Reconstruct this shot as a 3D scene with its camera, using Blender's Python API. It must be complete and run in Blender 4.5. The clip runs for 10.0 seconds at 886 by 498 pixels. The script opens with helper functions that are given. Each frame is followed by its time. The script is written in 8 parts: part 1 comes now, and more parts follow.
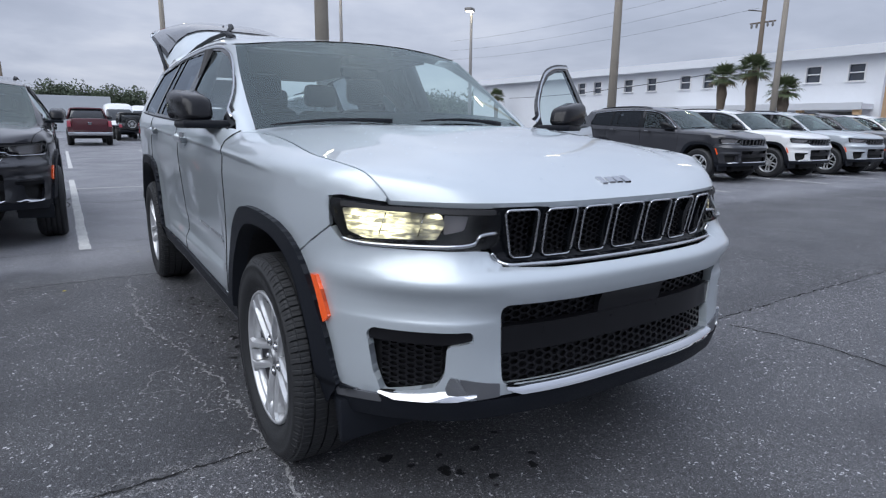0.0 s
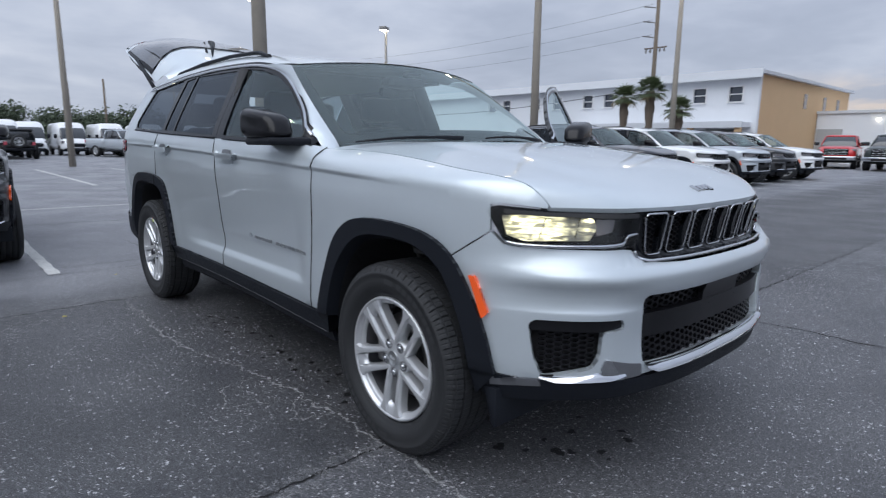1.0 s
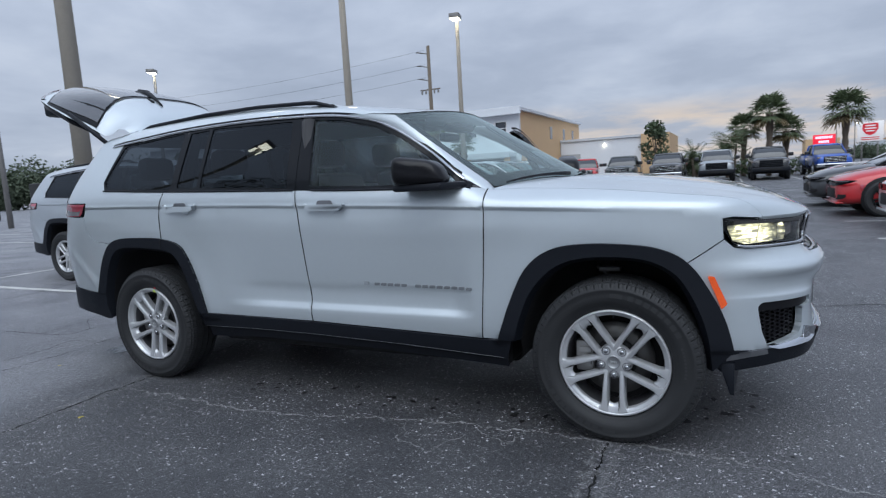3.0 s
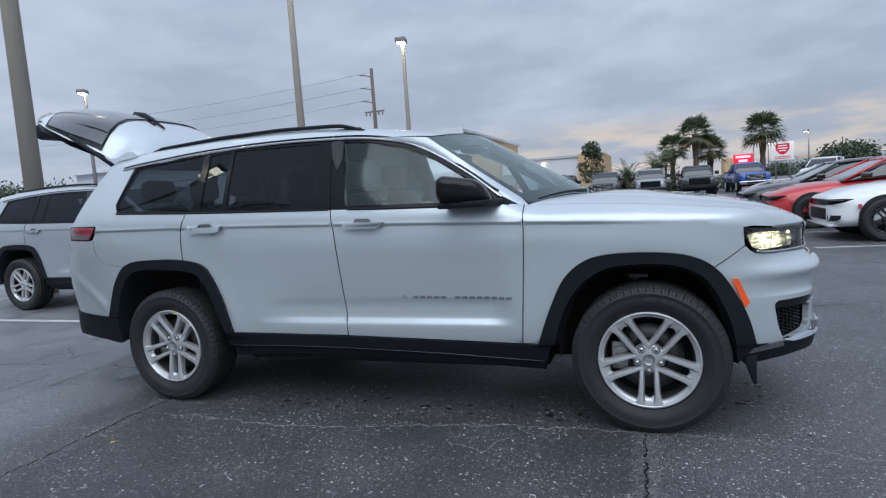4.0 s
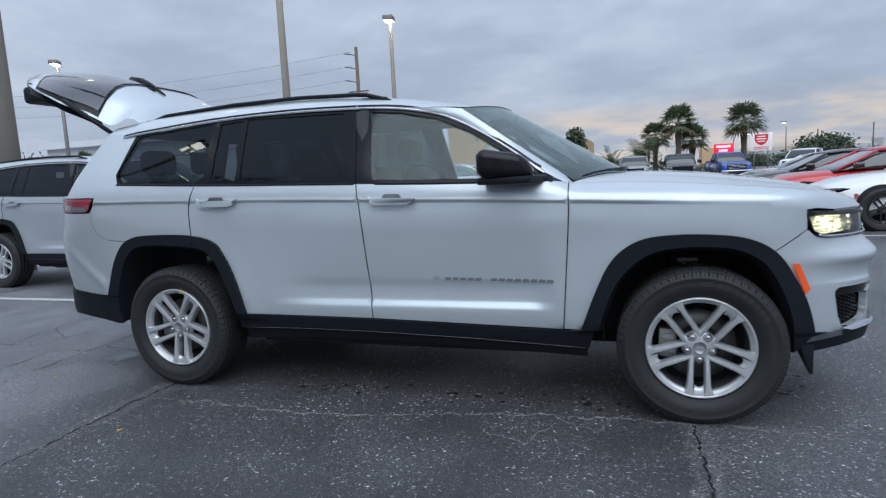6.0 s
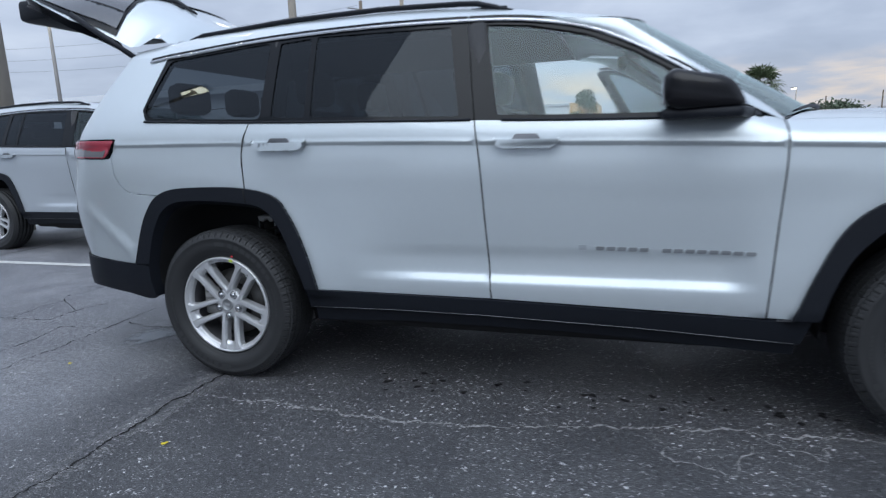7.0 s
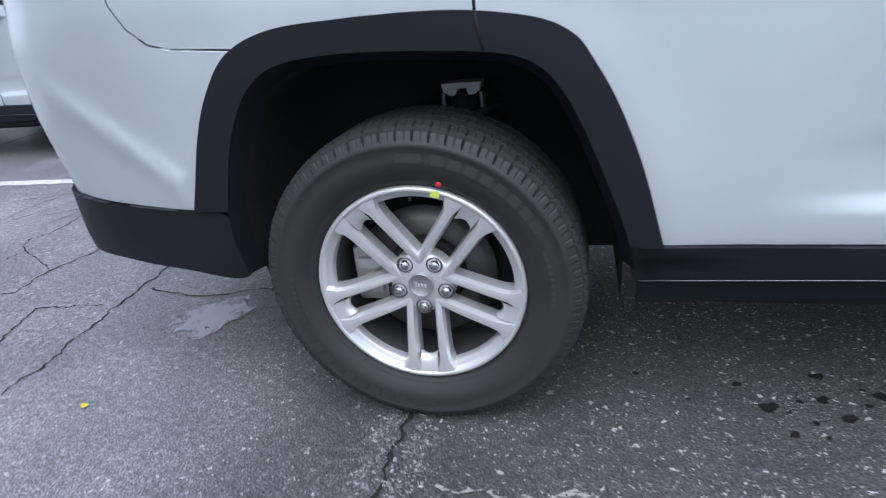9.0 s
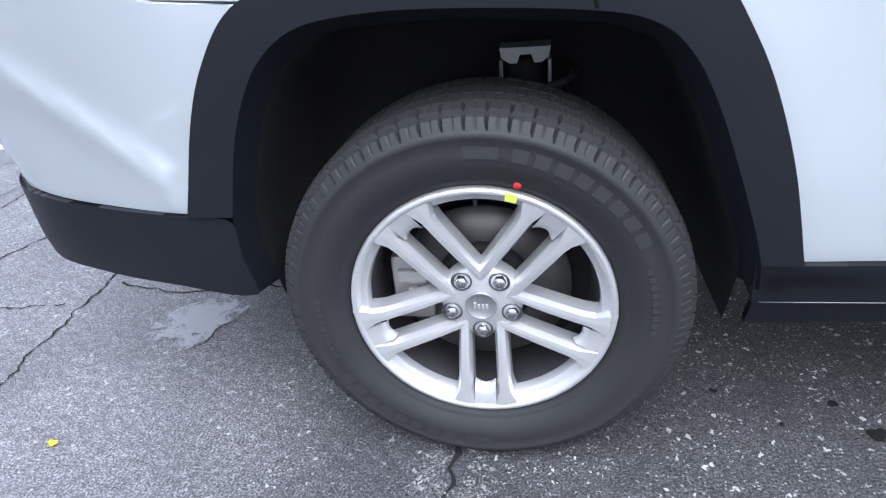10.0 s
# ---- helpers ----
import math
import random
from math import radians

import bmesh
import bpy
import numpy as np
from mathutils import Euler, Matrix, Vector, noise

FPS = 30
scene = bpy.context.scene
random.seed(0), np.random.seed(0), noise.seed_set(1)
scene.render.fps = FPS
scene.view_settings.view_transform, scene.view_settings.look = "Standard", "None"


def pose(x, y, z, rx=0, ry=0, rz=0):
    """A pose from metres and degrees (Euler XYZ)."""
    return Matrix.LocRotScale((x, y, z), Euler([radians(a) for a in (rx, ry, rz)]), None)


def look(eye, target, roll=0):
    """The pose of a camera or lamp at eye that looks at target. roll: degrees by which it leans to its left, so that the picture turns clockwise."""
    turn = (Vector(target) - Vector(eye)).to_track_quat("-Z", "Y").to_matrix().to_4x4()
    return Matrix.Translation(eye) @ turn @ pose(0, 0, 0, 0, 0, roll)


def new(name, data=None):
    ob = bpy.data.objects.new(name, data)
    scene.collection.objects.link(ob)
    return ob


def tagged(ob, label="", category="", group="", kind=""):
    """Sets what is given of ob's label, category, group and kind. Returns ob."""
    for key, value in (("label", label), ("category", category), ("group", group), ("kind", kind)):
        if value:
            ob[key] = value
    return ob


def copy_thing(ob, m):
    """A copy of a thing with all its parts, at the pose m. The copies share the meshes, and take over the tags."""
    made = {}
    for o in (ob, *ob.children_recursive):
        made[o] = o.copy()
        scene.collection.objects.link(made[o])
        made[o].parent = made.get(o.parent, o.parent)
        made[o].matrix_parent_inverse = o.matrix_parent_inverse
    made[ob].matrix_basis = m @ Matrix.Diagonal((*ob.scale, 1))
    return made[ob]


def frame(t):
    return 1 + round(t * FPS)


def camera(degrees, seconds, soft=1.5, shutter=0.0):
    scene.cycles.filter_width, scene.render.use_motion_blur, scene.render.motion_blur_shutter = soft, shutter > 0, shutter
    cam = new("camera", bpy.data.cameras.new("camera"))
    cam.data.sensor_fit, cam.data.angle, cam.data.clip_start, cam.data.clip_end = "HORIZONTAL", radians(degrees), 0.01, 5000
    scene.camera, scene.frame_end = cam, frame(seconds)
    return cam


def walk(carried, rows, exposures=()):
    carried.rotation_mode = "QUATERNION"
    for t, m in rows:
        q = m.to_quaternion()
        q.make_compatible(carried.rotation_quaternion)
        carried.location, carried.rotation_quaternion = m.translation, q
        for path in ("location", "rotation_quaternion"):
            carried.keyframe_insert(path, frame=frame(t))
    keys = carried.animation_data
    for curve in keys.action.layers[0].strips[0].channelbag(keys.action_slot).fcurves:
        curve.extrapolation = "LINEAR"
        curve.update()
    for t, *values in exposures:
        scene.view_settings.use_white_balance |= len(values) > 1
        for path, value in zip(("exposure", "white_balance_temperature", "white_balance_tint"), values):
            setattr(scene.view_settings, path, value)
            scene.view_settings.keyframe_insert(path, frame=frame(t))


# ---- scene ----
cam = camera(74.8, 10.0, soft=1.2, shutter=0.3)
PATH = [
    (0, (5.146, -1.51, 1.236), (3.506, -0.445, 0.819), 0.7),
    (0.5, (5.045, -1.761, 1.225), (3.459, -0.611, 0.821), 0.8),
    (1, (4.852, -2.26, 1.228), (3.391, -0.943, 0.869), 0.6),
    (1.5, (4.538, -2.617, 1.204), (3.207, -1.16, 0.877), 0.0),
    (2, (4.207, -2.947, 1.228), (3.047, -1.349, 0.912), -1.1),
    (2.5, (3.869, -3.279, 1.256), (2.861, -1.575, 0.969), -2.4),
    (4, (3.126, -3.975, 1.294), (2.447, -2.104, 1.104), -4.0),
    (4.5, (3.093, -4.032, 1.299), (2.44, -2.148, 1.138), -3.8),
    (5, (3.075, -4.042, 1.293), (2.429, -2.155, 1.143), -3.6),
    (6.3, (2.58, -3.73, 1.255), (1.972, -1.845, 0.978), -2.7),
    (6.5, (2.424, -3.597, 1.246), (1.806, -1.717, 0.958), -2.9),
    (7, (1.924, -3.322, 1.167), (1.327, -1.45, 0.798), -2.1),
    (7.5, (1.503, -3.014, 1.112), (0.881, -1.168, 0.659), -2.4),
    (8, (1.076, -2.675, 1.092), (0.438, -0.864, 0.532), -3.0),
    (8.5, (0.643, -2.419, 1.07), (0.08, -0.636, 0.36), -4.2),
    (9, (0.36, -2.101, 1.015), (-0.091, -0.332, 0.199), -6.0),
    (9.5, (0.181, -1.909, 1.027), (-0.206, -0.167, 0.124), -6.5),
    (10, (0.111, -1.838, 1.017), (-0.221, -0.121, 0.047), -5.2),
]
walk(cam, [(t, look(eye, target, roll)) for t, eye, target, roll in PATH],
     exposures=((0.0, 0.16, 6580, 12), (1.5, 0.06, 6500, 10), (2.5, 0.03, 6380, 9), (5.5, 0.0, 6300, 8), (7.5, 0.34, 6260, 9), (9.0, 0.90, 6440, 12), (10.0, 1.50, 6520, 13)))


# ---------------------------------------------------------------- world, sun
def nodes_of(holder):
    holder.use_nodes = True
    nt = holder.node_tree
    nt.nodes.clear()
    return nt


def link(nt, a, b):
    nt.links.new(a, b)


def node(nt, kind, **sets):
    n = nt.nodes.new(kind)
    for k, v in sets.items():
        if k in n.inputs:
            n.inputs[k].default_value = v
    return n


def ramp(nt, fac, stops):
    n = nt.nodes.new("ShaderNodeValToRGB")
    el = n.color_ramp.elements
    while len(el) < len(stops):
        el.new(0.5)
    for e, (p, c) in zip(el, stops):
        e.position = p
        e.color = (c, c, c, 1) if isinstance(c, (int, float)) else (*c, 1)
    link(nt, fac, n.inputs[0])
    return n.outputs[0]


def maths(nt, op, a, b=None, clamp=False):
    n = nt.nodes.new("ShaderNodeMath")
    n.operation, n.use_clamp = op, clamp
    for i, v in enumerate((a, b)):
        if v is None:
            continue
        if isinstance(v, (int, float)):
            n.inputs[i].default_value = v
        else:
            link(nt, v, n.inputs[i])
    return n.outputs[0]


def mixed(nt, fac, a, b, kind="RGBA", blend="MIX"):
    n = nt.nodes.new("ShaderNodeMix")
    n.data_type = kind
    if kind == "RGBA":
        n.blend_type = blend
    ins = [s for s in n.inputs if s.enabled]
    for s, v in zip(ins, (fac, a, b)):
        if isinstance(v, (int, float)):
            s.default_value = v if s.type == "VALUE" else (v, v, v, 1)
        elif isinstance(v, tuple):
            s.default_value = (*v, 1)
        else:
            link(nt, v, s)
    return [o for o in n.outputs if o.enabled][0]


SUN_AZ, SUN_EL = radians(-76), radians(52)      # the brightest part of the cloud sheet

world = bpy.data.worlds.new("overcast_dawn")
scene.world = world
nt = nodes_of(world)
sky = nt.nodes.new("ShaderNodeTexSky")
sky.sky_type, sky.sun_disc = "NISHITA", False
sky.sun_elevation, sky.sun_rotation = SUN_EL, math.pi / 2 - SUN_AZ
sky.air_density, sky.dust_density = 1.0, 1.5
tc = nt.nodes.new("ShaderNodeTexCoord")
sep = nt.nodes.new("ShaderNodeSeparateXYZ")
link(nt, tc.outputs["Generated"], sep.inputs[0])
# cloud sheet: the view direction meets a flat layer, so clouds shrink towards the horizon
zz = maths(nt, "ADD", maths(nt, "MAXIMUM", sep.outputs[2], 0.0), 0.16)
flat = nt.nodes.new("ShaderNodeCombineXYZ")
link(nt, maths(nt, "DIVIDE", sep.outputs[0], zz), flat.inputs[0])
link(nt, maths(nt, "DIVIDE", sep.outputs[1], zz), flat.inputs[1])
big = node(nt, "ShaderNodeTexNoise", Scale=0.55, Detail=5.0, Roughness=0.55, Distortion=0.4)
fine = node(nt, "ShaderNodeTexNoise", Scale=1.7, Detail=6.0, Roughness=0.55, Distortion=0.2)
for n in (big, fine):
    link(nt, flat.outputs[0], n.inputs["Vector"])
dens = maths(nt, "ADD", maths(nt, "MULTIPLY", big.outputs[0], 0.62), maths(nt, "MULTIPLY", fine.outputs[0], 0.38))
cloud = ramp(nt, dens, [(0.34, (0.36, 0.425, 0.53)), (0.46, (0.44, 0.51, 0.625)), (0.55, (0.55, 0.625, 0.74)), (0.66, (0.72, 0.79, 0.88))])
# paler and flatter towards the horizon
low = ramp(nt, sep.outputs[2], [(0.0, 1.0), (0.10, 0.55), (0.30, 0.12), (0.60, 0.0)])
cloud = mixed(nt, maths(nt, "MULTIPLY", low, 0.45), cloud, (0.53, 0.60, 0.70))
# an overcast dome is brighter overhead than at the horizon
dome = ramp(nt, sep.outputs[2], [(0.0, 0.138), (0.30, 0.165), (0.60, 0.23), (1.0, 0.29)])
cloud = mixed(nt, 1.0, cloud, maths(nt, "MULTIPLY", dome, 6.0), blend="MULTIPLY")
# warm break in the cloud over the sunrise
az = nt.nodes.new("ShaderNodeVectorMath")
az.operation = "DOT_PRODUCT"
link(nt, tc.outputs["Generated"], az.inputs[0])
az.inputs[1].default_value = (math.cos(radians(84)), math.sin(radians(84)), 0.0)
toward = ramp(nt, az.outputs["Value"], [(0.86, 0.0), (0.96, 1.0)])
band = ramp(nt, sep.outputs[2], [(0.0, 0.85), (0.05, 0.8), (0.075, 0.9), (0.11, 0.0)])
gaps = ramp(nt, fine.outputs[0], [(0.40, 0.10), (0.60, 1.0)])
warm = maths(nt, "MULTIPLY", maths(nt, "MULTIPLY", toward, band), gaps)
cloud = mixed(nt, maths(nt, "MULTIPLY", warm, 0.55), cloud, (0.95, 0.72, 0.46))
cloud = mixed(nt, 1.0, cloud, (1.01, 1.0, 1.035), blend="MULTIPLY")
skybg = node(nt, "ShaderNodeBackground", Strength=0.05)
link(nt, sky.outputs[0], skybg.inputs[0])
cloudbg = node(nt, "ShaderNodeBackground", Strength=1.0)
link(nt, cloud, cloudbg.inputs[0])
both = node(nt, "ShaderNodeMixShader", Fac=0.94)
link(nt, skybg.outputs[0], both.inputs[1])
link(nt, cloudbg.outputs[0], both.inputs[2])
wout = nt.nodes.new("ShaderNodeOutputWorld")
link(nt, both.outputs[0], wout.inputs[0])

sun = new("sun", bpy.data.lights.new("sun", "SUN"))
sun.data.energy, sun.data.angle, sun.data.color = 1.55, radians(64), (0.93, 0.97, 1.0)
sun.matrix_world = look((20 * math.cos(SUN_AZ) * math.cos(SUN_EL), 20 * math.sin(SUN_AZ) * math.cos(SUN_EL), 20 * math.sin(SUN_EL)), (0, 0, 0))

# ---------------------------------------------------------------- materials
def material(name, color, rough=0.5, metal=0.0, coat=0.0, var=0.12, scale=6.0, bump=0.0, bump_scale=80.0, emit=None, power=0.0,
             rough_var=0.0, per_object=0.0, alpha=None, spec=0.5, coat_rough=0.03):
    """A Principled material with colour and gloss that vary at a large and a small scale, in metres."""
    m = bpy.data.materials.new(name)
    nt = nodes_of(m)
    b = nt.nodes.new("ShaderNodeBsdfPrincipled")
    out = nt.nodes.new("ShaderNodeOutputMaterial")
    link(nt, b.outputs[0], out.inputs[0])
    b.inputs["Roughness"].default_value, b.inputs["Metallic"].default_value = rough, metal
    b.inputs["Coat Weight"].default_value, b.inputs["Coat Roughness"].default_value = coat, coat_rough
    b.inputs["Specular IOR Level"].default_value = spec
    tc = nt.nodes.new("ShaderNodeTexCoord")
    a = node(nt, "ShaderNodeTexNoise", Scale=scale, Detail=4.0, Roughness=0.6)
    c = node(nt, "ShaderNodeTexNoise", Scale=scale * 9, Detail=3.0, Roughness=0.6)
    for n in (a, c):
        link(nt, tc.outputs["Object"], n.inputs["Vector"])
    v = maths(nt, "ADD", maths(nt, "MULTIPLY", a.outputs[0], 0.6), maths(nt, "MULTIPLY", c.outputs[0], 0.4))
    k = maths(nt, "ADD", maths(nt, "MULTIPLY", maths(nt, "SUBTRACT", v, 0.5), 2 * var), 1.0)
    if per_object:
        info = nt.nodes.new("ShaderNodeObjectInfo")
        k = maths(nt, "MULTIPLY", k, maths(nt, "ADD", maths(nt, "MULTIPLY", info.outputs["Random"], per_object), 1 - per_object / 2))
    link(nt, mixed(nt, 1.0, color, k, blend="MULTIPLY"), b.inputs["Base Color"])
    if rough_var:
        link(nt, maths(nt, "ADD", maths(nt, "MULTIPLY", maths(nt, "SUBTRACT", v, 0.5), 2 * rough_var), rough, clamp=True), b.inputs["Roughness"])
    if bump:
        bn = node(nt, "ShaderNodeTexNoise", Scale=bump_scale, Detail=4.0)
        link(nt, tc.outputs["Object"], bn.inputs["Vector"])
        bp = node(nt, "ShaderNodeBump", Strength=bump, Distance=0.01)
        link(nt, bn.outputs[0], bp.inputs["Height"])
        link(nt, bp.outputs[0], b.inputs["Normal"])
    if emit:
        b.inputs["Emission Color"].default_value, b.inputs["Emission Strength"].default_value = (*emit, 1), power
    return m


def glass_material(name, tint, clear, rough=0.0, extra=0.0, mirror=(1, 1, 1)):
    """A thin pane: clear of it is let straight through, tinted; the rest mirrors by Fresnel."""
    m = bpy.data.materials.new(name)
    nt = nodes_of(m)
    out = nt.nodes.new("ShaderNodeOutputMaterial")
    tr = nt.nodes.new("ShaderNodeBsdfTransparent")
    tr.inputs[0].default_value = (*[clear * t for t in tint], 1)
    gl = node(nt, "ShaderNodeBsdfGlossy", Roughness=rough)
    gl.inputs[0].default_value = (*mirror, 1)
    fr = node(nt, "ShaderNodeFresnel", IOR=1.45)
    mix = nt.nodes.new("ShaderNodeMixShader")
    link(nt, maths(nt, "ADD", maths(nt, "MULTIPLY", fr.outputs[0], 1.0), extra, clamp=True), mix.inputs[0])
    link(nt, tr.outputs[0], mix.inputs[1])
    link(nt, gl.outputs[0], mix.inputs[2])
    link(nt, mix.outputs[0], out.inputs[0])
    return m


def paint(name, color, metal=0.35, rough=0.32):
    return material(name, color, rough=rough, metal=metal, coat=1.0, var=0.03, scale=3.0)


SILVER = paint("silver_paint", (0.585, 0.640, 0.675), 0.46, 0.40)
SILVER2 = paint("pale_silver_paint", (0.47, 0.51, 0.55), 0.40, 0.42)
DARKGREY = paint("dark_grey_paint", (0.030, 0.031, 0.038), 0.4, 0.3)
WHITE = paint("white_paint", (0.80, 0.81, 0.82), 0.0, 0.3)
RED = paint("red_paint", (0.50, 0.015, 0.02), 0.1, 0.3)
MAROON = paint("maroon_paint", (0.075, 0.005, 0.012), 0.2, 0.3)
BLUE = paint("blue_paint", (0.02, 0.09, 0.42), 0.3, 0.3)
GREEN = paint("green_black_paint", (0.02, 0.03, 0.028), 0.3, 0.3)
CHARCOAL = paint("charcoal_paint", (0.03, 0.032, 0.036), 0.3, 0.3)
GREYMET = paint("grey_metal_paint", (0.30, 0.32, 0.34), 0.5, 0.33)
SATINGREY = material("satin_grey_trim", (0.20, 0.205, 0.22), 0.32, metal=0.6, var=0.08, scale=10)
BLACKP = paint("black_paint", (0.012, 0.012, 0.014), 0.1, 0.25)
PLASTIC = material("black_plastic", (0.010, 0.012, 0.017), 0.48, var=0.15, scale=12, bump=0.12, bump_scale=900, rough_var=0.08, spec=0.22)
MIRRORCAP = material("mirror_cap_black", (0.006, 0.006, 0.008), 0.22, coat=0.12, var=0.1, scale=20, spec=0.25)
GRIDBLK = material("dark_grid_plastic", (0.009, 0.009, 0.011), 0.30, var=0.15, scale=12, rough_var=0.08, spec=0.28)
GLOSSBLK = material("gloss_black", (0.005, 0.006, 0.008), 0.10, var=0.05, spec=0.20)
LINER = material("wheel_housing_liner", (0.013, 0.013, 0.015), 0.75, var=0.35, scale=9, bump=0.3, bump_scale=45)
# near black: dark parts, and sheets whose colour stands in for shade in openings
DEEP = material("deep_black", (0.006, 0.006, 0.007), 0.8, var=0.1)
CHROME = material("chrome", (0.56, 0.57, 0.59), 0.08, metal=1.0, var=0.03)
ALLOY = material("silver_alloy", (0.61, 0.62, 0.635), 0.33, metal=0.52, coat=0.5, var=0.05, scale=10)
# alloy darkened in colour to stand for shade between spokes and in nut recesses
BARREL = material("shaded_alloy", (0.13, 0.13, 0.14), 0.40, metal=0.7, var=0.2, scale=14)
DARKALLOY = material("black_alloy", (0.02, 0.02, 0.022), 0.25, metal=0.5, coat=0.6, var=0.05)
CAPGREY = material("grey_cap", (0.36, 0.37, 0.38), 0.35, metal=0.6, var=0.06)
STEEL = material("worn_steel", (0.10, 0.098, 0.096), 0.45, metal=0.6, var=0.3, scale=20)
CASTMETAL = material("cast_metal", (0.36, 0.355, 0.35), 0.48, metal=0.5, var=0.25, scale=30, bump=0.1, bump_scale=200)
RUBBER = material("tyre_rubber", (0.027, 0.028, 0.030), 0.58, var=0.25, scale=16, bump=0.1, bump_scale=400, rough_var=0.1, spec=0.35)
LETTER = material("raised_rubber", (0.029, 0.030, 0.032), 0.56, var=0.1)
# faint emission added to brighten the amber; the marker is only a reflector
AMBER = material("glowing_amber_reflector", (0.85, 0.10, 0.012), 0.18, coat=1.0, var=0.12, scale=60, emit=(1.0, 0.12, 0.01), power=0.12)
TAILRED = material("tail_lamp_red", (0.48, 0.07, 0.10), 0.1, coat=1.0, var=0.1, scale=50)
LENSGREY = material("lamp_lens", (0.17, 0.16, 0.17), 0.1, coat=1.0, var=0.2, scale=60)
HEADLIT = material("lit_headlamp", (0.22, 0.22, 0.19), 0.15, coat=1.0, var=0.3, scale=30)


def lamp_pattern(m, strength):
    """Reflector facets that glow unevenly: bright blocks and streaks."""
    nt = m.node_tree
    b = [n for n in nt.nodes if n.type == "BSDF_PRINCIPLED"][0]
    tc = nt.nodes.new("ShaderNodeTexCoord")
    mp = nt.nodes.new("ShaderNodeMapping")
    mp.inputs["Scale"].default_value = (11, 11, 60)
    link(nt, tc.outputs["Object"], mp.inputs[0])
    vo = node(nt, "ShaderNodeTexVoronoi", Scale=1.6)
    vo.distance = "CHEBYCHEV"
    link(nt, mp.outputs[0], vo.inputs["Vector"])
    no = node(nt, "ShaderNodeTexNoise", Scale=2.2, Detail=4.0)
    link(nt, mp.outputs[0], no.inputs["Vector"])
    sc = nt.nodes.new("ShaderNodeSeparateColor")
    link(nt, vo.outputs["Color"], sc.inputs[0])
    k = maths(nt, "MULTIPLY", ramp(nt, sc.outputs[0], [(0.15, 0.12), (0.6, 0.6), (0.9, 1.0)]), ramp(nt, no.outputs[0], [(0.30, 0.15), (0.62, 1.0)]))
    core = node(nt, "ShaderNodeTexNoise", Scale=15.0, Detail=2.0)
    link(nt, tc.outputs["Object"], core.inputs["Vector"])
    k = maths(nt, "MULTIPLY", k, ramp(nt, core.outputs[0], [(0.40, 0.06), (0.50, 0.45), (0.60, 1.0)]))
    b.inputs["Emission Color"].default_value = (1.0, 0.96, 0.60, 1)
    link(nt, maths(nt, "MULTIPLY", k, strength), b.inputs["Emission Strength"])


lamp_pattern(HEADLIT, 3.4)
LEDSTRIP = material("lamp_reflector", (0.75, 0.76, 0.74), 0.12, metal=0.9, var=0.2, scale=60, emit=(1.0, 0.92, 0.66), power=0.35)
LAMPGLOW = material("street_lamp_glow", (1, 1, 0.9), 0.3, var=0.02, emit=(1.0, 0.93, 0.72), power=14.0)
WINDSHIELD = glass_material("windscreen_glass", (0.80, 0.97, 0.94), 0.86, extra=0.075, mirror=(0.86, 0.98, 0.96))
CLEARGLASS = glass_material("side_glass", (0.86, 0.97, 0.96), 0.84, extra=0.015, mirror=(0.78, 0.88, 0.90))
TINTGLASS = glass_material("privacy_glass", (0.70, 0.84, 0.95), 0.12, mirror=(0.62, 0.68, 0.74))
LAMPGLASS = glass_material("lamp_cover", (1.0, 1.0, 1.0), 0.92)
TINTSKIN = material("tinted_glass_skin", (0.030, 0.033, 0.040), 0.22, coat=1.0, var=0.06, spec=0.9)
FARGLASS = material("far_car_glass", (0.020, 0.024, 0.028), 0.06, coat=1.0, var=0.1)
SEAT = material("black_seat_leather", (0.020, 0.020, 0.021), 0.5, var=0.2, scale=20, bump=0.15, bump_scale=500)
TRIM = material("cabin_trim", (0.030, 0.030, 0.032), 0.65, var=0.15, scale=15)
HEADLINER = material("cabin_headliner", (0.12, 0.12, 0.12), 0.9, var=0.08)
GATETRIM = material("tailgate_trim", (0.060, 0.061, 0.066), 0.6, var=0.12, scale=10)
CONCRETE = material("pole_concrete", (0.30, 0.27, 0.23), 0.85, var=0.2, scale=2.5, bump=0.3, bump_scale=60)
GALV = material("galvanised_pole", (0.24, 0.23, 0.22), 0.6, metal=0.3, var=0.2, scale=3)
WOODPOLE = material("weathered_wood_pole", (0.16, 0.13, 0.10), 0.9, var=0.3, scale=4, bump=0.4, bump_scale=40)
STUCCO = material("white_stucco", (0.72, 0.74, 0.77), 0.85, var=0.06, scale=0.7, bump=0.2, bump_scale=30)
TANWALL = material("tan_stucco", (0.62, 0.42, 0.24), 0.85, var=0.08, scale=0.6, bump=0.2, bump_scale=30)
ROOFGREY = material("roof_edge", (0.58, 0.60, 0.63), 0.8, var=0.08, scale=1.5)
WINDOWDARK = material("window_pane", (0.05, 0.06, 0.08), 0.05, coat=1.0, var=0.2, scale=1.2)
WHITEFRAME = material("white_frame", (0.75, 0.75, 0.75), 0.6, var=0.05)
SIGNRED = material("sign_red", (0.55, 0.015, 0.03), 0.4, var=0.06, emit=(0.7, 0.02, 0.04), power=0.2)
SIGNWHITE = material("sign_white", (0.80, 0.78, 0.78), 0.5, var=0.04, emit=(1.0, 0.94, 0.92), power=0.15)
LEDRED = material("led_sign_red", (0.25, 0.01, 0.02), 0.4, var=0.1, emit=(1.0, 0.02, 0.06), power=0.8)
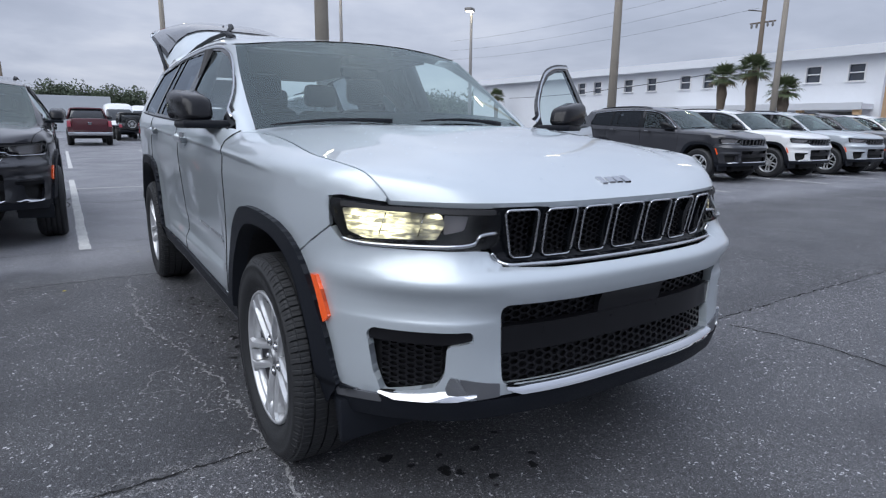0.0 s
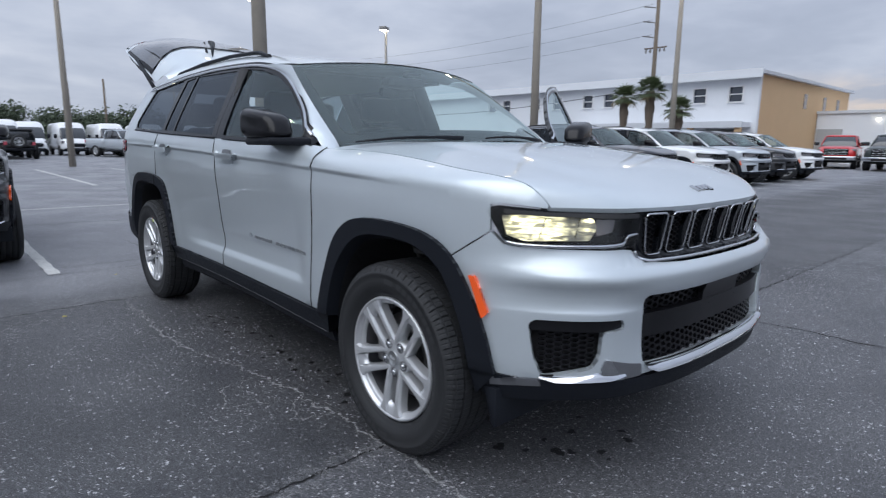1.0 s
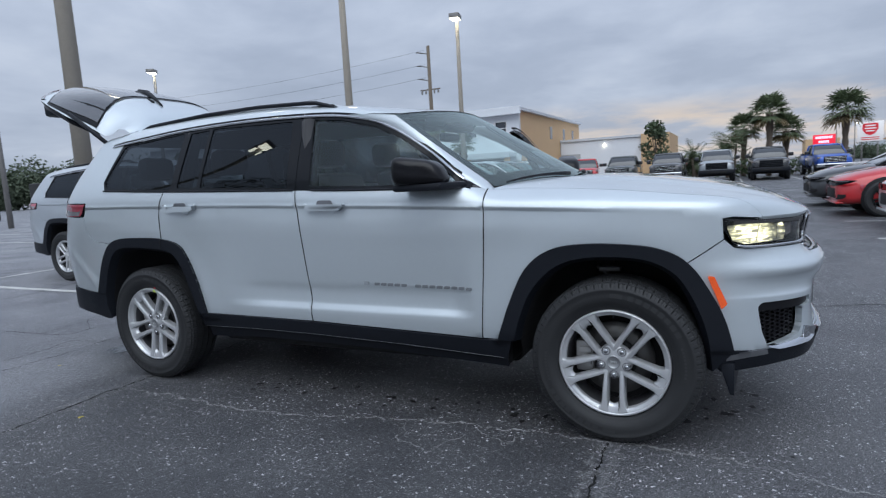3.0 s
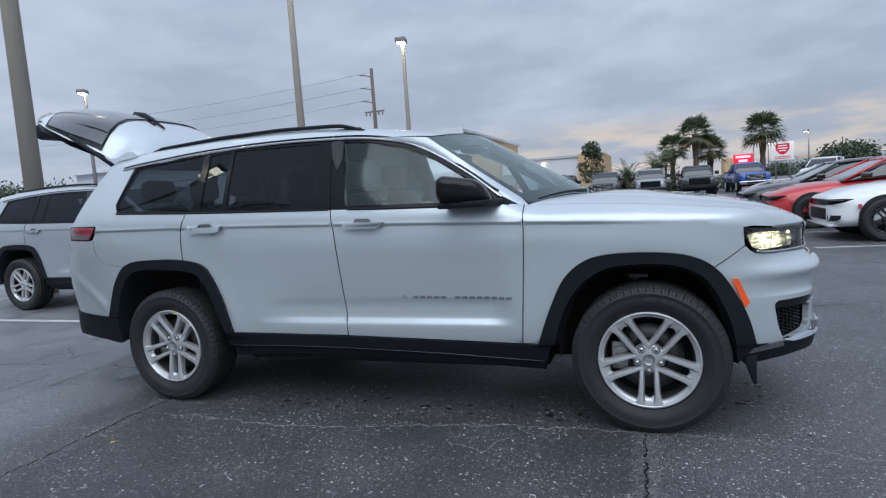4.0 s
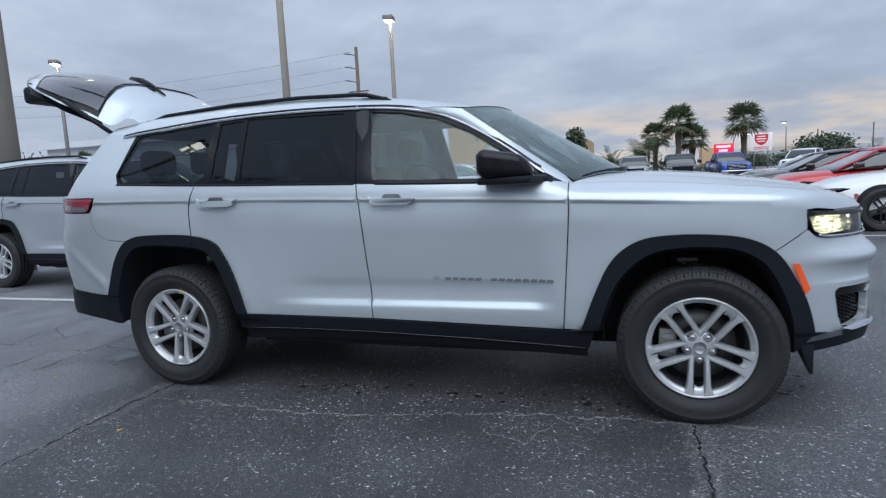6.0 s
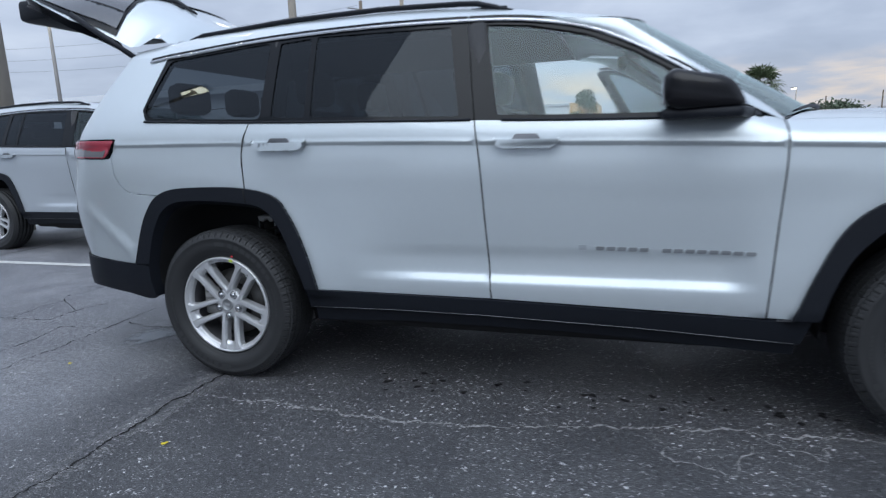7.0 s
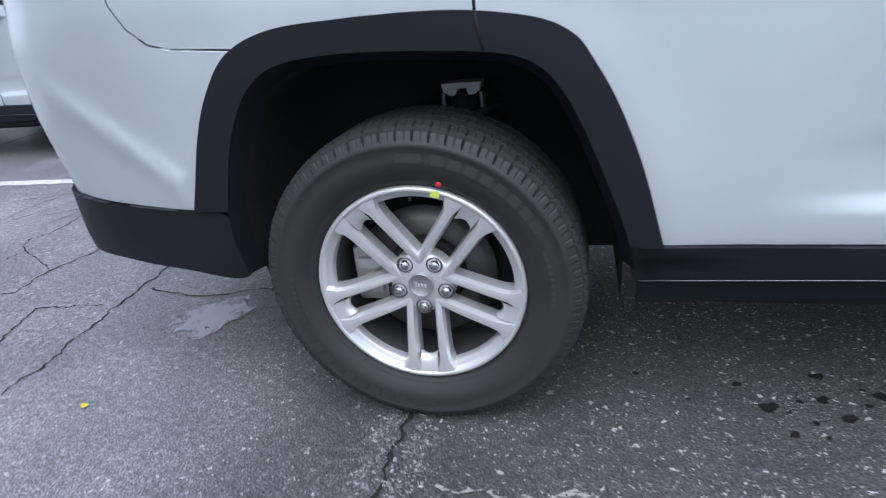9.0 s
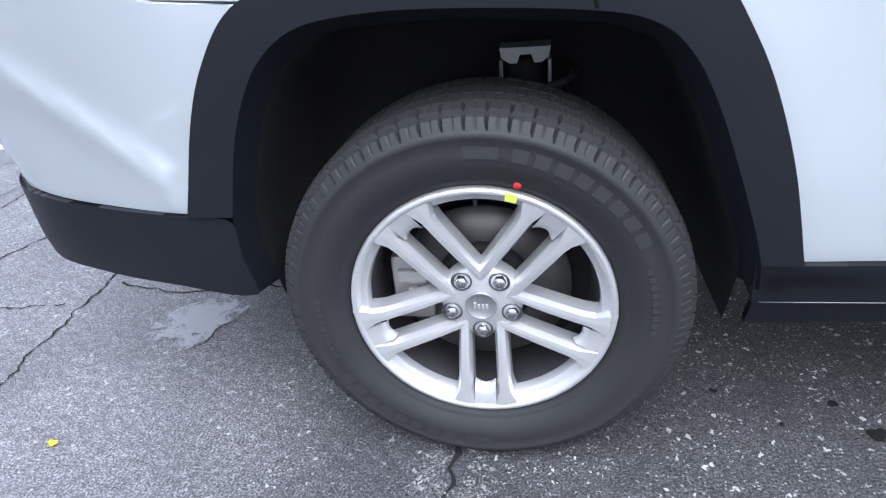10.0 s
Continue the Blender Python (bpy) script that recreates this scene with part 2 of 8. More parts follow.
LEDTEXT = material("led_sign_glow", (0.9, 0.5, 0.6), 0.4, var=0.1, emit=(1.0, 0.55, 0.75), power=1.3)
BARK = material("palm_bark", (0.14, 0.11, 0.085), 0.95, var=0.35, scale=9, bump=0.6, bump_scale=30)
FROND = material("palm_frond", (0.100, 0.130, 0.065), 0.55, var=0.3, scale=4, per_object=0.2)
DRYFROND = material("dry_frond", (0.16, 0.12, 0.06), 0.8, var=0.3, scale=4)
LEAVES = material("broad_leaves", (0.062, 0.088, 0.042), 0.6, var=0.45, scale=1.2)
WOODS = material("far_woods", (0.085, 0.110, 0.070), 0.8, var=0.4, scale=0.4)
FARWALL = material("far_pale_wall", (0.52, 0.55, 0.58), 0.8, var=0.1, scale=0.1)
WALLGREY = material("grey_block_wall", (0.40, 0.41, 0.42), 0.85, var=0.1, scale=0.8)


def asphalt_material():
    """Aged asphalt: dark binder, pale stone chips of several sizes, damp and worn patches."""
    m = bpy.data.materials.new("aged_asphalt")
    nt = nodes_of(m)
    b = nt.nodes.new("ShaderNodeBsdfPrincipled")
    out = nt.nodes.new("ShaderNodeOutputMaterial")
    link(nt, b.outputs[0], out.inputs[0])
    tc = nt.nodes.new("ShaderNodeTexCoord")

    def noise_at(scale, detail=4.0, rough=0.6):
        n = node(nt, "ShaderNodeTexNoise", Scale=scale, Detail=detail, Roughness=rough)
        link(nt, tc.outputs["Object"], n.inputs["Vector"])
        return n.outputs[0]

    def chips(scale, size, share, warp):
        v = node(nt, "ShaderNodeTexVoronoi", Scale=scale)
        mp = nt.nodes.new("ShaderNodeVectorMath")
        mp.operation = "MULTIPLY_ADD"
        wn = node(nt, "ShaderNodeTexNoise", Scale=scale * 0.9, Detail=2.0)
        link(nt, tc.outputs["Object"], wn.inputs["Vector"])
        link(nt, wn.outputs["Color"], mp.inputs[0])
        mp.inputs[1].default_value = (warp, warp, 0)
        link(nt, tc.outputs["Object"], mp.inputs[2])
        link(nt, mp.outputs[0], v.inputs["Vector"])
        rnd = nt.nodes.new("ShaderNodeSeparateColor")
        link(nt, v.outputs["Color"], rnd.inputs[0])
        here = ramp(nt, rnd.outputs[0], [(1 - share - 0.002, 0.0), (1 - share + 0.002, 1.0)])
        near = ramp(nt, v.outputs["Distance"], [(size * 0.8, 1.0), (size, 0.0)])
        return maths(nt, "MULTIPLY", here, near)

    large, mid, grain = noise_at(0.35, 5), noise_at(2.2, 5), noise_at(190, 3)
    tone = ramp(nt, maths(nt, "ADD", maths(nt, "MULTIPLY", large, 0.45), maths(nt, "MULTIPLY", mid, 0.55)),
                [(0.36, (0.036, 0.037, 0.041)), (0.50, (0.051, 0.052, 0.057)), (0.64, (0.070, 0.071, 0.076))])
    tone = mixed(nt, 1.0, tone, ramp(nt, grain, [(0.34, 0.25), (0.50, 0.90), (0.66, 2.2)]), blend="MULTIPLY")
    tone = mixed(nt, 1.0, tone, ramp(nt, noise_at(42, 4, 0.75), [(0.36, 0.70), (0.50, 1.03), (0.64, 1.5)]), blend="MULTIPLY")
    # lanes laid at different times: older paler lanes behind the rear joints, a stonier one ahead of the front joint
    sx = nt.nodes.new("ShaderNodeSeparateXYZ")
    link(nt, tc.outputs["Object"], sx.inputs[0])
    lane_x = maths(nt, "ADD", sx.outputs[0], maths(nt, "MULTIPLY", maths(nt, "SUBTRACT", noise_at(9, 3), 0.5), 0.10))
    old = ramp(nt, maths(nt, "ADD", maths(nt, "MULTIPLY", lane_x, 0.5), 1.0), [(0.62, 1.0), (0.80, 0.30), (0.955, 0.12), (0.965, 0.0)])
    older = maths(nt, "LESS_THAN", lane_x, -1.40)
    ahead = maths(nt, "GREATER_THAN", lane_x, 3.07)
    lane = maths(nt, "ADD", maths(nt, "ADD", maths(nt, "MULTIPLY", old, 2.0), maths(nt, "MULTIPLY", older, 0.2)), maths(nt, "ADD", maths(nt, "MULTIPLY", ahead, 0.35), 1.0))
    tone = mixed(nt, 1.0, tone, lane, blend="MULTIPLY")
    small = chips(260, 0.42, 0.20, 0.006)
    bigger = chips(130, 0.36, 0.20, 0.014)
    largest = chips(58, 0.30, 0.16, 0.034)
    flakes = chips(34, 0.17, 0.19, 0.065)
    worn = maths(nt, "MULTIPLY", maths(nt, "ADD", ramp(nt, mid, [(0.36, 0.3), (0.62, 1.0)]), maths(nt, "MULTIPLY", ahead, 0.3), clamp=True), maths(nt, "SUBTRACT", 1.0, maths(nt, "MULTIPLY", old, 0.3)))
    tone = mixed(nt, maths(nt, "MULTIPLY", small, maths(nt, "MULTIPLY", worn, maths(nt, "ADD", maths(nt, "MULTIPLY", ahead, 0.45), 0.40))), tone, (0.38, 0.38, 0.38))
    tone = mixed(nt, maths(nt, "MULTIPLY", bigger, maths(nt, "MULTIPLY", worn, 0.85)), tone, (0.52, 0.52, 0.53))
    tone = mixed(nt, maths(nt, "MULTIPLY", largest, maths(nt, "MULTIPLY", worn, 0.95)), tone, (0.68, 0.68, 0.69))
    tone = mixed(nt, maths(nt, "MULTIPLY", flakes, maths(nt, "MULTIPLY", worn, 0.9)), tone, (0.66, 0.66, 0.67))
    link(nt, tone, b.inputs["Base Color"])
    link(nt, ramp(nt, noise_at(1.1, 5), [(0.35, 0.36), (0.62, 0.60)]), b.inputs["Roughness"])
    h = maths(nt, "ADD", maths(nt, "MULTIPLY", grain, 0.7), maths(nt, "MULTIPLY", noise_at(140, 3), 0.6))
    bp = node(nt, "ShaderNodeBump", Strength=1.0, Distance=0.006)
    link(nt, h, bp.inputs["Height"])
    link(nt, bp.outputs[0], b.inputs["Normal"])
    return m


ASPHALT = asphalt_material()
LINEPAINT = material("worn_line_paint", (0.60, 0.60, 0.58), 0.7, var=0.55, scale=5, bump=0.4, bump_scale=200)
CRACKDARK = material("open_crack", (0.010, 0.010, 0.010), 0.9, var=0.2)
CRACKPALE = material("pale_crack_filler", (0.30, 0.30, 0.30), 0.85, var=0.5, scale=14)
CRACKEDGE = material("worn_joint_edge", (0.27, 0.27, 0.275), 0.85, var=0.4, scale=20)
WATER = material("water_bead", (0.8, 0.85, 0.9), 0.02, var=0.02, spec=0.5)


def broken_up(m, scale, level):
    """Lets a thin layer of filler break away in patches."""
    nt = m.node_tree
    b = [n for n in nt.nodes if n.type == "BSDF_PRINCIPLED"][0]
    tc = nt.nodes.new("ShaderNodeTexCoord")
    no = node(nt, "ShaderNodeTexNoise", Scale=scale, Detail=5.0, Roughness=0.7)
    link(nt, tc.outputs["Object"], no.inputs["Vector"])
    link(nt, ramp(nt, no.outputs[0], [(level - 0.04, 0.0), (level + 0.04, 1.0)]), b.inputs["Alpha"])


broken_up(CRACKPALE, 90, 0.44)
broken_up(CRACKEDGE, 130, 0.55)
broken_up(LINEPAINT, 30, 0.36)
WATER.node_tree.nodes["Principled BSDF"].inputs["Transmission Weight"].default_value = 1.0
WATER.node_tree.nodes["Principled BSDF"].inputs["IOR"].default_value = 1.33
WETSPOT = material("wet_spot", (0.014, 0.014, 0.015), 0.5, var=0.2, spec=0.3)
# pale base colour adds to the sky reflection that the water should show
PUDDLE = material("puddle_water", (0.20, 0.21, 0.23), 0.04, var=0.1, spec=0.6)
EARTH = material("far_ground", (0.06, 0.062, 0.06), 0.9, var=0.25, scale=0.3)
YELLOWLEAF = material("yellow_leaf", (0.62, 0.50, 0.02), 0.6, var=0.2)
YELLOWTAG = material("yellow_green_tag", (0.60, 0.72, 0.10), 0.5, var=0.1)
REDDOT = material("red_dot", (0.55, 0.02, 0.03), 0.5, var=0.1)
LABELWHITE = material("spring_seat_grey", (0.45, 0.45, 0.44), 0.5, var=0.2, scale=30)


def soak_away(m, scale):
    """Lets a film of water end in a ragged damp rim."""
    nt = m.node_tree
    b = [n for n in nt.nodes if n.type == "BSDF_PRINCIPLED"][0]
    tc = nt.nodes.new("ShaderNodeTexCoord")
    no = node(nt, "ShaderNodeTexNoise", Scale=scale, Detail=6.0, Roughness=0.75)
    link(nt, tc.outputs["Object"], no.inputs["Vector"])
    sub = nt.nodes.new("ShaderNodeVectorMath")
    sub.operation = "DISTANCE"
    flat = nt.nodes.new("ShaderNodeVectorMath")
    flat.operation = "MULTIPLY"
    flat.inputs[1].default_value = (1, 1, 0)
    link(nt, tc.outputs["Generated"], flat.inputs[0])
    link(nt, flat.outputs[0], sub.inputs[0])
    sub.inputs[1].default_value = (0.5, 0.5, 0)
    depth = maths(nt, "SUBTRACT", no.outputs[0], maths(nt, "MULTIPLY", sub.outputs["Value"], 0.75))
    link(nt, ramp(nt, depth, [(0.15, 0.0), (0.32, 1.0)]), b.inputs["Alpha"])


soak_away(PUDDLE, 22)
broken_up(WETSPOT, 110, 0.38)

# ---------------------------------------------------------------- mesh helpers
from mathutils.geometry import delaunay_2d_cdt


def mesh_object(name, verts, faces, mat, parent=None, label="", normals=None, smooth=True):
    me = bpy.data.meshes.new(name)
    me.from_pydata([tuple(v) for v in verts], [], [tuple(f) for f in faces])
    me.materials.append(mat)
    if smooth:
        me.polygons.foreach_set("use_smooth", [True] * len(me.polygons))
    me.update()
    if normals is not None:
        me.normals_split_custom_set_from_vertices([tuple(n) for n in normals])
    ob = new(name, me)
    if parent is not None:
        ob.parent = parent
    if label:
        tagged(ob, label)
    return ob


def part(name, bm, mat, parent=None, label="", smooth=False, sharp=35):
    """Links a bmesh as one mesh object under a thing or a part."""
    me = bpy.data.meshes.new(name)
    bmesh.ops.recalc_face_normals(bm, faces=bm.faces[:])
    if smooth:
        for f in bm.faces:
            f.smooth = True
        for e in bm.edges:
            if len(e.link_faces) == 2 and e.calc_face_angle(0) > radians(sharp):
                e.smooth = False
    bm.to_mesh(me)
    bm.free()
    me.materials.append(mat)
    ob = new(name, me)
    if parent is not None:
        ob.parent = parent
    if label:
        tagged(ob, label)
    return ob


def empty(name, label, category, group="", m=None):
    ob = new(name)
    ob.empty_display_size = 0.2
    tagged(ob, label, category, group)
    if m is not None:
        ob.matrix_basis = m
    return ob


def add_box(bm, x0, x1, y0, y1, z0, z1, bevel=0.0, m=None, seg=2):
    r = bmesh.ops.create_cube(bm, size=1.0)
    vs = r["verts"]
    bmesh.ops.scale(bm, vec=(abs(x1 - x0), abs(y1 - y0), abs(z1 - z0)), verts=vs)
    bmesh.ops.translate(bm, vec=((x0 + x1) / 2, (y0 + y1) / 2, (z0 + z1) / 2), verts=vs)
    if bevel:
        es = list({e for v in vs for e in v.link_edges})
        vs = bmesh.ops.bevel(bm, geom=es, offset=bevel, segments=seg, affect="EDGES", profile=0.5)["verts"]
    if m is not None:
        bmesh.ops.transform(bm, matrix=m, verts=vs)
    return vs


def box(name, x0, x1, y0, y1, z0, z1, mat, parent=None, label="", bevel=0.0, m=None):
    bm = bmesh.new()
    add_box(bm, x0, x1, y0, y1, z0, z1, bevel, m)
    return part(name, bm, mat, parent, label, smooth=bevel > 0)


def lathe_data(profile, n, axis="y"):
    """Rings of (radius, offset along the axis) turned round the axis."""
    verts, faces = [], []
    k = len(profile)
    for i in range(n):
        a = 2 * math.pi * i / n
        c, s = math.cos(a), math.sin(a)
        for r, o in profile:
            verts.append((r * c, o, r * s) if axis == "y" else (r * c, r * s, o))
    for i in range(n):
        for j in range(k - 1):
            a, b = i * k + j, ((i + 1) % n) * k + j
            faces.append((a, a + 1, b + 1, b))
    return verts, faces


def fixed_normals(ob):
    bm = bmesh.new()
    bm.from_mesh(ob.data)
    bmesh.ops.recalc_face_normals(bm, faces=bm.faces[:])
    bm.to_mesh(ob.data)
    bm.free()
    return ob


def lathe(name, profile, n, mat, parent=None, label="", axis="y", m=None, caps=False):
    v, f = lathe_data(profile, n, axis)
    k = len(profile)
    if caps:
        f.append([i * k for i in range(n)])
        f.append([i * k + k - 1 for i in range(n)])
    if m is not None:
        v = [m @ Vector(p) for p in v]
    ob = mesh_object(name, v, f, mat, parent, label)
    return fixed_normals(ob)


def tube(name, pts, radius, mat, parent=None, label="", sides=8, closed=False, flat=1.0):
    """A swept tube through points; flat squashes it across."""
    pts = [Vector(p) for p in pts]
    verts, faces = [], []
    n = len(pts)
    up0 = Vector((0, 0, 1))
    for i, p in enumerate(pts):
        a = pts[(i - 1) % n] if closed or i > 0 else p
        b = pts[(i + 1) % n] if closed or i < n - 1 else p
        t = (b - a).normalized()
        up = up0 if abs(t.z) < 0.9 else Vector((0, 1, 0))
        u = t.cross(up).normalized()
        w = u.cross(t).normalized()
        r = radius[i] if isinstance(radius, (list, tuple)) else radius
        for k in range(sides):
            g = 2 * math.pi * k / sides
            verts.append(p + u * (r * flat * math.cos(g)) + w * (r * math.sin(g)))
    for i in range(n if closed else n - 1):
        for k in range(sides):
            a, b = i * sides, ((i + 1) % n) * sides
            faces.append((a + k, a + (k + 1) % sides, b + (k + 1) % sides, b + k))
    if not closed:
        faces.append(tuple(range(sides)))
        faces.append(tuple(range((n - 1) * sides, n * sides)))
    ob = mesh_object(name, verts, faces, mat, parent, label)
    return fixed_normals(ob)


def spline(pts, n=6, closed=False):
    """Catmull-Rom through points of any dimension."""
    p = [np.array(q, float) for q in pts]
    out = []
    k = len(p)
    for i in range(k if closed else k - 1):
        p1, p2 = p[i], p[(i + 1) % k]
        p0 = p[(i - 1) % k] if closed or i > 0 else 2 * p1 - p2
        p3 = p[(i + 2) % k] if closed or i < k - 2 else 2 * p2 - p1
        for j in range(n):
            t = j / n
            out.append(0.5 * ((2 * p1) + (-p0 + p2) * t + (2 * p0 - 5 * p1 + 4 * p2 - p3) * t * t + (-p0 + 3 * p1 - 3 * p2 + p3) * t ** 3))
    if not closed:
        out.append(p[-1])
    return [tuple(float(c) for c in q) for q in out]


def rounded(pts, r=0.02, n=4):
    """A closed outline with its corners rounded off."""
    out = []
    k = len(pts)
    for i in range(k):
        p, a, b = Vector(pts[i]), Vector(pts[i - 1]), Vector(pts[(i + 1) % k])
        ra = min(r, (a - p).length * 0.45)
        rb = min(r, (b - p).length * 0.45)
        s, e = p + (a - p).normalized() * ra, p + (b - p).normalized() * rb
        for j in range(n + 1):
            t = j / n
            q = s * (1 - t) ** 2 + p * 2 * t * (1 - t) + e * t * t
            out.append((q.x, q.y))
    return out


def divided(ring, step):
    out = []
    for i, a in enumerate(ring):
        b = ring[(i + 1) % len(ring)]
        k = max(1, math.ceil(math.hypot(b[0] - a[0], b[1] - a[1]) / step))
        out += [(a[0] + (b[0] - a[0]) * j / k, a[1] + (b[1] - a[1]) * j / k) for j in range(k)]
    clean = [out[0]]
    for q in out[1:]:
        if math.hypot(q[0] - clean[-1][0], q[1] - clean[-1][1]) > 0.0012:
            clean.append(q)
    if math.hypot(clean[0][0] - clean[-1][0], clean[0][1] - clean[-1][1]) < 0.0012:
        clean.pop()
    return clean


def inside(P, ring):
    """Which of the points P (n x 2) lie in the closed ring."""
    R = np.array(ring)
    x, y = P[:, 0], P[:, 1]
    res = np.zeros(len(P), bool)
    x1, y1 = R[:, 0], R[:, 1]
    x2, y2 = np.roll(x1, -1), np.roll(y1, -1)
    for a, b, c, d in zip(x1, y1, x2, y2):
        if b == d:
            continue
        res ^= ((b > y) != (d > y)) & (x < (c - a) * (y - b) / (d - b) + a)
    return res


def flat_mesh(ring, step, holes=(), lines=()):
    """Triangles that fill a flat outline, with a regular grid of points inside. Gives points, triangles and boundary loops."""
    loops = [divided(ring, step)] + [divided(h, step) for h in holes]
    pts, edges = [], []
    for lp in loops:
        b = len(pts)
        pts += lp
        edges += [(b + i, b + (i + 1) % len(lp)) for i in range(len(lp))]
    R = np.array(pts)
    lo, hi = R.min(0), R.max(0)
    gx = np.arange(math.floor(lo[0] / step) * step, hi[0], step)
    gy = np.arange(math.floor(lo[1] / step) * step, hi[1], step)

    def kept(G, gap):
        ok = inside(G, loops[0])
        for h in loops[1:]:
            ok &= ~inside(G, h)
        for q in R:
            ok &= (G[:, 0] - q[0]) ** 2 + (G[:, 1] - q[1]) ** 2 > gap * gap
        return ok

    on_lines = []
    for ln in lines:
        ok = kept(np.array(ln), 0.006)
        last = None
        for q, good in zip(ln, ok):
            if not good:
                last = None
                continue
            pts.append((float(q[0]), float(q[1])))
            on_lines.append(pts[-1])
            if last is not None:
                edges.append((last, len(pts) - 1))
            last = len(pts) - 1
    G = np.array([(a, b) for a in gx for b in gy])
    if len(G):
        G = G[kept(G, 0.4 * step)]
    if len(G) and on_lines:
        ok = np.ones(len(G), bool)
        for q in on_lines:
            ok &= (G[:, 0] - q[0]) ** 2 + (G[:, 1] - q[1]) ** 2 > (0.45 * step) ** 2
        G = G[ok]
    allp = pts + [tuple(g) for g in G]
    vo, _, fo, _, _, _ = delaunay_2d_cdt([Vector(p) for p in allp], edges, [], 0, 1e-6)
    V = np.array([(v.x, v.y) for v in vo])
    T = np.array([f for f in fo if len(f) == 3])
    C = V[T].mean(axis=1)
    ok = inside(C, loops[0])
    for h in loops[1:]:
        ok &= ~inside(C, h)
    T = T[ok]
    # boundary edges
    count = {}
    for a, b, c in T:
        for e in ((a, b), (b, c), (c, a)):
            count[tuple(sorted(e))] = count.get(tuple(sorted(e)), 0) + 1
    rim = [e for e, k in count.items() if k == 1]
    return V, T, rim


CENTRE_X = (0.2, 2.6)


def panel(name, ring, mat, parent, surf, step=0.05, holes=(), lines=(), thick=0.016, label="", centre_z=0.8):
    """A sheet on a curved surface: the outline is flat (two coordinates), surf lays it into space; the rim turns inward."""
    V, T, rim = flat_mesh(ring, step, holes, lines)
    e = 0.004
    pos, nor = [], []
    for a, b in V:
        p = Vector(surf(a, b))
        du = Vector(surf(a + e, b)) - Vector(surf(a - e, b))
        dv = Vector(surf(a, b + e)) - Vector(surf(a, b - e))
        n = du.cross(dv)
        n = n.normalized() if n.length > 1e-12 else Vector((0, 0, 1))
        ref = p - Vector((min(max(p.x, CENTRE_X[0]), CENTRE_X[1]), 0, centre_z))
        if n.dot(ref) < 0:
            n = -n
        pos.append(p)
        nor.append(n)
    faces = []
    for a, b, c in T:
        g = (pos[b] - pos[a]).cross(pos[c] - pos[a])
        faces.append((a, b, c) if g.dot(nor[a]) > 0 else (a, c, b))
    if thick:
        used = {}
        for f in faces:
            for i in range(3):
                used[(f[i], f[(i + 1) % 3])] = f[(i + 2) % 3]
        for a, b in rim:
            if (a, b) not in used:
                a, b = b, a
            mid = pos[used[(a, b)]]
            o = (pos[a] + pos[b]) / 2 - mid
            o = (o - nor[a] * o.dot(nor[a]))
            o = o.normalized() if o.length > 1e-9 else nor[a]
            k = len(pos)
            pos += [pos[a], pos[b], pos[b] - nor[b] * thick, pos[a] - nor[a] * thick]
            nor += [o, o, o, o]
            faces.append((k + 1, k, k + 3, k + 2))
    return mesh_object(name, pos, faces, mat, parent, label, nor)


def strip(name, line_a, line_b, mat, parent, across=4, bulge=None, label=""):
    """A sheet between two lines of points; bulge pushes its middle out."""
    verts, faces = [], []
    n = len(line_a)
    for i, (a, b) in enumerate(zip(line_a, line_b)):
        a, b = Vector(a), Vector(b)
        for j in range(across + 1):
            t = j / across
            p = a.lerp(b, t)
            if bulge is not None:
                p = p + Vector(bulge) * (4 * t * (1 - t))
            verts.append(p)
    w = across + 1
    for i in range(n - 1):
        for j in range(across):
            faces.append((i * w + j, i * w + j + 1, (i + 1) * w + j + 1, (i + 1) * w + j))
    ob = mesh_object(name, verts, faces, mat, parent, label)
    return fixed_normals(ob)


def hexes(name, ring, cell, mat, parent, surf, wall=0.22, depth=0.012, stretch=1.0, label=""):
    """A honeycomb lattice that fills an outline on a curved surface. surf takes a third value: how far out."""
    lo, hi = np.array(ring).min(0), np.array(ring).max(0)
    dx, dz = cell * 1.5, cell * math.sqrt(3) / stretch
    verts, faces = [], []
    R = divided(ring, cell)
    cs = []
    i = 0
    x = lo[0]
    while x <= hi[0] + dx:
        z = lo[1] + (dz / 2 if i % 2 else 0)
        while z <= hi[1] + dz:
            cs.append((x, z))
            z += dz
        x += dx
        i += 1
    ok = inside(np.array(cs), R)
    for (cx, cz), good in zip(cs, ok):
        if not good:
            continue
        b = len(verts)
        for r, o in ((cell * 1.0, 0.0), (cell * (1 - wall), 0.0), (cell * (1 - wall), -depth)):
            for k in range(6):
                a = math.pi / 3 * k
                verts.append(surf(cx + r * math.cos(a), cz + r * math.sin(a) / stretch, o))
        for k in range(6):
            n = (k + 1) % 6
            faces.append((b + k, b + n, b + 6 + n, b + 6 + k))
            faces.append((b + 6 + k, b + 6 + n, b + 12 + n, b + 12 + k))
    if not faces:
        return None
    return tagged(mesh_object(name, verts, faces, mat, parent, smooth=False), label or "black honeycomb mesh of small cells", kind="stuff")


# ---- body surface of the large SUV: a plan contour wrapped round the car, set in by height ----


def superell(cx, a, b, n, k):
    out = []
    for i in range(k + 1):
        th = math.pi / 2 * i / k
        out.append((cx + a * math.sin(th) ** (2 / n), b * math.cos(th) ** (2 / n)))
    return out
HALF = 0.945


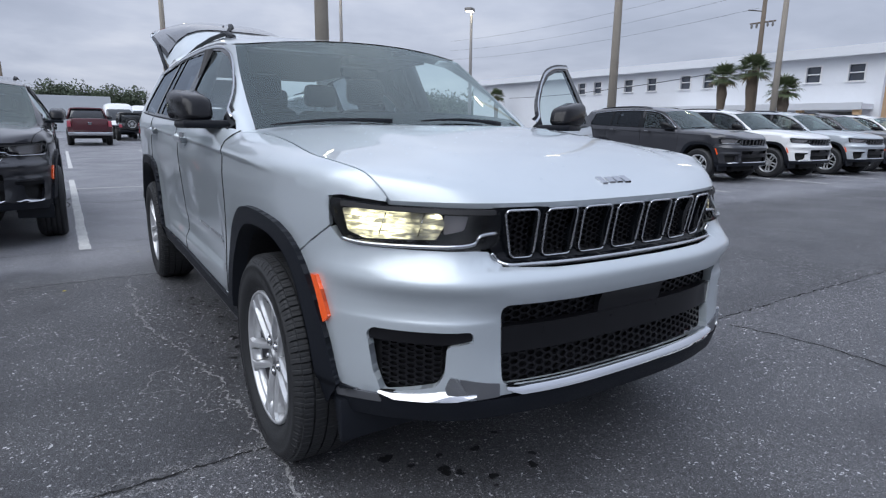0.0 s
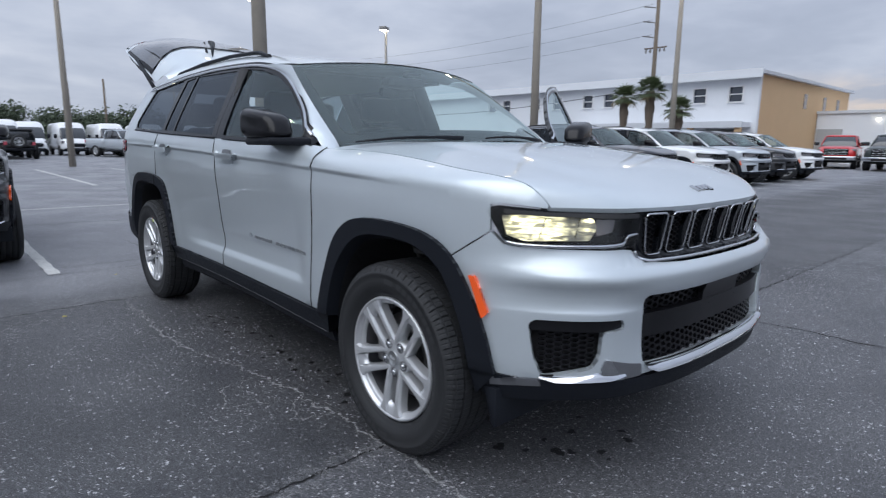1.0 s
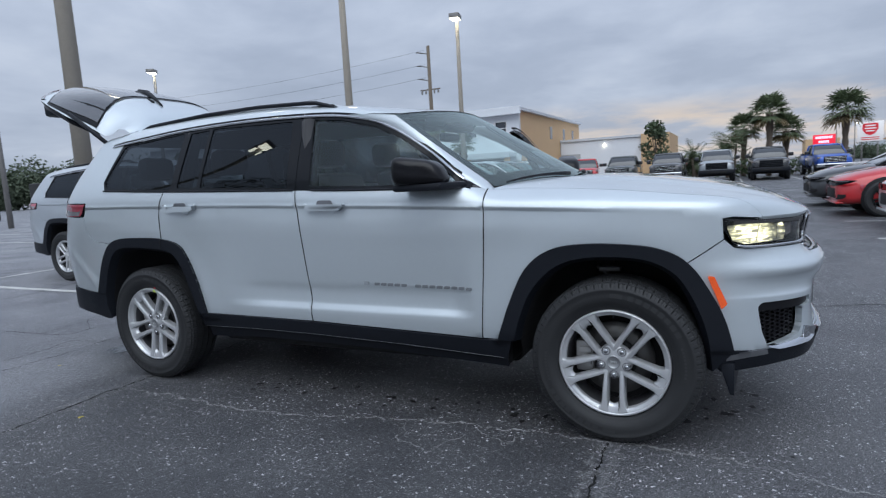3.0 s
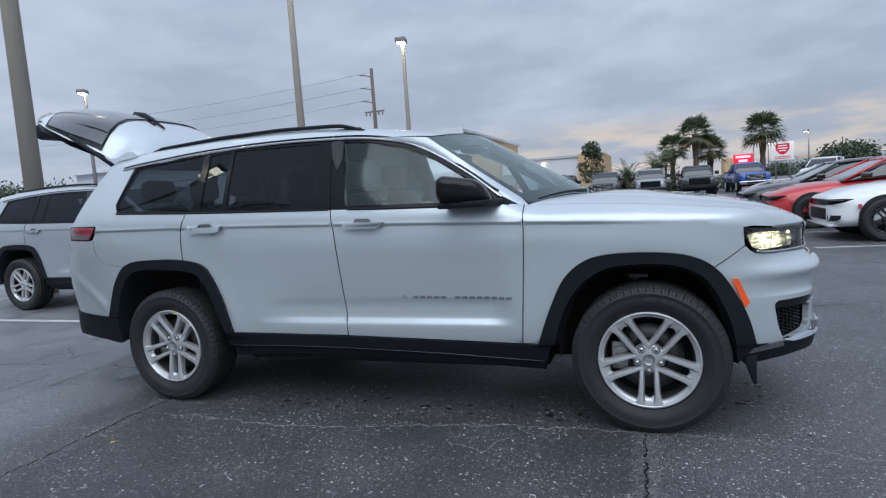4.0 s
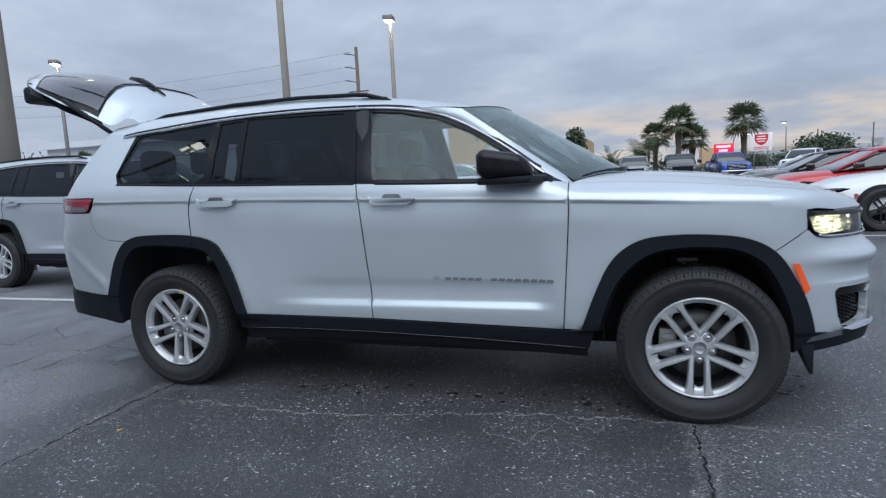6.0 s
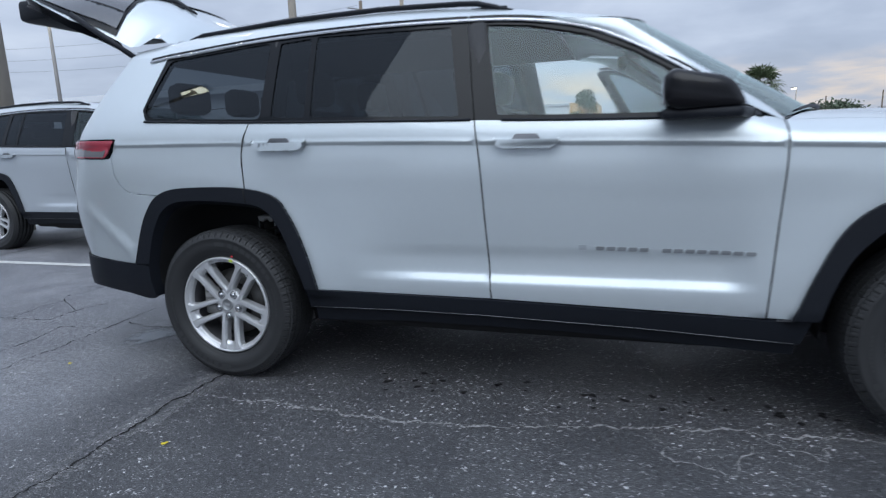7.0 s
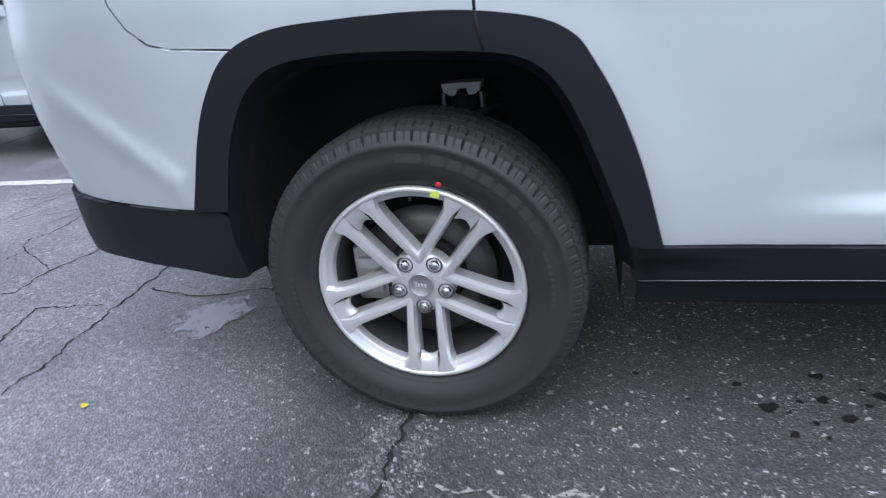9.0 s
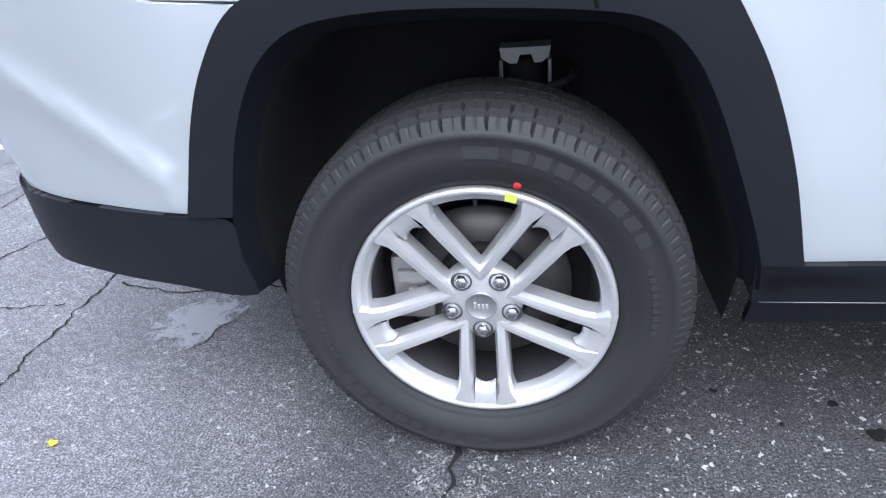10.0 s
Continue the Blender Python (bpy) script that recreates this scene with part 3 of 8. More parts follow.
def resample(pts, k):
    p = np.array(pts); d = np.r_[0, np.cumsum(np.hypot(*np.diff(p, axis=0).T))]
    u = np.linspace(0, d[-1], k)
    return np.c_[np.interp(u, d, p[:, 0]), np.interp(u, d, p[:, 1])], u
FR, FU = resample(superell(2.95, 1.06, HALF, 3.1, 4000), 400)
RR, RU = resample([(-x, y) for x, y in superell(0.40, 0.78, HALF, 3.4, 4000)], 400)
S_FRONT, S_REAR = 2.95 + FU[-1], -0.40 - RU[-1]


def plan(s):
    """The plan contour at run s: place and outward normal on the car's right side (y counted outward)."""
    if s > 2.95:
        arr, u, base = FR, s - 2.95, FU
    elif s < -0.40:
        arr, u, base = RR, -0.40 - s, RU
    else:
        return s, HALF, 0.0, 1.0
    e = 0.02
    x, y = np.interp(u, base, arr[:, 0]), np.interp(u, base, arr[:, 1])
    u1, u2 = max(u - e, 0), min(u + e, base[-1])
    tx = np.interp(u2, base, arr[:, 0]) - np.interp(u1, base, arr[:, 0])
    ty = np.interp(u2, base, arr[:, 1]) - np.interp(u1, base, arr[:, 1])
    l = math.hypot(tx, ty)
    sgn = 1 if s > 2.95 else -1
    return float(x), float(y), float(-ty / l * sgn), float(tx / l * sgn)


def crease(x):
    x = min(max(x, -1.0), 3.5)
    return 1.185 - 0.02 * x - 0.0042 * x * x
SIDE_LOW = ([0.20, 0.30, 0.42, 0.49, 0.525, 0.543, 0.552, 0.566, 0.580, 0.591, 0.65, 0.688, 0.702, 0.72, 0.82, 0.95, 1.03], [0.10, 0.06, 0.025, 0.0150, 0.0125, 0.0122, 0.0142, 0.0212, 0.0290, 0.0338, 0.0370, 0.0325, 0.0295, 0.0280, 0.0205, 0.0125, 0.008])
FRONT_P = ([0.20, 0.28, 0.36, 0.46, 0.60, 0.665, 0.682, 0.700, 0.72, 0.745, 0.770, 0.788, 0.80, 0.815, 0.85, 0.89, 0.94, 1.00, 1.06, 1.10, 1.20],
           [0.18, 0.11, 0.050, 0.020, 0.022, 0.020, 0.020, 0.0265, 0.029, 0.027, 0.017, 0.003, 0.001, 0.007, 0.036, 0.054, 0.066, 0.078, 0.10, 0.13, 0.3])
GRILLE_P = ([0.20, 0.28, 0.36, 0.46, 0.60, 0.70, 0.765, 0.80, 0.835, 0.86, 0.92, 1.00, 1.03, 1.06, 1.10, 1.20],
            [0.19, 0.13, 0.070, 0.040, 0.055, 0.05, 0.022, 0.016, 0.040, 0.115, 0.112, 0.092, 0.088, 0.10, 0.14, 0.3])
REAR_P = ([0.20, 0.35, 0.50, 0.60, 0.70, 0.85, 0.95, 1.05, 1.25, 1.70], [0.12, 0.03, 0.0, 0.0, -0.015, -0.030, -0.030, -0.015, 0.02, 0.35])


def soft(xs, ys):
    """A smooth curve through a table of values."""
    xs, ys = np.array(xs, float), np.array(ys, float)
    d = np.diff(ys) / np.diff(xs)
    m = np.r_[d[0], [(0 if p * q <= 0 else 2 * p * q / (p + q)) for p, q in zip(d, d[1:])], d[-1]]
    X, Y, M = list(map(float, xs)), list(map(float, ys)), list(map(float, m))

    def f(x):
        if x <= X[0]:
            return Y[0] + M[0] * (x - X[0])
        if x >= X[-1]:
            return Y[-1] + M[-1] * (x - X[-1])
        i = int(np.searchsorted(xs, x)) - 1
        i = max(i, 0)
        h = X[i + 1] - X[i]
        t = (x - X[i]) / h
        t2, t3 = t * t, t * t * t
        return Y[i] * (2 * t3 - 3 * t2 + 1) + h * M[i] * (t3 - 2 * t2 + t) + Y[i + 1] * (3 * t2 - 2 * t3) + h * M[i + 1] * (t3 - t2)
    return f


side_low, front_p, grille_p, rear_p = soft(*SIDE_LOW), soft(*FRONT_P), soft(*GRILLE_P), soft(*REAR_P)
side_end = soft([0.20, 0.30, 0.42, 0.50, 0.60, 0.75, 0.95, 1.03], [0.10, 0.06, 0.025, 0.012, 0.011, 0.013, 0.011, 0.008])


def above(d):
    """Set-in of the upper body over its height d above the crease."""
    return 0.008 + 0.55 * (d - 0.08 * (1 - math.exp(-d / 0.08))) + 0.03 * d * d




def smooth(a, b, v):
    v = min(max((v - a) / (b - a), 0), 1)
    return v * v * (3 - 2 * v)


def inset(s, z, nx, x):
    dz = z - crease(x)
    flare = 0.0
    if 0.45 < z < 1.1:
        for cx in (3.08, -0.03):
            r = math.hypot(x - cx, z - 0.40)
            if r < 0.76:
                flare = 0.007 * (1 - smooth(0.55, 0.74, r))
    k_mid = smooth(0.66, 1.10, x) * (1 - smooth(2.28, 2.43, x))
    low = k_mid * side_low(min(z, 1.03)) + (1 - k_mid) * side_end(min(z, 1.03))
    if dz < -0.08:
        k = smooth(-0.22, -0.08, dz)
        side = low * (1 - k) + 0.008 * k
    else:
        line = 1 - smooth(2.7, 3.25, x)
        up = above(dz) + 0.05 * smooth(1.3, 2.4, x) * smooth(0.05, 0.30, dz) if dz > 0.012 else float(np.interp(dz, [-0.08, -0.005, 0.003, 0.012], [0.008, 0.008 + 0.006 * line, 0.008 - 0.003 * line, 0.008]))
        if x > 2.3 and dz > 0.0:
            k = smooth(2.3, 2.6, x)
            up = (1 - k) * up + k * (min(up, 0.008) + 9.0 * dz * dz + 60.0 * dz ** 3)
        side = up
    side -= flare
    if nx > 0:
        w, g = smooth(0.12, 0.8, nx), smooth(3.95, 4.2, s)
        return (1 - w) * side + w * ((1 - g) * front_p(z) + g * grille_p(z))
    if x < -0.50 and z < 1.0:
        ridge = 0.615 + 0.72 * (-0.52 - x)
        side -= 0.010 * math.exp(-((z - ridge) / 0.040) ** 2) * smooth(-0.50, -0.58, x)
    w = smooth(0.1, 0.7, -nx)
    return (1 - w) * side + w * rear_p(z)


def wrap(s, z, out=0.0):
    """The body surface on the car's right side (y negative): run s, height z, pushed out by out."""
    x, y, nx, ny = plan(s)
    d = inset(s, z, nx, x) - out
    return (x - nx * d, -(y - ny * d), z)


def wrapped(side=1, out=0.0):
    """The body surface as a function of run and height; runs past the middle go on along the other side."""
    def f(s, z, o=0.0):
        sg = side
        if s > S_FRONT:
            s, sg = 2 * S_FRONT - s, -side
        if s < S_REAR:
            s, sg = 2 * S_REAR - s, -side
        x, y, z2 = wrap(s, z, out + o)
        return (x, y * sg, z2)
    return f

# ---------------------------------------------------------------- wheels
def spoke_mesh(r0, r1):
    """One spoke of a pair, running out along +z with its face towards -y: parallel slot side, flared foot, bevelled flanks."""
    verts, faces = [], []
    n = 12
    for i in range(n):
        t = i / (n - 1)
        r = r0 + (r1 - r0) * t
        inner = 0.0205 + 0.003 * t - 0.010 * smooth(0.80, 1.0, t)
        outer = 0.0480 + 0.010 * t + 0.018 * smooth(0.76, 1.0, t)
        y = 0.030 - 0.026 * t - 0.004 * math.sin(math.pi * t)
        w = outer - inner
        sec = [(inner, y + 0.046), (inner + 0.0015, y + 0.015), (inner + 0.0075, y + 0.001), (inner + 0.50 * w, y), (outer - 0.0065, y + 0.001), (outer - 0.0012, y + 0.012), (outer, y + 0.046)]
        verts += [(a, b, r) for a, b in sec]
    k = 7
    for i in range(n - 1):
        for j in range(k):
            a, b = i * k + j, i * k + (j + 1) % k
            faces.append((a, b, b + k, a + k))
    faces += [tuple(range(k)), tuple(range((n - 1) * k, n * k))]
    return verts, faces


TYRE_R, RIM_R = 0.388, 0.247


def make_wheel(parent, m, fine=True, rim_mat=None, marks=False, name="wheel"):
    """A road wheel with its face towards -y and its centre cap at the origin: tyre, rim, five pairs of spokes, nuts, cap."""
    rim_mat = rim_mat or ALLOY
    n = 144 if fine else 40
    hub = lathe(name, [(0.001, 0.045), (0.078, 0.045), (0.078, 0.10), (0.001, 0.10)], 24, DEEP, parent)
    hub.matrix_basis = m
    R = TYRE_R
    side = [(RIM_R - 0.006, 0.030), (RIM_R + 0.006, 0.014), (RIM_R + 0.012, 0.006), (RIM_R + 0.020, 0.000), (RIM_R + 0.024, -0.001), (RIM_R + 0.026, -0.004), (RIM_R + 0.045, -0.010), (RIM_R + 0.049, -0.0125),
            (RIM_R + 0.072, -0.0145), (RIM_R + 0.092, -0.012), (RIM_R + 0.095, -0.0145), (RIM_R + 0.104, -0.012), (RIM_R + 0.106, -0.0095), (R - 0.026, -0.004), (R - 0.016, 0.003)]
    far = [(R - 0.03, 0.245), (RIM_R + 0.06, 0.262), (RIM_R, 0.235)]
    ribs = []
    y = 0.012
    for w in (0.030, 0.040, 0.040, 0.040, 0.030):
        ribs += [(R - 0.009, y), (R - 0.001, y + 0.001), (R, y + w - 0.001), (R - 0.009, y + w)]
        y += w + 0.006
    ribs = [(r - (0.004 if (yy < 0.02 or yy > 0.2) else 0), yy) for r, yy in ribs]
    prof = side + ribs + far
    seg = 630 if fine else n
    v, f = lathe_data(prof, seg)
    if fine:
        k = len(prof)
        v = [list(p) for p in v]
        first = len(side)
        # cross grooves: shoulder blocks, slanted middle ribs, thin cuts between
        bands = [(range(first - 2, first + 4), 0, 0.0070, 0.0020), (range(first + 4, first + 8), 3, 0.0022, 0.0010), (range(first + 8, first + 12), 6, 0.0022, 0.0010),
                 (range(first + 12, first + 16), 1, 0.0022, 0.0010), (range(first + 16, first + 20), 4, 0.0042, 0.0012)]
        for i in range(seg):
            for band, shift, deep, cut in bands:
                ph = (i + shift) % 10
                d = deep if ph == 0 else cut if ph == 5 else 0.0
                if not d:
                    continue
                for j in band:
                    p = v[i * k + j]
                    r = math.hypot(p[0], p[2])
                    p[0] *= (r - d) / r
                    p[2] *= (r - d) / r
                    if j < first:
                        p[1] += 0.4 * d
    tyre = mesh_object("tyre", v, f, RUBBER, hub)
    fixed_normals(tyre)
    if fine:
        flat_from, kk = len(side) - 3, len(prof) - 1
        tyre.data.polygons.foreach_set("use_smooth", [not (flat_from <= (i % kk) < len(side) + 20) for i in range(len(tyre.data.polygons))])
    lip = [(RIM_R + 0.004, 0.028), (RIM_R + 0.004, 0.010), (RIM_R + 0.001, 0.0025), (RIM_R - 0.005, 0.002), (RIM_R - 0.009, 0.005), (RIM_R - 0.011, 0.018), (RIM_R - 0.013, 0.020), (RIM_R - 0.023, 0.0215),
           (RIM_R - 0.025, 0.024), (RIM_R - 0.027, 0.045)]
    rim = lathe("rim", lip, n if fine else 36, rim_mat, hub)
    # barrel painted darker than the rim, as if shaded by the spokes
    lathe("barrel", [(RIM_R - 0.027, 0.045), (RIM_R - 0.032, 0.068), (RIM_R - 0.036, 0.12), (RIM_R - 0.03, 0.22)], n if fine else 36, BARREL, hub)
    if fine:
        lathe("brake_disc", [(0.098, 0.098), (0.172, 0.098), (0.172, 0.118), (0.098, 0.118)], 64, STEEL, hub, "dull steel brake disc")
        lathe("disc_hat", [(0.045, 0.080), (0.090, 0.080), (0.096, 0.084), (0.099, 0.100)], 48, DEEP, hub, "dark brake disc hat")
        bm = bmesh.new()
        add_box(bm, -0.185, -0.10, 0.078, 0.128, -0.075, 0.075, 0.012)
        add_box(bm, -0.17, -0.11, 0.066, 0.09, -0.045, -0.020, 0.006)
        add_box(bm, -0.17, -0.11, 0.066, 0.09, 0.020, 0.048, 0.006)
        add_box(bm, -0.15, -0.125, 0.060, 0.08, -0.012, 0.012, 0.005)
        part("brake_caliper", bm, CASTMETAL, hub, "bare metal brake caliper", smooth=True)
    # black disc closes the wheel; painted shade behind the spokes
    lathe("barrel_back", [(0.03, 0.140), (RIM_R - 0.03, 0.145)], 32, DEEP, hub)
    sv, sf = spoke_mesh(0.040, RIM_R - 0.006)
    for pair in range(5):
        a0 = -90 + 72 * pair
        for sg in (-1, 1):
            mm = Matrix.Rotation(radians(90 - a0), 4, "Y")
            vv = [mm @ Vector((sg * p[0], p[1], p[2])) for p in sv]
            ff = [tuple(reversed(q)) for q in sf] if sg < 0 else sf
            fixed_normals(mesh_object("spoke", vv, ff, rim_mat, hub, smooth=False))
        bv = []
        for r, hw, y in ((0.194, 0.0215, 0.034), (0.199, 0.0215, 0.018), (0.214, 0.022, 0.012), (RIM_R - 0.008, 0.022, 0.007)):
            for u in (-1, -0.5, 0, 0.5, 1):
                bv.append(mm @ Vector((hw * u, y, r + (0.0 if r > 0.21 else 0.012 * u * u * -1 + 0.006))))
        bf = [(5 * p + q, 5 * p + q + 1, 5 * p + q + 6, 5 * p + q + 5) for p in range(3) for q in range(4)]
        fixed_normals(mesh_object("spoke_bridge", bv, bf, rim_mat, hub))
    lathe("hub_face", [(0.001, 0.028), (0.034, 0.028), (0.044, 0.030), (0.066, 0.031), (0.078, 0.038), (0.082, 0.070)], 40, rim_mat, hub)
    cap = lathe("centre_cap", [(0.001, 0.0195), (0.0275, 0.0205), (0.0285, 0.0185), (0.0305, 0.0195), (0.0315, 0.035)], 40, CAPGREY if fine else rim_mat, hub, "round grey centre cap with a raised emblem")
    if fine:
        for k in range(4):
            bm = bmesh.new()
            add_box(bm, -0.014 + 0.0075 * k, -0.009 + 0.0075 * k, 0.0182, 0.0215, -0.005, 0.005 if k else 0.009, 0.001)
            part("emblem_bar", bm, ALLOY, cap)
    if fine:
        for pair in range(5):
            a = radians(-90 + 72 * pair)
            nut = lathe("wheel_nut", [(0.001, -0.006), (0.009, -0.006), (0.0125, -0.002), (0.0125, 0.02)], 6, CHROME, hub)
            nut.matrix_basis = Matrix.Translation((0.061 * math.cos(a), 0.025, 0.061 * math.sin(a)))
            # recess shade comes from the darkened alloy colour
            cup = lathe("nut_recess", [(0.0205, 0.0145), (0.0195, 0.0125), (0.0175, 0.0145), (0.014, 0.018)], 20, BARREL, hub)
            cup.matrix_basis = Matrix.Translation((0.061 * math.cos(a), 0.015, 0.061 * math.sin(a)))
        st = tube("valve_stem", [(0.0, 0.030, RIM_R - 0.022), (0.0, 0.016, RIM_R - 0.034)], 0.004, PLASTIC, hub, sides=6)
        # raised maker's mark and small print as plain bars, bent round the sidewall
        def arc_bar(a0, a1, ra, rb, name):
            vv, ff = [], []
            k = 8
            for i in range(k + 1):
                a = radians(a0 + (a1 - a0) * i / k)
                for r in (ra, rb):
                    t = (r - RIM_R - 0.022) / (TYRE_R - 0.03 - RIM_R - 0.022)
                    y = -0.0156 if 0.045 < r - RIM_R < 0.1 else -0.0115
                    vv.append((r * math.cos(a), y, r * math.sin(a)))
            for i in range(k):
                ff.append((2 * i, 2 * i + 1, 2 * i + 3, 2 * i + 2))
            fixed_normals(mesh_object(name, vv, ff, LETTER, tyre))
        for start in (78, 258):
            for k in range(8):
                arc_bar(start - 6.5 * k, start - 6.5 * k - 4.6, RIM_R + 0.062, RIM_R + 0.085, "raised_letter_bar")
            arc_bar(start + 14, start + 4, RIM_R + 0.062, RIM_R + 0.083, "raised_emblem_bar")
        for start in (20, 200):
            for k in range(9):
                arc_bar(start - 3 * k, start - 3 * k - 2.2, RIM_R + 0.058, RIM_R + 0.068, "raised_letter_bar")
    if marks:
        a = radians(74)
        d = lathe("red_dot", [(0.001, -0.0195), (0.006, -0.0192), (0.007, -0.0172)], 16, REDDOT, tyre, "small red paint dot", )
        d.matrix_basis = Matrix.Translation((0.266 * math.cos(a), 0.016, 0.266 * math.sin(a)))
        a = radians(75)
        bm = bmesh.new()
        add_box(bm, -0.010, 0.010, -0.002, 0.002, -0.007, 0.007, 0.0, Matrix.Translation((0.241 * math.cos(a), 0.002, 0.241 * math.sin(a))) @ Matrix.Rotation(radians(15), 4, "Y"))
        part("balance_tag", bm, YELLOWTAG, rim, "yellow-green balance sticker")
    return hub

# ---------------------------------------------------------------- the large seven-slot SUV
FRONT_AXLE, REAR_AXLE = 3.091, 0.0
DLO_TOP = [(2.40, 1.232), (2.332, 1.270), (2.161, 1.389), (1.944, 1.521), (1.755, 1.606), (1.522, 1.656), (1.239, 1.679), (0.766, 1.691), (0.209, 1.677), (-0.366, 1.630)]
DLO_BOT = [(-0.405, 1.313), (0.302, 1.281), (1.298, 1.248), (1.68, 1.234), (2.40, 1.215)]
ARCH_F = [(2.538, 0.454), (2.61, 0.65), (2.693, 0.812), (2.814, 0.903), (2.985, 0.930), (3.202, 0.923), (3.332, 0.892), (3.42, 0.830), (3.493, 0.72), (3.551, 0.597), (3.590, 0.455)]
ARCH_F_IN = [(2.62, 0.454), (2.655, 0.575), (2.72, 0.715), (2.84, 0.830), (2.983, 0.872), (3.201, 0.870), (3.33, 0.821), (3.405, 0.735), (3.475, 0.568), (3.512, 0.36)]
ARCH_R = [(-0.526, 0.585), (-0.470, 0.752), (-0.418, 0.854), (-0.350, 0.930), (-0.245, 0.968), (-0.10, 0.976), (0.06, 0.976), (0.175, 0.968), (0.290, 0.946), (0.352, 0.914), (0.384, 0.874), (0.434, 0.784), (0.484, 0.655), (0.530, 0.487)]
ARCH_R_IN = [(-0.441, 0.585), (-0.402, 0.720), (-0.362, 0.805), (-0.318, 0.862), (-0.250, 0.902), (-0.14, 0.916), (0.0, 0.914), (0.19, 0.899), (0.275, 0.876), (0.327, 0.828), (0.368, 0.755), (0.402, 0.675), (0.448, 0.555), (0.468, 0.490)]
ROOF_MID = [(2.05, 1.675), (1.90, 1.700), (1.60, 1.748), (1.20, 1.790), (0.80, 1.806), (0.30, 1.803), (-0.30, 1.773), (-0.62, 1.730)]


hood_mid = soft([2.4, 2.60, 2.84, 3.14, 3.46, 3.62, 3.76, 3.85, 3.90, 3.925, 3.945, 4.1], [1.236, 1.240, 1.236, 1.213, 1.168, 1.138, 1.098, 1.062, 1.036, 1.018, 0.998, 0.85])
hood_line = soft([2.40, 2.60, 2.80, 3.10, 3.40, 3.55, 3.64, 3.69, 3.735, 3.748, 3.76], [1.196, 1.197, 1.190, 1.170, 1.140, 1.124, 1.108, 1.086, 1.050, 1.036, 1.020])
HOOD_BACK = [(0.0, 0.245), (0.35, 0.215), (0.65, 0.150), (0.85, 0.065), (1.0, 0.0)]
hood_back = soft([v for v, _ in HOOD_BACK], [x for _, x in HOOD_BACK])
HOOD_NOSE = [wrap(v, 1.008, 0.008) for v in np.linspace(S_FRONT, 3.755, 40)]
NOSE_Y = np.array([abs(p[1]) for p in HOOD_NOSE])
NOSE_X = np.array([p[0] for p in HOOD_NOSE])


def hood_point(u, v):
    """The hood: u from cowl (0) to lip (1), v across from -1 (right) to 1; its side edge follows the fender's top."""
    run = 2.492 + (3.755 - 2.492) * u
    ex, ey, ez = wrap(run, hood_line(run))
    a = abs(v)
    ey = abs(ey) - 0.005
    nose = float(np.interp(a * NOSE_Y[-1], NOSE_Y, NOSE_X)) - NOSE_X[-1]
    k = u * u * (3 - 2 * u)
    x = ex + (1 - k) * hood_back(a) + k * nose
    mid_x = ex + (1 - k) * hood_back(0) + k * (NOSE_X[0] - NOSE_X[-1])
    zc = hood_mid(min(mid_x, 3.938))
    power = 4.6 - 2.0 * k
    z = zc - (zc - ez) * a ** power
    # raised middle with soft shoulders
    z += 0.009 * (1 - smooth(0.56, 0.68, a)) * smooth(0.0, 0.25, u) * (1 - smooth(0.72, 0.95, u))
    return Vector((x, ey * v, z))


def ws_edge(t):
    """The right edge of the windscreen from its foot (0) to its head (1)."""
    a, b = Vector((2.495, -0.785, 1.211)), Vector((1.888, -0.700, 1.634))
    return a.lerp(b, t) + Vector((-0.010, -0.010, 0.006)) * (4 * t * (1 - t))


def ws_point(t, v):
    """The windscreen: t from foot to head, v from -1 (right) to 1."""
    e = ws_edge(t)
    bow = 0.27 * (1 - t) + 0.13 * t
    rise = 0.030 * (1 - t) + 0.045 * t
    k = 1 - v * v
    return Vector((e.x + bow * k, abs(e.y) * v, e.z + rise * k))


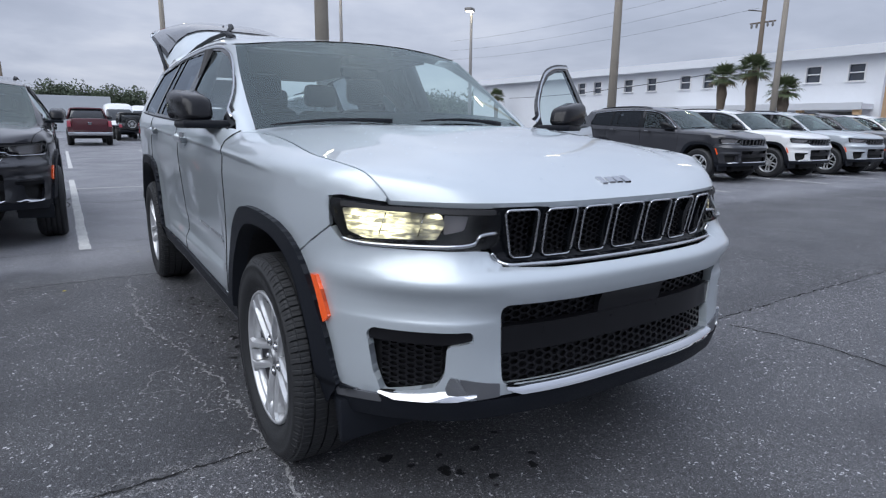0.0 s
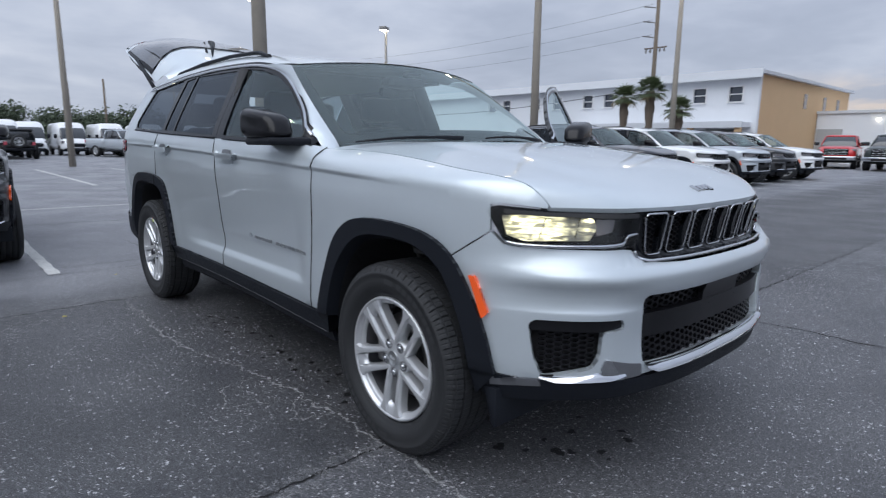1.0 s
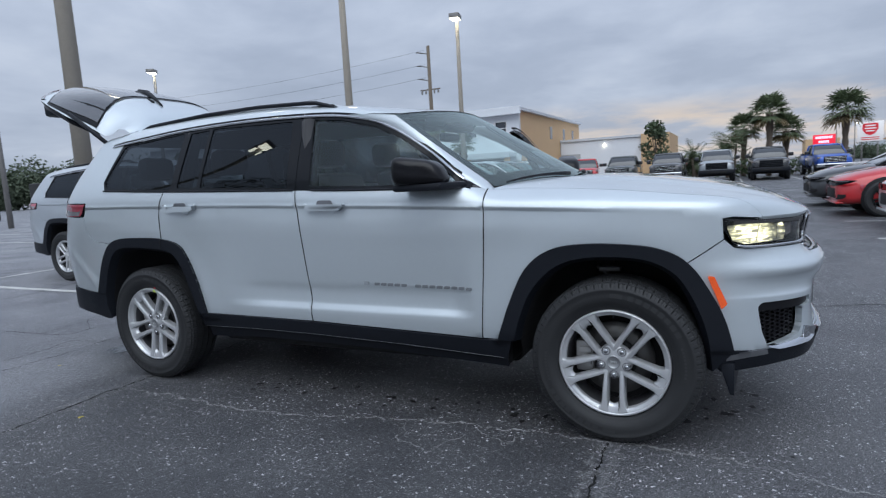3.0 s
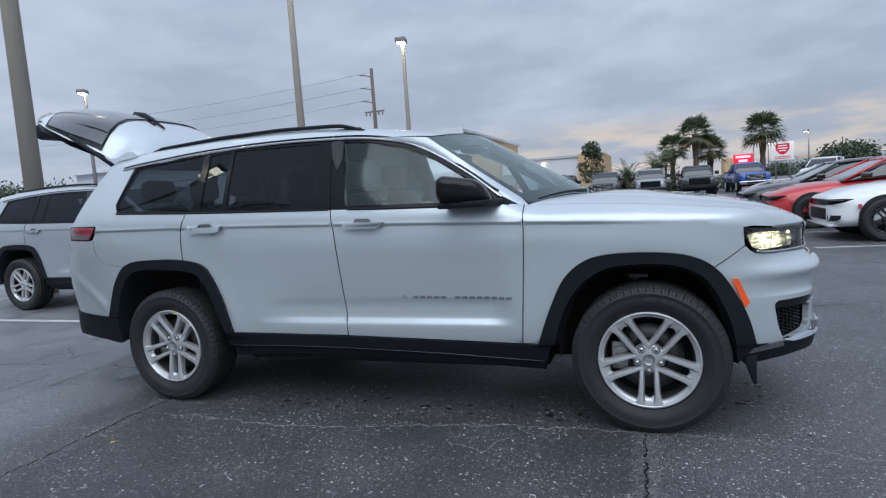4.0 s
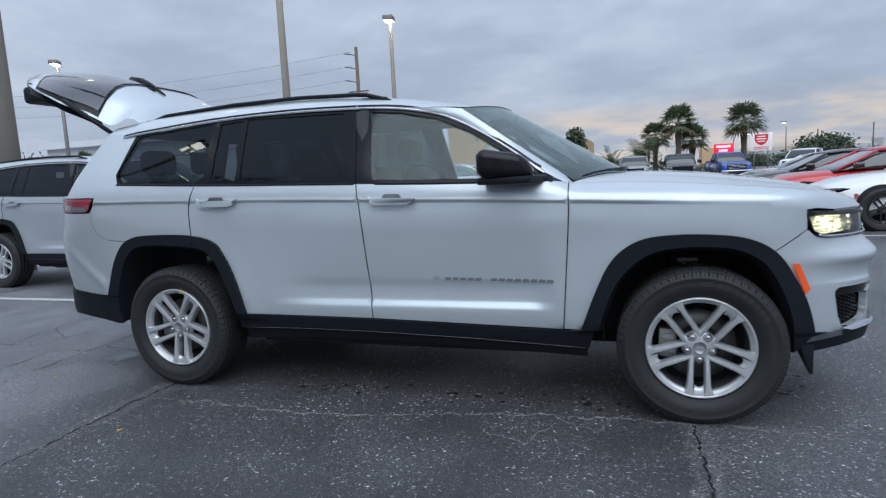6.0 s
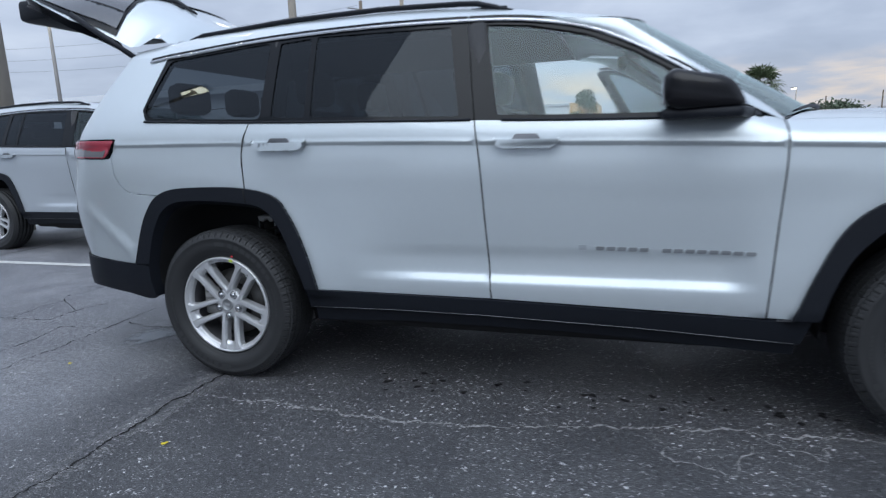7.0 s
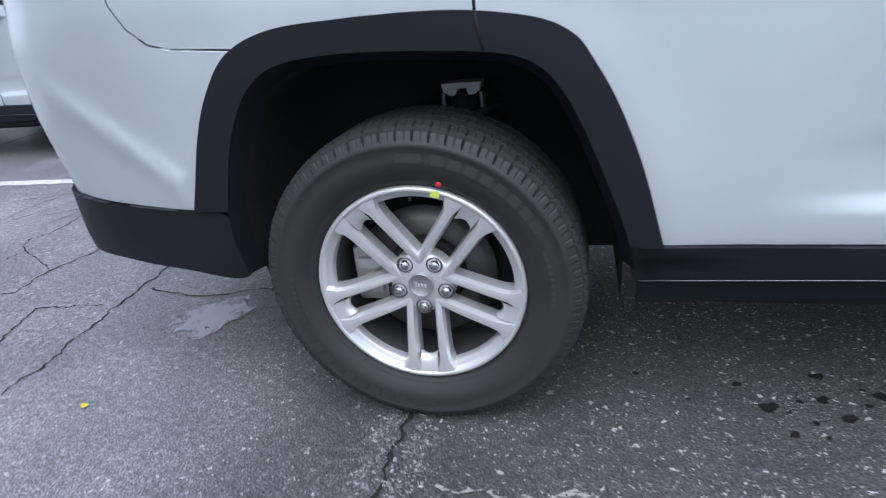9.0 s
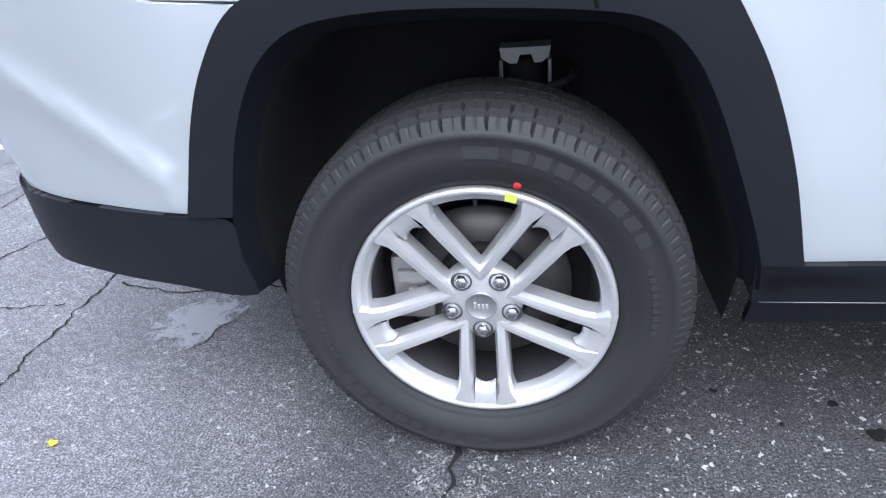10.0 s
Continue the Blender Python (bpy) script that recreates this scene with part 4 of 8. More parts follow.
def make_suv(name, label, body, step=0.045, opened=False, detail=True, group=""):
    """Nose towards +x, rear axle at the origin."""
    root = empty(name, label, "car", group)
    RT = wrapped(1)
    creases = [[(x, crease(x) + d) for x in np.arange(-0.9, 3.4, step)] for d in (-0.032, -0.014, -0.005, 0.003, 0.012, 0.030)]
    sill_lines = [[(x, z) for x in np.arange(0.5, 2.5, step)] for z in (0.525, 0.543, 0.552, 0.559, 0.566, 0.573, 0.580, 0.591, 0.61, 0.65, 0.688, 0.702, 0.72)]
    arch_f, arch_r = spline(ARCH_F, 8), spline(ARCH_R, 8)
    arch_f_in, arch_r_in = spline(ARCH_F_IN, 8), spline(ARCH_R_IN, 8)
    arch_r_low = [(-0.440, 0.41), (-0.443, 0.50)] + arch_r_in + [(0.480, 0.43)]
    dlo_top = spline(DLO_TOP, 4)
    for side in (1, -1):
        W = wrapped(side)
        # fender
        ring = [(2.448, 0.455)] + [p for p in arch_f if p[0] < 3.395] + [(3.402, 0.846), (3.555, 0.945), (3.552, 1.033), (3.60, 1.038), (3.745, 1.024)] + [(v, hood_line(v) - 0.001) for v in np.linspace(3.748, 2.482, 44)] + [(2.484, 1.05)]
        panel("fender", ring, body, root, W, step, lines=creases)
        # doors
        seam1 = [(1.312, 1.24), (1.3355, 1.063), (1.3535, 0.786), (1.374, 0.478)]
        fd = [(1.376, 0.480), (2.4445, 0.452), (2.4805, 1.05), (2.4775, 1.205), (2.40, 1.213), (1.68, 1.230), (1.316, 1.243), (1.337, 1.063), (1.355, 0.786)]
        fdoor = panel("front_door", fd, body, root, W, step, lines=creases + sill_lines)
        rear_arch_part = [p for p in arch_r if p[0] > 0.176]
        rd = [(0.174, 0.970), (0.172, 1.143), (0.213, 1.275), (0.302, 1.279), (1.3125, 1.243)] + [(a - 0.002, b) for a, b in seam1[1:3]] + [(1.373, 0.480), (0.530, 0.487)] + list(reversed(rear_arch_part[1:-1]))
        rdoor = panel("rear_door", rd, body, root, W, step, lines=creases + sill_lines)
        # quarter: body side behind the door, with the rear pillar
        q = [(0.171, 0.972), (0.169, 1.143), (0.210, 1.272), (0.302, 1.276), (-0.33, 1.305), (-0.405, 1.318), (-0.435, 1.371), (-0.372, 1.632), (-0.62, 1.660), (-0.68, 1.581), (-0.80, 1.422), (-0.87, 1.301), (-0.92, 1.232), (-0.585, 1.226),
             (-0.622, 1.135), (-0.618, 1.05), (-0.590, 1.000), (-0.548, 0.966), (-0.50, 0.953), (-0.343, 0.942)] + [p for p in arch_r if -0.330 < p[0] < 0.165]
        panel("quarter_panel", q, body, root, W, step, lines=creases)
        # rear bumper cover, half
        rb = [(-0.350, 0.936), (-0.502, 0.949), (-0.550, 0.961), (-0.594, 0.997), (-0.622, 1.05), (-0.626, 1.130), (-0.64, 1.13), (-0.95, 1.15), (-1.10, 1.13), (-1.15, 0.95), (S_REAR, 0.93), (S_REAR, 0.60), (-0.92, 0.607), (-0.526, 0.583)] + [p for p in arch_r if -0.52 < p[0] < -0.362]
        panel("rear_bumper", rb, body, root, W, step)
        rl = rounded([(-0.446, 0.579), (-0.92, 0.604), (S_REAR, 0.597), (S_REAR, 0.42), (-0.85, 0.44), (-0.62, 0.415), (-0.50, 0.388), (-0.440, 0.395)], 0.03)
        panel("lower_rear_bumper", rl, PLASTIC, root, wrapped(side, 0.012), step, thick=0.05)
        # tail lamp
        tl = rounded([(-0.588, 1.224), (-0.93, 1.230), (-1.06, 1.225), (-1.06, 1.150), (-0.93, 1.143), (-0.668, 1.138)], 0.016)
        lamp = panel("tail_lamp", tl, TAILRED, root, wrapped(side, 0.008), step)
        panel("lamp_clear_part", rounded([(-0.648, 1.186), (-1.05, 1.190), (-1.05, 1.154), (-0.675, 1.143)], 0.008), LENSGREY, lamp, wrapped(side, 0.011), step)
        panel("lamp_rim", rounded([(-0.578, 1.232), (-0.93, 1.238), (-1.06, 1.233), (-1.06, 1.140), (-0.93, 1.136), (-0.660, 1.130)], 0.018), GLOSSBLK, lamp, wrapped(side, 0.002), step)
        # wheel-arch cladding and sill
        fat = lambda line, cx: [(cx + (a - cx) * 1.008, 0.40 + (b - 0.40) * 1.008) for a, b in line]
        panel("front_arch_cladding", fat(arch_f, 3.068) + list(reversed(arch_f_in)), PLASTIC, root, wrapped(side, 0.020), 0.018, thick=0.09)
        panel("rear_arch_cladding", fat(arch_r, 0.0) + list(reversed(arch_r_in)), PLASTIC, root, wrapped(side, 0.020), 0.018, thick=0.09)
        for line, cx, nm in ((arch_f_in, 3.068, "front_arch_lip"), (arch_r_low, 0.0, "rear_arch_lip")):
            strip(nm, [W(a, b, 0.0215) for a, b in line], [W(cx + (a - cx) * 0.955, 0.40 + (b - 0.40) * 0.955, -0.03) for a, b in line], PLASTIC, root, 3)
        tube("cladding_seam", [W(a, b, 0.0208) for a, b in ((0.176, 0.972), (0.181, 0.935), (0.187, 0.903))], 0.0028, DEEP, root, sides=6)
        sill = panel("sill_cladding", [(0.478, 0.396), (0.94, 0.403), (1.37, 0.399), (1.98, 0.381), (2.57, 0.350), (2.60, 0.449), (2.44, 0.444), (1.37, 0.474), (0.464, 0.486)], PLASTIC, root, wrapped(side, 0.012), 0.05,
                     lines=[[(x, z) for x in np.arange(0.55, 2.55, 0.05)] for z in (0.405, 0.42)], thick=0.06)
        panel("sill_underside", [(0.49, 0.318), (0.97, 0.342), (1.70, 0.336), (2.56, 0.295), (2.56, 0.362), (1.98, 0.390), (1.37, 0.408), (0.94, 0.410), (0.49, 0.402)], PLASTIC, sill, wrapped(side, -0.010), 0.06)
        tube("sill_bead", [W(x, float(np.interp(x, [0.49, 0.94, 1.37, 1.98, 2.55], [0.397, 0.404, 0.400, 0.382, 0.352])), 0.013) for x in np.linspace(0.49, 2.55, 20)], 0.0011, SATINGREY, sill, sides=6)
        for host, run in ((fdoor, [(2.4462, 0.455), (2.4645, 0.75), (2.4822, 1.05), (2.4795, 1.203)]), (fdoor, [(1.3740, 0.480), (1.3543, 0.786), (1.3362, 1.063), (1.3142, 1.243)]), (rdoor, [(0.1725, 0.972), (0.1705, 1.143), (0.2115, 1.273)])):
            tube("door_seal", [W(a, b, 0.0002) for a, b in spline(run, 8)], 0.0030, DEEP, host, sides=6)
        # side windows: one black frame, panes behind it
        g_q = rounded([(-0.388, 1.327), (0.268, 1.293), (0.238, 1.668), (-0.345, 1.620), (-0.426, 1.372)], 0.03)
        g_r1 = rounded([(0.325, 1.300), (0.505, 1.293), (0.462, 1.672), (0.295, 1.660)], 0.012)
        g_r2 = rounded([(0.535, 1.292), (1.245, 1.264), (1.160, 1.664), (0.49, 1.676)], 0.014)
        g_f = rounded([(1.408, 1.262), (1.68, 1.252), (2.33, 1.236), (2.30, 1.272), (2.15, 1.372), (1.94, 1.502), (1.75, 1.585), (1.52, 1.640), (1.325, 1.660)], 0.012)
        frame_front = [(1.316, 1.244), (1.68, 1.231), (2.40, 1.214)] + [p for p in dlo_top if p[0] > 1.26] + [(1.243, 1.679)]
        frame_back = [(1.239, 1.679)] + [p for p in dlo_top if p[0] < 1.235] + [(-0.440, 1.371), (-0.405, 1.313), (0.302, 1.279), (1.312, 1.246)]
        wf = panel("window_frame", frame_front, GLOSSBLK, fdoor, wrapped(side, -0.002), step, holes=[g_f], thick=0.03)
        panel("front_pane", g_f, CLEARGLASS, wf, wrapped(side, -0.010), step, thick=0).visible_shadow = False
        wb = panel("window_surround", frame_back, GLOSSBLK, root, wrapped(side, -0.002), step, holes=[g_q, g_r1, g_r2], thick=0.03)
        for g, nm in ((g_q, "quarter_pane"), (g_r1, "rear_vent_pane"), (g_r2, "rear_pane")):
            panel(nm, g, TINTGLASS, wb, wrapped(side, -0.008), step, thick=0)
        # door upper frame and bright strip over the windows
        for keep, host in ((lambda q: q[0] > 1.243, fdoor), (lambda q: q[0] < 1.238, root)):
            run = ([(1.238, 1.679)] if host is root else []) + [q for q in dlo_top if keep(q) and q[0] < 2.37] + ([(-0.47, 1.616)] if host is root else [(1.2425, 1.679)])
            strip("window_chrome", [W(x, z + 0.001, 0.007) for x, z in run], [W(x, z + 0.015, 0.007) for x, z in run], CHROME, host, 3, (0, -0.004 * side, 0.002))
            strip("window_seal", [W(x, z + 0.0145, 0.005) for x, z in run], [W(x, z + 0.028, 0.005) for x, z in run], GLOSSBLK, host, 1)
        tube("belt_seal", [W(x, z - 0.002, 0.003) for x, z in spline(DLO_BOT, 4) if x > 1.32], 0.006, PLASTIC, fdoor, sides=6)
        tube("belt_seal", [W(x, z - 0.002, 0.003) for x, z in spline(DLO_BOT, 4) if x < 1.30], 0.006, PLASTIC, root, sides=6)
        # handles
        for door, x0, x1, z in ((fdoor, 1.397, 1.672, 1.146), (rdoor, 0.247, 0.524, 1.168)):
            boat = rounded([(x0, z + 0.017), (x1, z + 0.012), (x1 - 0.006, z - 0.006), (x1 - 0.040, z - 0.023), (x0 + 0.040, z - 0.021), (x0 + 0.006, z - 0.002)], 0.008)
            h = panel("door_handle", boat, body, door, wrapped(side, 0.034), 0.02, thick=0.034)
            panel("handle_recess", rounded([(x0 + 0.085, z - 0.048), (x1 - 0.085, z - 0.050), (x1 - 0.060, z - 0.010), (x0 + 0.060, z - 0.008)], 0.02), body, h, wrapped(side, 0.003), 0.02, thick=0.004)
            # grey panel painted as the shade in the grip opening
            panel("handle_shadow_gap", rounded([(x0 + 0.075, z + 0.006), (x1 - 0.075, z + 0.004), (x1 - 0.092, z + 0.034), (x0 + 0.092, z + 0.036)], 0.010), SATINGREY, h, wrapped(side, 0.010), 0.02, thick=0.004)
        # maker's badge on the front door as plain raised bars
        if detail:
            x = 1.745
            panel("badge_flag", rounded([(x, 0.703), (x + 0.03, 0.703), (x + 0.03, 0.724), (x, 0.724)], 0.003), SILVER2, fdoor, wrapped(side, 0.004), 0.02, thick=0.004)
            for k in range(14):
                if k == 5:
                    continue
                xa = 1.812 + 0.0425 * k
                panel("badge_bar", rounded([(xa, 0.7025 - 0.0007 * k), (xa + 0.033, 0.7025 - 0.0007 * k), (xa + 0.035, 0.718 - 0.0007 * k), (xa + 0.002, 0.718 - 0.0007 * k)], 0.004), GREYMET, fdoor, wrapped(side, 0.004), 0.03, thick=0.004)
        # mirror
        sg = -1 if side > 0 else 1
        bm = bmesh.new()
        vs = add_box(bm, 2.045, 2.285, sg * 0.915, sg * 1.085, 1.240, 1.388, 0.045, seg=4)
        for v in vs:
            t = (v.co.x - 2.045) / 0.24
            v.co.x += 0.05 * (1 - (v.co.z - 1.24) / 0.148) * t
            v.co.z -= 0.045 * t * t * ((v.co.z - 1.24) / 0.148)
            v.co.y -= sg * 0.05 * t * t * max(0, abs(v.co.y) - 0.95) / 0.13
        mir = part("mirror", bm, MIRRORCAP, fdoor, "black door mirror", smooth=True, sharp=60)
        bm = bmesh.new()
        vs = add_box(bm, 2.06, 2.38, sg * 0.865, sg * 1.05, 1.210, 1.248, 0.014)
        for v in vs:
            t = (abs(v.co.y) - 0.865) / 0.185
            v.co.x -= 0.02 * t
            if v.co.x > 2.2:
                v.co.x -= 0.05 * t
        part("mirror_foot", bm, PLASTIC, mir, smooth=True)
        bm = bmesh.new()
        add_box(bm, 2.0435, 2.05, sg * 0.95, sg * 1.05, 1.262, 1.366, 0.002)
        part("mirror_glass", bm, CHROME, mir)
        # fuel the front corner: marker lamp
        mk = rounded([(3.486, 0.790), (3.512, 0.788), (3.565, 0.668), (3.541, 0.645)], 0.006)
        panel("side_marker", mk, AMBER, root, wrapped(side, 0.014), 0.02, thick=0.014, label="orange side marker reflector")
        # windscreen pillar
        A, B = [], []
        for i in range(17):
            t = i / 16
            k = t * 5.2
            A.append(ws_edge(t) * 1.0)
            j = min(int(k), 4)
            f = k - j
            a, b = DLO_TOP[j], DLO_TOP[j + 1]
            x, z = a[0] + (b[0] - a[0]) * f, a[1] + (b[1] - a[1]) * f
            B.append(Vector(RT(x, z + 0.004, 0.0)))
        A[0] += Vector((0.02, 0.0, -0.03))
        B[0] = Vector(RT(2.474, 1.195, -0.002))
        if side < 0:
            A = [Vector((p.x, -p.y, p.z)) for p in A]
            B = [Vector((p.x, -p.y, p.z)) for p in B]
        strip("windscreen_pillar", A, B, body, root, 5, (0.006, -0.007 * side, 0.005))
    # roof, from window line to window line, back from the windscreen head
    secs = 26
    verts, faces = [], []
    nv = 40
    xs = np.linspace(1.61, -0.64, secs)
    for i, x in enumerate(xs):
        ze = float(np.interp(x, [p[0] for p in reversed(DLO_TOP)], [p[1] for p in reversed(DLO_TOP)])) + 0.005 if x > -0.366 else 1.635 - (-0.366 - x) * 0.10
        _, ye, _ = RT(x, ze)
        ye = abs(ye)
        zm = float(np.interp(x, [p[0] for p in reversed(ROOF_MID)], [p[1] for p in reversed(ROOF_MID)]))
        for j in range(nv + 1):
            v = -1 + 2 * j / nv
            v = math.copysign(abs(v) ** 0.75, v)
            p = Vector((x, v * ye, ze + (zm - ze) * (1 - abs(v) ** 8.5)))
            w = max(0, 1 - i / 6) ** 1.5
            if w > 0:
                vv = min(max(v / 0.94, -1), 1)
                h = ws_point(1.0, vv)
                edge_k = smooth(1.0, 0.9, abs(v)) if abs(v) > 0.9 else 1.0
                h = Vector((h.x, h.y, h.z + 0.004))
                p = p.lerp(h, w * edge_k)
            verts.append(p)
    for i in range(secs - 1):
        for j in range(nv):
            a = i * (nv + 1) + j
            faces.append((a, a + 1, a + nv + 2, a + nv + 1))
    roof = fixed_normals(mesh_object("roof", verts, faces, body, root))
    for side in (1, -1):
        pts = []
        for t in np.linspace(0, 1, 24):
            x = 1.42 - 1.84 * t
            ze = float(np.interp(x, [p[0] for p in reversed(ROOF_MID)], [p[1] for p in reversed(ROOF_MID)]))
            pts.append((x, -side * (0.585 - 0.02 * t), ze - 0.044 + 0.034 * min(1, 14 * t * (1 - t))))
        tube("roof_rail", pts, 0.013, PLASTIC, root, sides=8, flat=1.4)
        fx = [(1.22, 1.40), (-0.42, -0.26)]
        for xa, xb in fx:
            bm = bmesh.new()
            zt = float(np.interp((xa + xb) / 2, [p[0] for p in reversed(ROOF_MID)], [p[1] for p in reversed(ROOF_MID)]))
            add_box(bm, xa, xb, -side * 0.570, -side * 0.598, zt - 0.060, zt - 0.024, 0.012)
            part("rail_foot", bm, PLASTIC, roof, smooth=True)
    # windscreen
    gv, gf, n, k = [], [], 14, 24
    for i in range(n + 1):
        for j in range(k + 1):
            gv.append(ws_point(i / n, -1 + 2 * j / k))
    for i in range(n):
        for j in range(k):
            a = i * (k + 1) + j
            gf.append((a, a + 1, a + k + 2, a + k + 1))
    ws = fixed_normals(mesh_object("windscreen", gv, gf, WINDSHIELD, root, "large raked windscreen"))
    ws.visible_shadow = False
    # black ceramic border on the inside of the glass
    bv, bf = [], []
    ring = []
    for t in np.linspace(0, 1, 15):
        ring.append((t, -1.0, t, -0.93))
    for v in np.linspace(-1, 1, 25)[1:]:
        ring.append((1.0, v, 0.955, v * 0.93))
    for t in np.linspace(1, 0, 15)[1:]:
        ring.append((t, 1.0, t, 0.93))
    for v in np.linspace(1, -1, 25)[1:-1]:
        ring.append((0.0, v, 0.13, v * 0.93))
    for t, v, t2, v2 in ring:
        bv += [ws_point(t, v) - Vector((0.006, 0, 0.004)), ws_point(min(max(t2, 0.13), 0.955), v2) - Vector((0.006, 0, 0.004))]
    m2 = len(ring)
    for i in range(m2):
        a, b = 2 * i, 2 * ((i + 1) % m2)
        bf.append((a, a + 1, b + 1, b))
    fixed_normals(mesh_object("windscreen_border", bv, bf, GLOSSBLK, ws))
    bm = bmesh.new()
    add_box(bm, 1.90, 2.03, -0.13, 0.13, 1.56, 1.615, 0.025)
    part("mirror_sensor_box", bm, PLASTIC, ws, smooth=True)
    bm = bmesh.new()
    add_box(bm, 1.87, 1.92, -0.12, 0.12, 1.50, 1.56, 0.02)
    part("inside_mirror", bm, GLOSSBLK, ws, smooth=True)
    # cowl and wipers
    bm = bmesh.new()
    for i in range(25):
        v = -1 + 2 * i / 24
        p = ws_point(0.0, v)
        for dx, dz in ((-0.01, 0.0), (0.10, -0.012), (0.10, -0.10)):
            bm.verts.new((p.x + dx, p.y * 1.02, p.z + dz - 0.004))
    bm.verts.ensure_lookup_table()
    for i in range(24):
        for j in range(2):
            a = i * 3 + j
            bm.faces.new([bm.verts[q] for q in (a, a + 1, a + 4, a + 3)])
    part("cowl", bm, PLASTIC, root, smooth=True)
    for v0, v1 in ((-0.30, -0.93), (0.55, -0.12)):
        pts = [ws_point(0.010 + 0.022 * math.sin(math.pi * t), v0 + (v1 - v0) * t) + Vector((0.012, 0, 0.010)) for t in np.linspace(0, 1, 10)]
        wa = tube("wiper", pts, [0.013, 0.012, 0.010, 0.008, 0.008, 0.007, 0.007, 0.006, 0.005, 0.004], PLASTIC, root, sides=6)
    # hood
    nu, nw = 44, 48
    us = [1 - (1 - i / nu) ** 1.35 for i in range(nu + 1)]
    vs_ = [math.sin(math.pi / 2 * (-1 + 2 * j / nw)) for j in range(nw + 1)]
    hv = [hood_point(u, v) for u in us for v in vs_]
    hf = [(i * (nw + 1) + j, i * (nw + 1) + j + 1, (i + 1) * (nw + 1) + j + 1, (i + 1) * (nw + 1) + j) for i in range(nu) for j in range(nw)]
    rim = [i * (nw + 1) + nw for i in range(nu + 1)] + [nu * (nw + 1) + j for j in range(nw - 1, -1, -1)] + [i * (nw + 1) for i in range(nu - 1, -1, -1)]
    n0 = len(hv)
    for q in rim:
        p = hv[q]
        hv += [p.copy(), p + Vector((-0.006, -0.004 * (1 if p.y > 0 else -1), -0.022))]
    hf += [(n0 + 2 * q, n0 + 2 * q + 1, n0 + 2 * q + 3, n0 + 2 * q + 2) for q in range(len(rim) - 1)]
    hood = fixed_normals(mesh_object("hood", hv, hf, body, root))
    if detail:
        for k, (w, hgt) in enumerate([(0.022, 0.036), (0.026, 0.028), (0.026, 0.028), (0.026, 0.034)]):
            y0 = -0.062 + 0.034 * k
            verts = []
            for dy, dx in ((0, -hgt / 2), (w, -hgt / 2), (w, hgt / 2), (0, hgt / 2)):
                q = hood_point(0.925 + dx * 0.9, (y0 + dy) / 0.74)
                verts.append((q.x, q.y, q.z + 0.006))
            lower = [(a, b, c - 0.007) for a, b, c in verts]
            vv = verts + lower
            ff = [(0, 1, 2, 3), (0, 4, 5, 1), (1, 5, 6, 2), (2, 6, 7, 3), (3, 7, 4, 0)]
            fixed_normals(mesh_object("hood_badge_bar", vv, ff, CHROME, hood, smooth=False))
    # front bumper cover, whole width
    mir_s = lambda pts: pts + [(2 * S_FRONT - a, b) for a, b in reversed(pts)]
    fog = rounded([(3.700, 0.645), (3.722, 0.662), (4.03, 0.664), (4.038, 0.632), (3.955, 0.619), (3.950, 0.540), (3.925, 0.500), (3.752, 0.463), (3.722, 0.530)], 0.012)
    fog2 = [(2 * S_FRONT - a, b) for a, b in fog]
    lowg = rounded(mir_s([(4.130, 0.492), (4.120, 0.738)]), 0.03)
    top = [(3.407, 0.843), (3.559, 0.941), (3.600, 0.905), (3.665, 0.896), (4.035, 0.890), (4.085, 0.884), (4.112, 0.864), (4.130, 0.844), (4.30, 0.838), (4.55, 0.836)]
    bot = [(3.585, 0.470), (3.60, 0.458), (3.75, 0.452), (4.0, 0.452), (4.12, 0.462), (4.3, 0.470), (4.6, 0.472)]
    archfront = [p for p in arch_f if 3.41 < p[0] < 3.588]
    loop = list(reversed(bot)) + list(reversed(archfront)) + top
    ringb = loop + [(2 * S_FRONT - a, b) for a, b in reversed(loop)]
    bumper = panel("front_bumper", ringb, body, root, wrapped(1), min(step, 0.04), holes=[fog, fog2, lowg], thick=0.03,
                   lines=[[(s, z) for s in np.arange(3.5, 5.8, 0.04)] for z in (0.670, 0.682, 0.691, 0.700, 0.715, 0.735, 0.755, 0.772, 0.788, 0.801, 0.815, 0.835)])
    ringc = [(3.585, 0.455), (3.545, 0.42), (3.528, 0.375), (3.555, 0.352), (3.68, 0.368), (3.85, 0.385), (4.05, 0.390), (4.3, 0.392)]
    ringc = ringc + [(2 * S_FRONT - a, b) for a, b in reversed(ringc)]
    panel("chin", ringc, PLASTIC, root, wrapped(1, 0.006), 0.05, thick=0.05)
    for side in (1, -1):
        W = wrapped(side)
        bm = bmesh.new()
        vs = add_box(bm, 3.525, 3.590, -side * 0.56, -side * 0.87, 0.255, 0.40, 0.008)
        for v in vs:
            low = (0.40 - v.co.z) / 0.145
            v.co.x = 3.548 + (v.co.x - 3.548) * (1 - 0.75 * low) + 0.030 * low + 0.10 * max(0, 0.80 - abs(v.co.y))
            v.co.z += 0.05 * low * (1 - abs(v.co.y) / 0.87)
        part("air_deflector", bm, PLASTIC, root, "black flap ahead of the front wheel", smooth=True)
        # black sheet gives the pocket its shaded depth by colour
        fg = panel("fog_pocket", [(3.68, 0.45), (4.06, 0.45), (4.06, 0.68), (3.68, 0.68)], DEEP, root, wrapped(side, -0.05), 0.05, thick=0)
